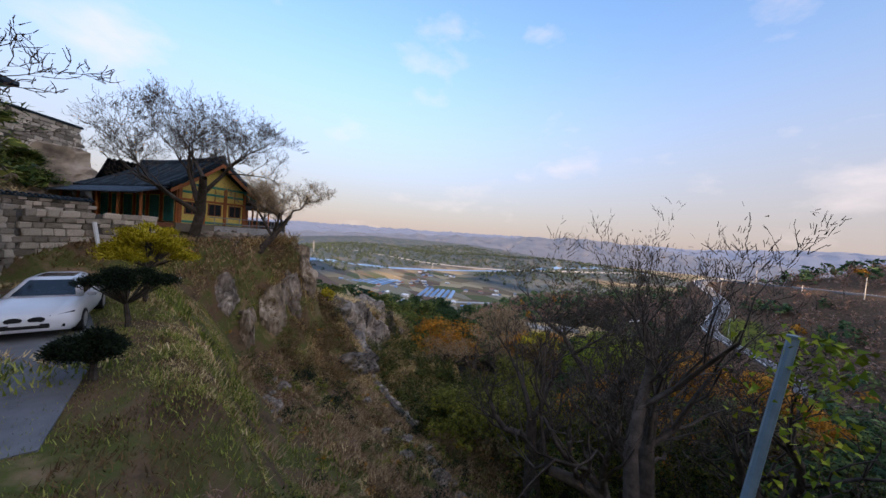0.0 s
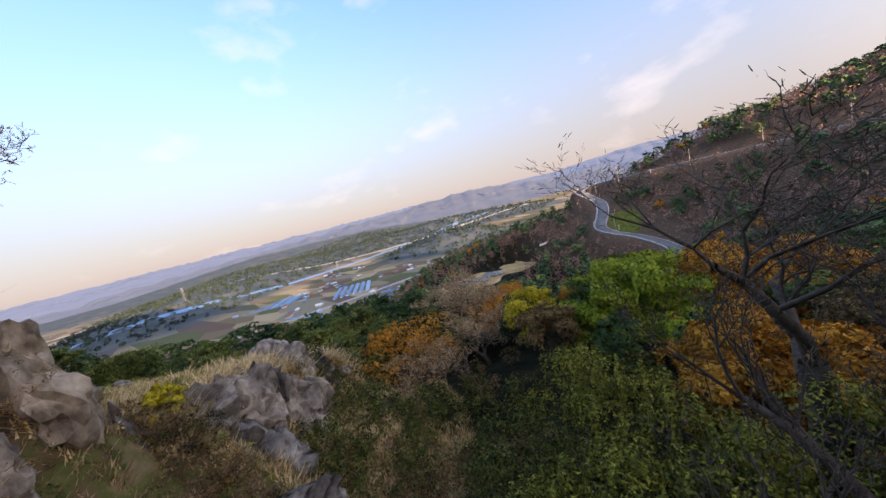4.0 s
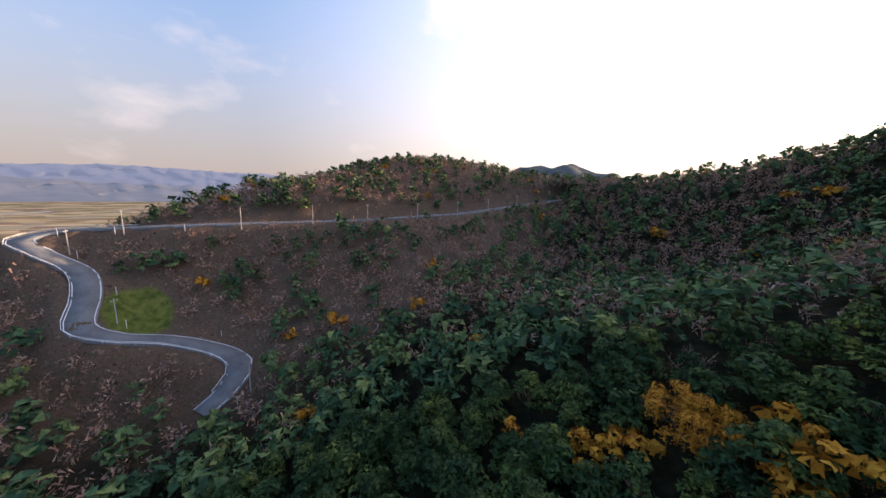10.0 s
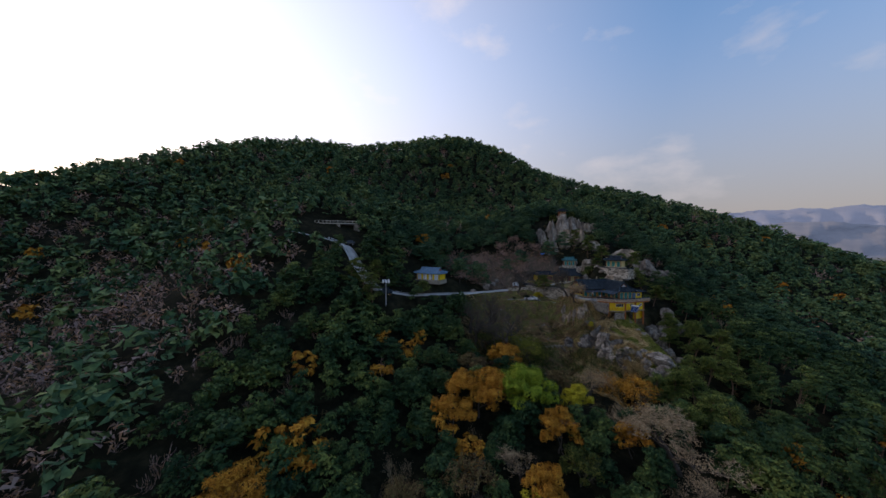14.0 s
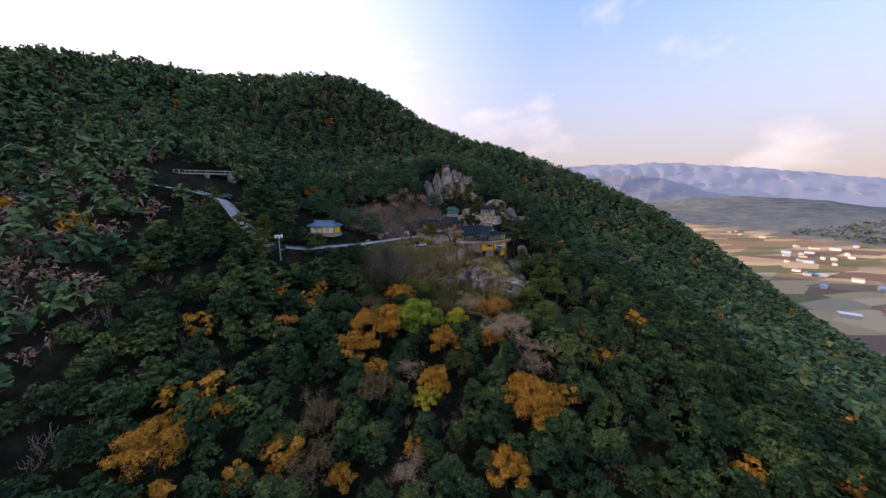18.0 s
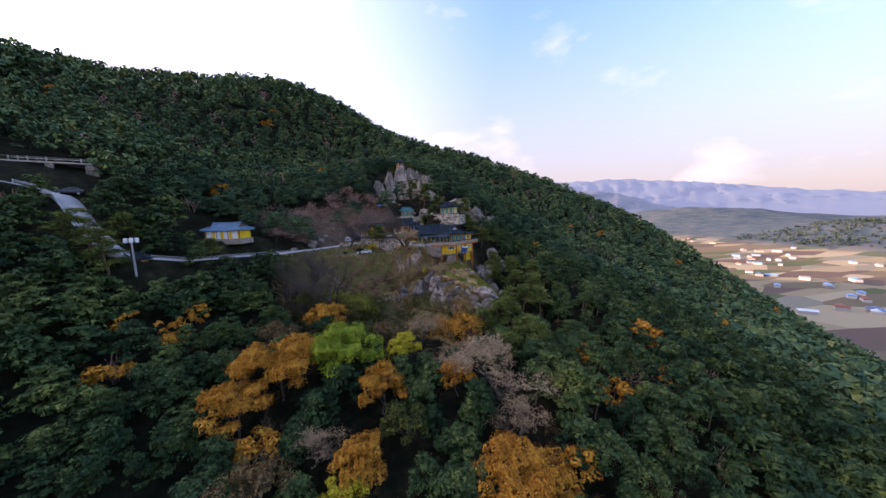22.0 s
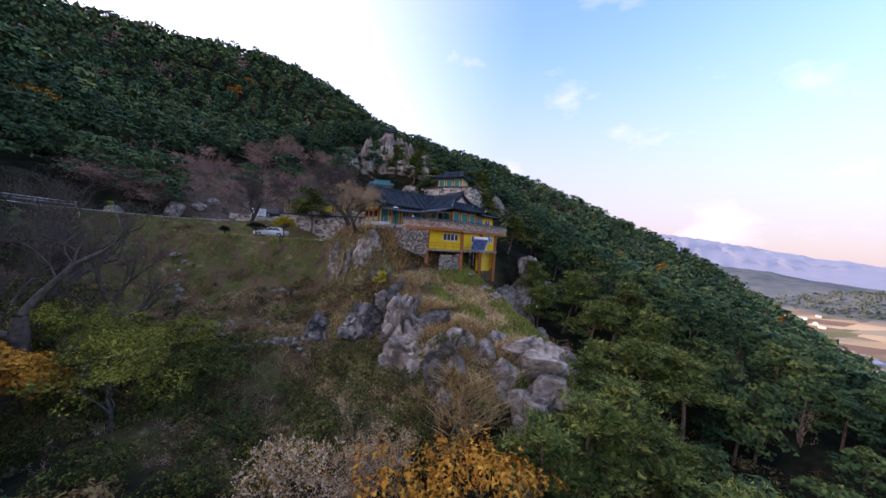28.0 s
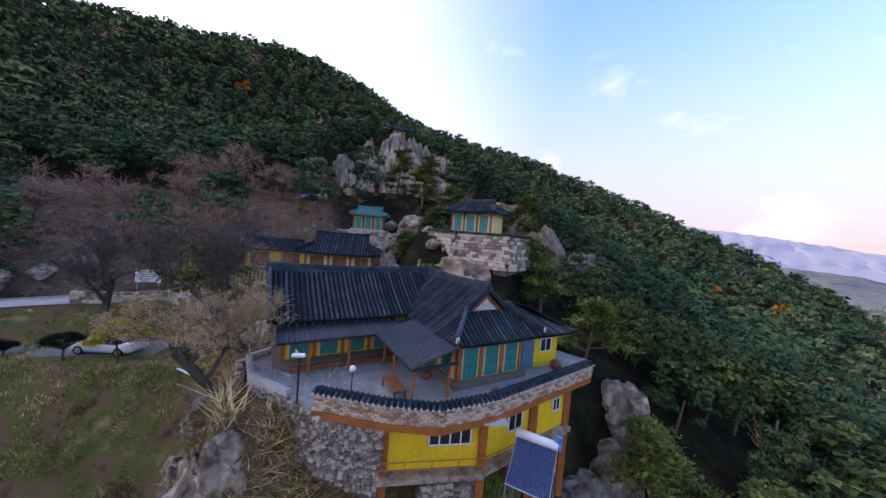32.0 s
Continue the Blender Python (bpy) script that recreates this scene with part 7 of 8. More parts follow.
tufts("dry_grass", "pale dry grass in tufts over the rib", "straw", 16000, (8, -12, 15, 17), 0.4, 31, lean=1.3, keep=lambda x, y: wobble(x, y, 7, 91) < 0.35)
tufts("hanging_grass", "long pale dead grass hanging over the rock faces", "straw", 11000, (7, -9, 12, 14), 0.9, 35, blades=9, lean=1.9, keep=lambda x, y: on_crest(x, y) & (wobble(x, y, 5, 92) > -0.15))
tufts("green_weeds", "green weeds and low plants on the rib", "weed", 26000, (12, -10, 12, 14), 0.5, 32, lean=0.5, keep=lambda x, y: (rib(x, y)[1] < 12) & (rib(x, y)[1] - 5.5 + 5.0 * wobble(x, y, 7, 91) + 0.25 * np.abs(rib(x, y)[0] - 6) > 0))
tufts("slope_weeds", "olive green weeds on the slope below the car", "weed", 15000, (-16, 0, 22, 17), 0.26, 33, lean=0.8, keep=lambda x, y: wobble(x, y, 11, 77) > 0.35)
tufts("slope_straw", "brown dead grass on the slope below the car", "straw", 14000, (-16, -3, 22, 17), 0.22, 34, lean=1.3, keep=lambda x, y: np.abs(wobble(x, y, 11, 77) - 0.2) < 0.3)
tufts("dead_stalks", "reddish brown dead stalks on the slope", "stalk", 22000, (-16, -3, 22, 18), 0.3, 36, lean=1.2, keep=lambda x, y: (wobble(x, y, 11, 77) < 0.3) & ((y < 1.5) | (x > -5)))
tufts("terrace_grass", "short olive grass beside the parked car", "weed", 9000, (-13, 4.0, 9, 4.5), 0.13, 39, lean=1.2, keep=lambda x, y: wobble(x, y, 4, 78) > -0.4)
tufts("slope_bracken", "flattened rusty bracken and dead stalks on the slope", "stalk", 7000, (-13, -4, 11, 7), 0.34, 41, lean=1.6, keep=lambda x, y: wobble(x, y, 5, 79) > 0.0)
tufts("terrace_litter", "short straw and brown litter in the grass beside the car", "straw", 4000, (-13, 4.0, 9, 4.5), 0.1, 40, lean=1.8)

tufts("verge_litter", "short dead grass and litter beside the lane", "oak_dull", 9000, (-26, 4, 9, 7), 0.1, 37, lean=1.6)
tufts("verge_weeds", "short green weeds beside the lane", "weed", 5000, (-25, 4, 9, 7), 0.12, 38, lean=1.0)


def bushes(name, label, mat, n, region, h, seed, temps, keep=None):
    rnd = np.random.RandomState(seed)
    cx, cy, rx, ry = region
    a, q = rnd.uniform(0, 6.283, n), np.sqrt(rnd.uniform(0, 1, n))
    x, y = cx + rx * q * np.cos(a), cy + ry * q * np.sin(a)
    m = (lane_near(x, y, TEMPLE_LANE)[0] > 3.0) & (wobble(x, y, 9, seed) > -0.3)
    for px, py, turn, hl, hw, pz, soft in PADS[:7]:
        c, s = math.cos(radians(turn)), math.sin(radians(turn))
        m &= ~((np.abs((x - px) * c + (y - py) * s) < hl + 1) & (np.abs(-(x - px) * s + (y - py) * c) < hw + 1))
    m &= ~((x > 1) & (x < 22) & (y > -5.5) & (y < 8)) & ~(((x + 14) / 11) ** 2 + ((y - 7.5) / 6.5) ** 2 < 1)
    x, y = x[m], y[m]
    return forest(name, label, temps, M[mat], np.stack([x, y, ground_z(x, y) - h * 0.25, h * rnd.uniform(0.6, 1.4, len(x))], -1), seed, "shrubs")


SHRUB = [crown_cards("oak", 400, 0.028, tr) for _ in range(5)]
LOW = [crown_cards("oak", 110, 0.06, tr) * np.array([1.5, 1.5, 0.8]) for _ in range(6)]
BRUSH = [bare_crown(240 + k, 240, 0.007) * np.array([1.5, 1.5, 1.0]) for k in range(5)]
bushes("slope_rust_brush", "rusty orange-brown low brush on the slope", "oak", 90, (-15, -3, 20, 13), 0.5, 62, LOW)
bushes("slope_leaf_brush", "low brown leafy brush on the slope", "oak_dull", 900, (-14, -5, 23, 16), 0.6, 40, LOW)
bushes("slope_herbs", "olive and yellow herbs in clumps on the slope", "weed", 380, (-13, -2, 23, 16), 0.45, 53, LOW)
bushes("slope_stalk_clumps", "reddish clumps of dead stalks on the slope", "stalk", 800, (-14, -5, 23, 16), 0.5, 54, LOW)
bushes("rib_herbs", "green herbs in clumps on the rib", "weed", 260, (9, -10, 11, 12), 0.6, 55, LOW)
bushes("rib_straw_clumps", "clumps of dead grass on the rib", "straw", 300, (8, -11, 11, 12), 0.5, 56, LOW)
bushes("hanging_thicket", "brown tangled thicket hanging beside the rib", "stalk", 150, (-2.5, -3.0, 5.5, 5.0), 1.5, 58, [q * np.array([1.2, 1.2, 1.0]) for q in BRUSH])
bushes("hanging_leaf_thicket", "brown leafy thicket hanging beside the rib", "oak_dull", 90, (-1.5, -4.0, 5.5, 5.0), 1.3, 59, SHRUB)
bushes("slope_dark_shrubs", "dark green shrubs in the hollows of the slope", "darkpine", 130, (-14, -8, 21, 10), 1.3, 60, SHRUB)
bushes("slope_shrubs", "low green shrubs on the slope", "shrub", 160, (-14, -8, 22, 14), 1.1, 41, SHRUB)
bushes("slope_brush", "leafless brown brush on the slope", "brush", 700, (-14, -6, 24, 16), 0.9, 42, BRUSH)
bushes("gully_shrubs", "taller dark shrubs in the gully below the slope", "shrub", 260, (-12, -19, 22, 10), 2.6, 50, SHRUB)
bushes("rib_shrubs", "low green shrubs on the rocky rib", "shrub", 60, (7, -14, 10, 14), 0.9, 43, SHRUB)
bushes("rib_brush", "leafless brown brush on the rocky rib", "brush", 190, (7, -16, 13, 17), 0.9, 44, BRUSH)
bushes("bank_brush", "brown brush and dead grass on the bank above the lane", "brush", 420, (-24, 26, 30, 11), 1.8, 45, BRUSH)
bushes("bank_leaf_brush", "brown leafy brush on the bank above the lane", "oak_dull", 800, (-24, 27, 32, 13), 0.7, 51, LOW)
bushes("bank_stalk_clumps", "reddish clumps of dead stalks on the bank above the lane", "stalk", 500, (-24, 27, 32, 13), 0.6, 57, LOW)
bushes("terrace_brush", "dry brush among the rocks behind the hall", "straw", 160, (12, 26, 16, 22), 1.2, 46, BRUSH)
bushes("terrace_shrubs", "dull brown shrubs among the rocks behind the hall", "oak_dull", 160, (11, 24, 14, 20), 0.9, 52, SHRUB)
bushes("crag_brush", "rusty brown brush between the crags", "oak_dull", 200, (0, 44, 19, 17), 1.4, 61, SHRUB)
bushes("slope_bushes", "low olive and brown bushes scattered over the slope", "olive", 70, (-13, -4, 12, 6.5), 0.7, 53, LOW)
bushes("crag_shrubs", "dark green shrubs among the crags", "near_pine", 110, (0, 48, 18, 16), 1.6, 47, SHRUB)
bushes("quarry_brush", "brown brush round the earthworks and bends", "brush", 500, (0, -205, 90, 50), 3.2, 48, [q[:240] for q in BRUSH])
bushes("underwood", "brown underwood between the pines", "oak_dull", 420, (0, -55, 70, 50), 2.6, 49, SHRUB)



# ---------------------------------------------------------------- earthworks, valley
qb = bmesh.new()
bmesh.ops.create_grid(qb, x_segments=60, y_segments=30, size=1.0)
for v in qb.verts:
    x, y = v.co.x * 42, v.co.y * (16 + 3 * v.co.x) * (1 + 0.25 * math.sin(v.co.x * 6) + 0.15 * math.sin(v.co.x * 13 + 1))
    c, s = math.cos(radians(51)), math.sin(radians(51))
    X, Y = 64 + x * c - y * s, -185 + x * s + y * c
    edge = max(abs(v.co.x), abs(v.co.y))
    v.co = (X, Y, gz(X, Y) + 0.5 + 1.2 * noise.noise(Vector((X, Y, 0)) * 0.09) - 2.2 * max(0, edge - 0.8) / 0.2)
dig = thing("earthworks", pose(0, 0, 0), "ochre earthworks cut into the wooded slope", "earthworks", kind="structure")
part("cut_earth", qb, M["earth"], dig, smooth_faces=True)
rq = np.random.RandomState(3)
rv = []
tet = np.array([(1, 0, -0.4), (-0.5, 0.87, -0.4), (-0.5, -0.87, -0.4), (0, 0, 0.9)])
tf = np.array([(0, 1, 3), (1, 2, 3), (2, 0, 3), (0, 2, 1)])
vv, ff = [], []
for k in range(700):
    a, q = rq.uniform(0, 6.283), math.sqrt(rq.uniform(0, 1))
    cx, cy = ((66, -178), (75, -172), (60, -188))[k % 3]
    x, y = cx + 7 * q * math.cos(a), cy + 5 * q * math.sin(a)
    s = rq.uniform(0.3, 1.1)
    R = np.array(Euler(rq.uniform(0, 6, 3)).to_matrix())
    vv.append((tet * s * rq.uniform(0.7, 1.3, 3)) @ R.T + (x, y, gz(x, y) + 1.2))
    ff.append(tf + 4 * k)
me = bpy.data.meshes.new("rubble_heap")
fill(me, np.concatenate(vv), np.concatenate(ff))
me.materials.append(M["rubble"])
tagged(new("rubble_heap", me), "heaps of grey broken rock on the earthworks", "rubble", kind="stuff")
fence = thing("site_barrier", pose(30, -214, gz(30, -214) + 0.5, 0, 0, 60), "white barrier at the top of the earthworks", "barrier")
part("panel", box((-5, -0.1, 0, 5, 0.1, 1.4)), M["white"], fence)

# greenhouses, sheds and houses on the valley floor
gh = thing("greenhouse", pose(0, 0, VALLEY), "long blue plastic greenhouse on the valley floor", "greenhouse", "greenhouses in the valley")
gb = bmesh.new()
arc = [(4 * math.cos(a), 4 * math.sin(a) * 0.8) for a in np.linspace(0, math.pi, 8)]
rows = [[gb.verts.new((x, p, q)) for p, q in arc] for x in (-45, 45)]
for i in range(7):
    gb.faces.new((rows[0][i], rows[0][i + 1], rows[1][i + 1], rows[1][i]))
gb.faces.new(rows[0])
gb.faces.new(rows[1])
part("film_tunnel", gb, M["bluefilm"], gh)
part("door_end", box((-45.3, -1.5, 0, -44.9, 1.5, 2.4)), M["white"], gh)
vr2 = random.Random(4)
spots = []
for cx, cy, turn, n, gap in ((640, -370, -58, 9, 11), (610, -700, -62, 16, 11), (720, -800, -62, 12, 11), (860, -830, -60, 14, 11), (640, -930, -64, 14, 12), (800, -1080, -64, 16, 12), (930, -1500, -70, 18, 13), (460, -420, -50, 6, 12)):
    for k in range(n):
        c, s = math.cos(radians(turn + 90)), math.sin(radians(turn + 90))
        spots.append((cx + c * gap * (k - n / 2), cy + s * gap * (k - n / 2), turn))
gh.matrix_world = pose(spots[0][0], spots[0][1], VALLEY - 0.2, 0, 0, spots[0][2])
for x, y, a in spots[1:]:
    copy_thing(gh, pose(x, y, VALLEY - 0.2, 0, 0, a + vr2.uniform(-1, 1)))


def shed(name, x, y, turn, L, W, H, wall, roof, label, category="shed", group=""):
    s = thing(name, pose(x, y, max(VALLEY, gz(x, y)) - 0.3, 0, 0, turn), label, category, group)
    part("wall", box((-L / 2, -W / 2, 0, L / 2, W / 2, H)), M[wall], s)
    b = bmesh.new()
    a = [b.verts.new(c) for c in ((-L / 2 - 0.5, -W / 2 - 0.6, H - 0.1), (L / 2 + 0.5, -W / 2 - 0.6, H - 0.1), (L / 2 + 0.5, W / 2 + 0.6, H - 0.1), (-L / 2 - 0.5, W / 2 + 0.6, H - 0.1), (-L / 2 - 0.5, 0, H + W * 0.22), (L / 2 + 0.5, 0, H + W * 0.22))]
    for q in ((0, 1, 5, 4), (2, 3, 4, 5), (0, 4, 3), (1, 2, 5), (0, 3, 2, 1)):
        b.faces.new([a[i] for i in q])
    part("roof", b, M[roof], s)
    return s


shed("cattle_shed", 336, -185, -88, 95, 13, 4, "houses", "redroof", "long orange-roofed cattle shed in the valley", group="orange sheds")
shed("cattle_shed", 356, -190, -88, 95, 13, 4, "houses", "redroof", "long orange-roofed cattle shed in the valley", group="orange sheds")
shed("farm_shed", 352, -255, -40, 30, 12, 4, "houses", "teal_tile", "teal-roofed farm shed in the valley")
shed("farm_shed", 330, -262, -40, 22, 10, 4, "houses", "teal_tile", "teal-roofed farm shed in the valley")
for k, (cx, cy, n, sp) in enumerate(((255, -320, 22, 45), (300, -400, 16, 50), (420, -300, 18, 60), (560, -450, 18, 90), (400, -560, 16, 80), (700, -600, 14, 110), (330, -210, 12, 45), (1000, -1000, 16, 200), (900, 200, 18, 160), (1150, 350, 16, 160), (520, 120, 12, 60), (830, 420, 18, 110), (1050, 700, 18, 140), (640, 250, 10, 80))):
    for j in range(n):
        x, y = cx + vr2.gauss(0, sp * 0.6), cy + vr2.gauss(0, sp * 0.6)
        if gz(x, y) < VALLEY + 6:
            shed("village_house", x, y, vr2.choice((-50, 40)) + vr2.uniform(-12, 12), vr2.uniform(8, 16), vr2.uniform(6, 9), vr2.uniform(2.8, 4.5), "houses", vr2.choice(("houseroof", "houseroof", "houseroof", "bluefilm", "white")), "low village house on the valley floor", "house", "village houses")


def flat_ribbon(name, pts, half, mat, label, lift, category="road"):
    v = []
    for k, p in enumerate(pts):
        a, b = Vector(pts[max(k - 1, 0)]), Vector(pts[min(k + 1, len(pts) - 1)])
        s = Vector((b.y - a.y, a.x - b.x)).normalized() * half
        for q in (1, -1):
            x, y = p[0] + s.x * q, p[1] + s.y * q
            v.append((x, y, gz(x, y) + lift))
    me = bpy.data.meshes.new(name)
    fill(me, np.array(v), grid_faces(2, len(pts)))
    me.materials.append(mat)
    return tagged(new(name, me), label, category, kind="structure")


def smooth_path(pts, n=12):
    P = [Vector(p) for p in pts]
    out = []
    for k in range(len(P) - 1):
        p0, p1, p2, p3 = P[max(k - 1, 0)], P[k], P[k + 1], P[min(k + 2, len(P) - 1)]
        for j in range(n):
            t = j / n
            out.append(tuple(0.5 * ((2 * p1) + (p2 - p0) * t + (2 * p0 - 5 * p1 + 4 * p2 - p3) * t * t + (3 * p1 - p0 - 3 * p2 + p3) * t ** 3)))
    return out + [tuple(P[-1])]


flat_ribbon("valley_road", smooth_path([(200, -700), (330, -480), (420, -330), (520, -200), (700, 0), (900, 160), (1200, 300)]), 6, M["concrete"], "pale road along the valley floor", 0.5)
flat_ribbon("expressway", smooth_path([(100, -1900), (500, -1250), (900, -750), (1300, -350), (1900, 100), (2600, 500)]), 10, M["concrete"], "pale highway across the valley", 1.0)
flat_ribbon("stream", smooth_path([(300, -1700), (620, -1150), (760, -700), (820, -420), (980, -150), (1300, 100)]), 14, M["bluefilm"], "pale blue stream through the fields", 0.35, "water")

pylon = thing("transmission_tower", pose(640, -560, VALLEY), "grey lattice transmission tower in the valley", "transmission tower", "transmission towers")
for sx in (-1, 1):
    for sy in (-1, 1):
        part("leg", tube([(sx * 4, sy * 4, 0), (sx * 1, sy * 1, 30), (sx * 0.6, sy * 0.6, 42)], 0.25, 4), M["steel"], pylon)
for z, w in ((28, 7), (34, 6), (40, 5)):
    part("crossarm", box((-w, -0.3, z, w, 0.3, z + 0.6)), M["steel"], pylon)
for z in (6, 14, 22):
    q = 4 - 3 * z / 30
    part("brace", tube([(-q, -q, z), (q, -q, z + 5), (q, q, z), (-q, q, z + 5), (-q, -q, z)], 0.15, 4), M["steel"], pylon)
for x, y in ((930, -330), (1150, 120), (420, -860)):
    copy_thing(pylon, pose(x, y, gz(x, y), 0, 0, 30))

# far woods on the hills in the valley
wv = np.random.RandomState(77)
hx, hy = wv.uniform(250, 1700, 9000), wv.uniform(-1800, 700, 9000)
hz = ground_z(hx, hy)
m = hz > VALLEY + 9
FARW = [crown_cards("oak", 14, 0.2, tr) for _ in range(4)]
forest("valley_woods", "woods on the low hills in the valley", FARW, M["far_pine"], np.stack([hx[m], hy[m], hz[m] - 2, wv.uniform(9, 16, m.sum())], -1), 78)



# mountain ranges along the horizon; a bluish glow in them stands for haze
def range_material(name, wood, haze_glow):
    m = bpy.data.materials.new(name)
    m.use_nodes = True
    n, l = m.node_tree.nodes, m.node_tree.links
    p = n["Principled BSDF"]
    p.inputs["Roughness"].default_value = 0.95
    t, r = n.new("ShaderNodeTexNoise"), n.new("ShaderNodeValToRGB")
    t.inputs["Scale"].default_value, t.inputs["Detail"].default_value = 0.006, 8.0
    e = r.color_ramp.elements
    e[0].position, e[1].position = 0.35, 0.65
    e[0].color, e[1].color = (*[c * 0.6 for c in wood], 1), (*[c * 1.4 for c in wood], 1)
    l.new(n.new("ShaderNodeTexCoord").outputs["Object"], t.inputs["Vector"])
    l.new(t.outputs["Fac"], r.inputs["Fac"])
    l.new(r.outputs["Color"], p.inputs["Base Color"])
    # haze in front of the range, given as even bluish emission
    p.inputs["Emission Color"].default_value, p.inputs["Emission Strength"].default_value = (*haze_glow, 1), 1.0
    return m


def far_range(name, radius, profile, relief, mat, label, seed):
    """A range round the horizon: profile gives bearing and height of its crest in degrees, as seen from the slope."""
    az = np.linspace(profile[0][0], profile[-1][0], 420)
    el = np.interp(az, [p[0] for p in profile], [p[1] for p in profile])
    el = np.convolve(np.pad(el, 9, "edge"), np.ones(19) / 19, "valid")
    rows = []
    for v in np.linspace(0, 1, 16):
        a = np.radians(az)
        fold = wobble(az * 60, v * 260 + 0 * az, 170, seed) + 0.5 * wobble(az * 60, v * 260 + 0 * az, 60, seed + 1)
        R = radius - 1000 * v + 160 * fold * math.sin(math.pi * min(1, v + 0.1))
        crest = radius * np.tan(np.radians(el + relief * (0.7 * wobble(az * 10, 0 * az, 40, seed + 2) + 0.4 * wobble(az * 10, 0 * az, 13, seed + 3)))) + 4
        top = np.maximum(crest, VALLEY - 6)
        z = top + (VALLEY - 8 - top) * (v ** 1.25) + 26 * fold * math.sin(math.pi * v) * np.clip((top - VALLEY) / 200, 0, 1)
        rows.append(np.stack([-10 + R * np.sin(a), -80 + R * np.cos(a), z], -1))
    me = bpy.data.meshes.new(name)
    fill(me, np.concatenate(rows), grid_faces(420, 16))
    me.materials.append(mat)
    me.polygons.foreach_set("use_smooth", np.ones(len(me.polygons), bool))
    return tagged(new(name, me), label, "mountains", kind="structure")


far_range("backdrop_far", 4500, [(0, 3.6), (20, 4.0), (36, 4.3), (45, 3.9), (50, 3.0), (56, 2.3), (62, 1.0), (70, 0.3), (90, 0.4), (112, 0.7), (131, 0.9), (150, 1.1), (173, 1.0), (181, 1.9), (190, 1.7), (200, 1.7), (215, 1.2)], 0.22, range_material("far_haze_glow_mountains", (0.018, 0.02, 0.026), (0.056, 0.07, 0.108)), "mountain range along the horizon, glowing pale blue for haze", 301)
far_range("backdrop_middle", 3500, [(0, 2.8), (28, 2.7), (40, 2.5), (46, 0.2), (52, -1.6), (66, -1.9), (95, -1.4), (115, -0.6), (128, 0.1), (145, 0.7), (150, 1.3), (159, 1.4), (168, 0.2), (180, -0.4), (196, -0.8)], 0.25, range_material("middle_haze_glow_hills", (0.04, 0.038, 0.036), (0.032, 0.042, 0.066)), "wooded hills across the valley, glowing blue-grey for haze", 311)


# ---------------------------------------------------------------- stone walls, piece by piece
STONES = []
for k in range(4):
    b = bmesh.new()
    bmesh.ops.create_cube(b, size=1.0)
    rs = random.Random(k)
    bmesh.ops.bevel(b, geom=b.edges[:], offset=0.13, segments=1, affect="EDGES")
    for v in b.verts:
        v.co += Vector((rs.uniform(-0.06, 0.06), rs.uniform(-0.08, 0.08), rs.uniform(-0.06, 0.06)))
    me = bpy.data.meshes.new("stone")
    b.to_mesh(me)
    b.free()
    me.materials.append(M["stone"])
    STONES.append(me)


RUBBLE = [me.copy() for me in STONES]
for me in RUBBLE:
    me.materials.clear()
    me.materials.append(M["rubble_stone"])


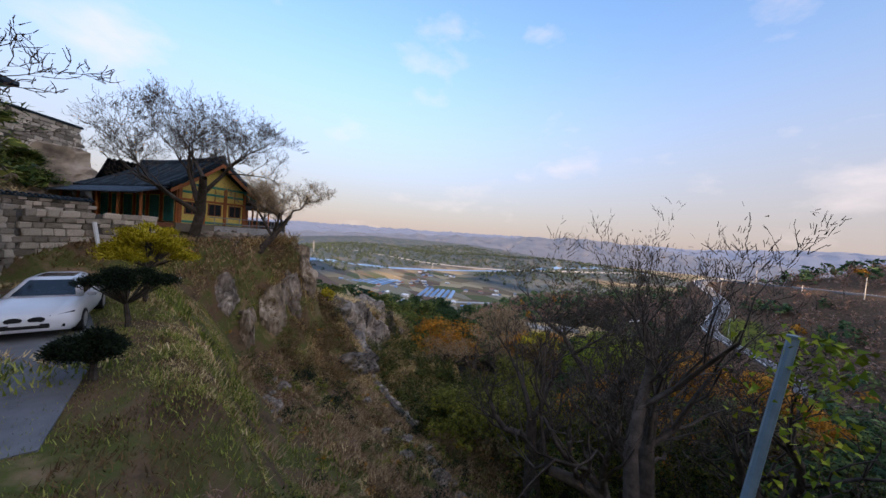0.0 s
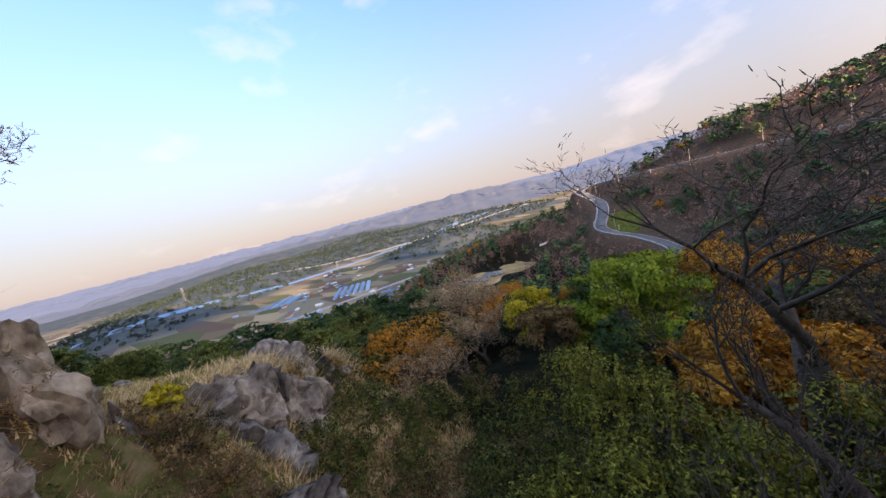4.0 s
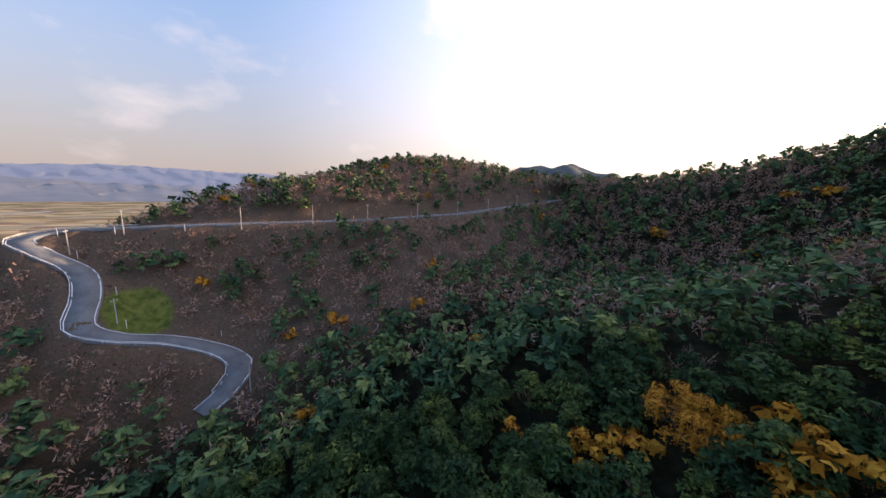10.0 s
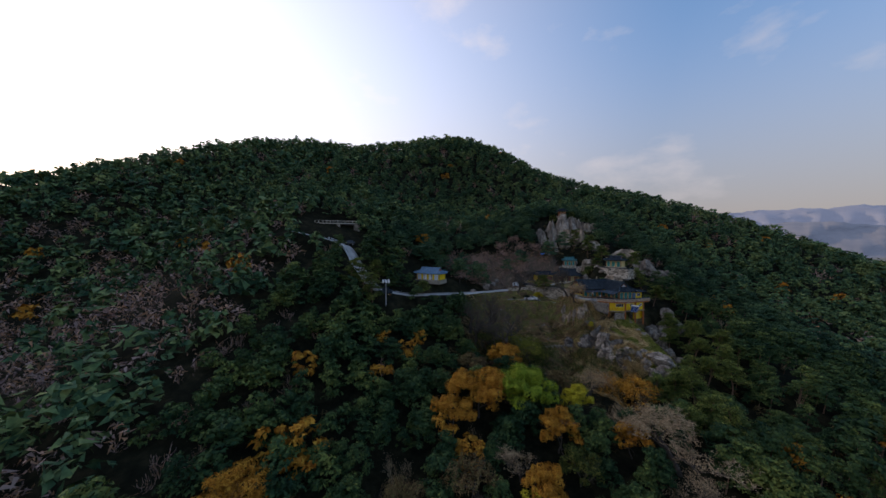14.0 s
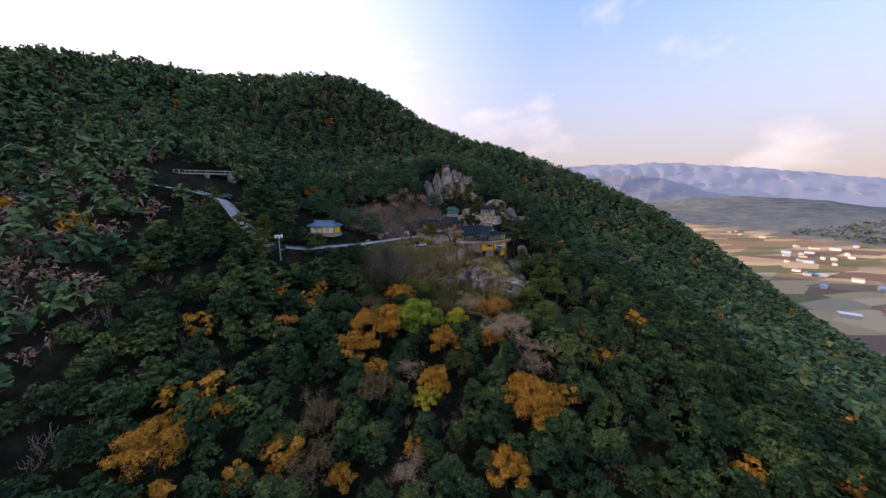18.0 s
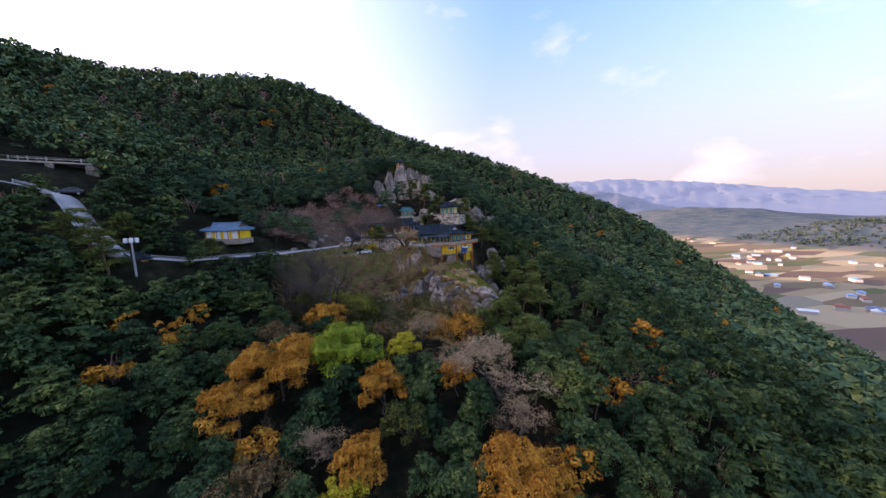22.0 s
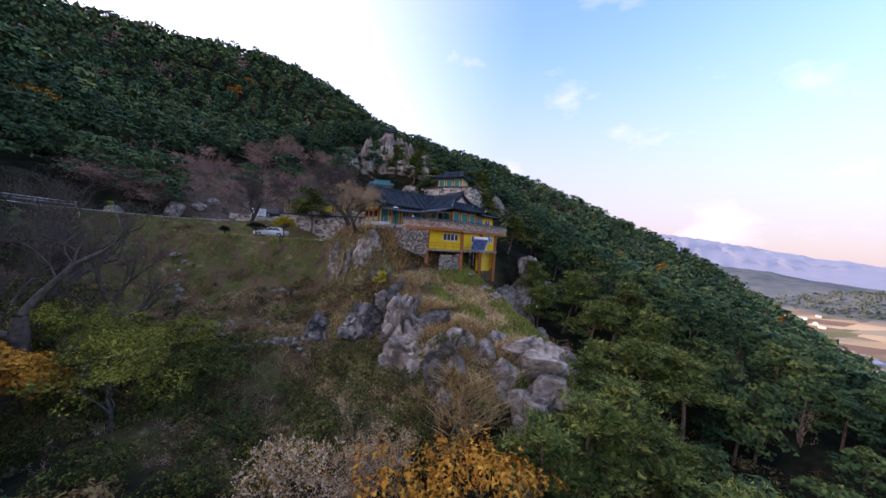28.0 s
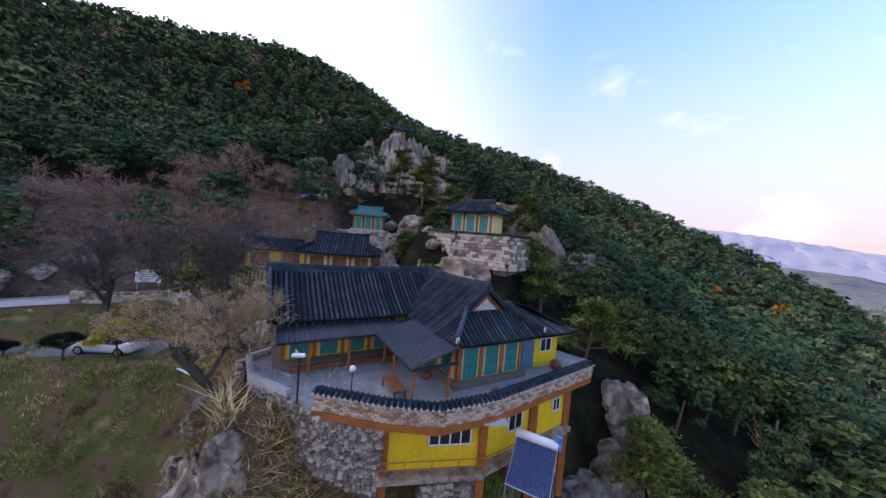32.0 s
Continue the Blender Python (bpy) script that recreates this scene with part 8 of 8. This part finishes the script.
def stone_wall(name, path, base, top, label, course=0.32, length=0.5, thick=0.5, uneven=0.25, seed=1, cap=None, jitter=4, limit=300, kinds_of=None):
    """A wall of single stones in front of a dark core. base and top: heights at the path's points."""
    r = random.Random(seed)
    w = thing(name, pose(0, 0, 0), label, "stone wall", kind="structure")
    bm = bmesh.new()
    rows = []
    P = [Vector(p) for p in path]
    for k, p in enumerate(P):
        a, b = P[max(k - 1, 0)], P[min(k + 1, len(P) - 1)]
        n = Vector((b.y - a.y, a.x - b.x)).normalized()
        q = p - n * thick
        rows.append([bm.verts.new((*c, z)) for c, z in ((p - n * 0.1, base[k] - 0.6), (p - n * 0.1, top[k] - 0.03), (q, top[k] - 0.03), (q, base[k] - 0.6))])
    for a, b in zip(rows, rows[1:]):
        for i in range(4):
            bm.faces.new((a[i], a[(i + 1) % 4], b[(i + 1) % 4], b[i]))
    bmesh.ops.recalc_face_normals(bm, faces=bm.faces[:])
    part("core", bm, M["mortar"], w)
    count = 0
    for k in range(len(P) - 1):
        a, b = P[k], P[k + 1]
        L = (b - a).length
        d = (b - a) / L
        n = Vector((d.y, -d.x))
        ang = math.degrees(math.atan2(d.y, d.x))
        zlo = min(base[k], base[k + 1])
        zhi = max(top[k], top[k + 1])
        z = zlo - 0.1
        while z < zhi:
            h = course * r.uniform(1 - uneven, 1 + uneven)
            s = -r.uniform(0, length)
            while s < L:
                q = length * r.uniform(0.6, 1.5)
                t = min(max((s + q / 2) / L, 0), 1)
                if base[k] + (base[k + 1] - base[k]) * t - 0.4 < z + h / 2 < top[k] + (top[k + 1] - top[k]) * t + 0.08 and -q * 0.3 < s < L - q * 0.4 and count < limit:
                    p = a + d * (s + q / 2) + n * (r.uniform(-0.03, 0.06) - 0.1)
                    shared("stone", (kinds_of or STONES)[r.randint(0, 3)], w, pose(p.x, p.y, z + h / 2, r.uniform(-jitter, jitter), r.uniform(-jitter, jitter), ang + r.uniform(-jitter, jitter)) @ Matrix.Diagonal((q * 0.97, 0.32, h * 0.96, 1)))
                    count += 1
                s += q
            z += h
    if cap:
        part("tile_cap", strip(path, 0.55, 0.15, max(top), max(top) + 0.08), M["tile"], w)
        for x, y, a in along(path, 0.26):
            q = shared("cap_tile", cap_row.data, w, pose(x - 0.2 * math.sin(radians(-a)) * 0, y, max(top) + 0.08, 0, 0, a))
    return w


# rubble wall carrying the open end of the court, ashlar walls of the terraces
stone_wall("court_wall", [(1.2, 4.6), (-0.55, 1.65), (0.9, -1.0), (3.4, -2.4), (5.0, -3.45), (8.1, -4.0)], [-2.2, -2.4, -2.8, -3.2, -3.6, -4.4], [-1.0, -1.0, -1.0, -1.1, -1.25, -1.25], "dry rubble wall of grey stones carrying the court", 0.15, 0.21, 0.5, 0.5, 3, jitter=22, limit=1100, kinds_of=RUBBLE)
stone_wall("gable_footing", [(0.7, 5.3), (-1.15, 1.75), (0.2, -1.4)], [gz(0.7, 5.3) - 0.4, gz(-1.15, 1.75) - 0.4, gz(0.2, -1.4) - 0.4], [-1.2, -1.2, -1.3], "tumbled dry rubble footing below the yellow gable", 0.17, 0.3, 0.5, 0.5, 12, jitter=26, kinds_of=RUBBLE)
stone_wall("upper_terrace_wall", [(10.3, 20.3), (13.2, 15.9), (18.2, 12.6), (21.5, 15.5)], [5.0, 4.6, 4.4, 5.0], [7.85, 7.85, 7.85, 7.85], "grey squared stone wall below the upper hall", 0.38, 0.62, 0.6, 0.2, 4, cap=True)
stone_wall("shrine_terrace_wall", [(-2.6, 28.9), (2.2, 28.6), (6.2, 29.6)], [4.6, 4.8, 5.2], [7.1, 7.1, 7.1], "rough stone wall below the shrine", 0.3, 0.42, 0.5, 0.3, 5, jitter=8)
stone_wall("car_park_wall", [(-22.5, 13.6), (-16.0, 14.6), (-9.0, 13.6), (-4.6, 11.6), (-2.6, 9.0), (-1.6, 6.4)], [-3.7, -3.7, -3.7, -3.7, -3.4, -3.0], [-0.5, -0.4, -0.35, -0.3, -0.3, -0.35], "tall wall of squared grey stones behind the car", 0.34, 0.62, 0.6, 0.3, 6, limit=560)
cap_wall = stone_wall("yard_wall", [(-16.0, 17.3), (-8.5, 15.6), (-3.5, 13.2), (-0.5, 9.5)], [-1.0, -1.0, -0.9, -0.9], [0.35, 0.35, 0.35, 0.35], "low yard wall of flat stones with a tile cap", 0.22, 0.4, 0.4, 0.3, 7, cap=True, jitter=5)
stone_wall("lower_terrace_wall", [(10.0, -3.6), (13.0, -3.0)], [-7.2, -7.0], [-4.6, -4.4], "rubble wall between the orange piers", 0.16, 0.22, 0.5, 0.5, 8, jitter=22, kinds_of=RUBBLE)
stone_wall("field_wall", [(-12.0, -9.4), (-8.8, -9.2), (-5.4, -9.3), (-2.8, -9.6)], [gz(-12, -9.4) - 0.2, gz(-8.8, -9.2) - 0.2, gz(-5.4, -9.3) - 0.2, gz(-2.8, -9.6) - 0.2], [gz(-12, -9.4) + 0.5, gz(-8.8, -9.2) + 0.6, gz(-5.4, -9.3) + 0.5, gz(-2.8, -9.6) + 0.4], "tumbled field wall of grey stones on the slope", 0.26, 0.36, 0.5, 0.5, 9, jitter=28, kinds_of=RUBBLE)

# bricks of the parapet, in courses
bricks_v, bricks_f = [], []
cube = np.array([(x, y, z) for x in (-0.5, 0.5) for y in (-0.5, 0.5) for z in (-0.5, 0.5)])
cf = np.array([(0, 1, 3, 2), (4, 6, 7, 5), (0, 4, 5, 1), (2, 3, 7, 6), (0, 2, 6, 4), (1, 5, 7, 3)])
brr = random.Random(9)
n = 0
for row in range(7):
    for x, y, a in along(COURT[3:], 0.27):
        c, s = math.cos(radians(a)), math.sin(radians(a))
        q = cube * np.array([0.245, 0.1, 0.1])
        q[:, 0] += (row % 2) * 0.13
        q[:, 1] += -0.03 - brr.uniform(0, 0.02)
        v = np.stack([q[:, 0] * c - q[:, 1] * s + x, q[:, 0] * s + q[:, 1] * c + y, q[:, 2] - 0.92 + row * 0.118], -1)
        bricks_v.append(v)
        bricks_f.append(cf + 8 * n)
        n += 1
bme = bpy.data.meshes.new("brickwork")
fill(bme, np.concatenate(bricks_v), np.concatenate(bricks_f))
bme.materials.append(M["brick"])
bob = new("brickwork", bme)
bob.parent = court
tagged(bob, "courses of pale weathered brick", kind="stuff")

# strings of yellow lanterns over the yard
for k in range(4):
    st = thing("lantern_string", pose(0, 0, 0), "string of small yellow paper lanterns over the yard", "lanterns", "lantern strings")
    z = 1.5 + 0.28 * k
    part("cord", tube([(-15.5, 18.6, z), (-3.5, 15.0, z)], 0.012, 4), M["dark"], st)
    lb = bmesh.new()
    for j in range(26):
        t = j / 25
        bmesh.ops.create_icosphere(lb, subdivisions=1, radius=0.11, matrix=Matrix.Translation((-15.5 + 12 * t, 18.6 - 3.6 * t, z - 0.13)))
    part("lantern_row", lb, M["lantern"], st)
lp = thing("lantern_posts", pose(0, 0, 0), "thin steel posts holding the lantern strings", "posts")
for x, y in ((-15.5, 18.6), (-3.5, 15.0)):
    part("post", tube([(x, y, gz(x, y) - 0.3), (x, y, 2.6)], 0.05, 6), M["steel"], lp)
pst = thing("white_pipe", pose(-2.9, 9.0, -2.9), "white plastic pipe leaning on the stone wall", "pipe")
part("pipe", tube([(-0.25, -0.25, 0), (-0.1, 0.05, 2.1)], 0.1, 8), M["white"], pst)
lg = thing("white_board", pose(-6.8, 5.6, gz(-6.8, 5.6) + 0.35, 0, 0, -30), "white plank lying on the grass slope", "plank")
part("plank", box((-0.9, -0.08, 0, 0.9, 0.08, 0.06), bevel=0.01), M["white"], lg)
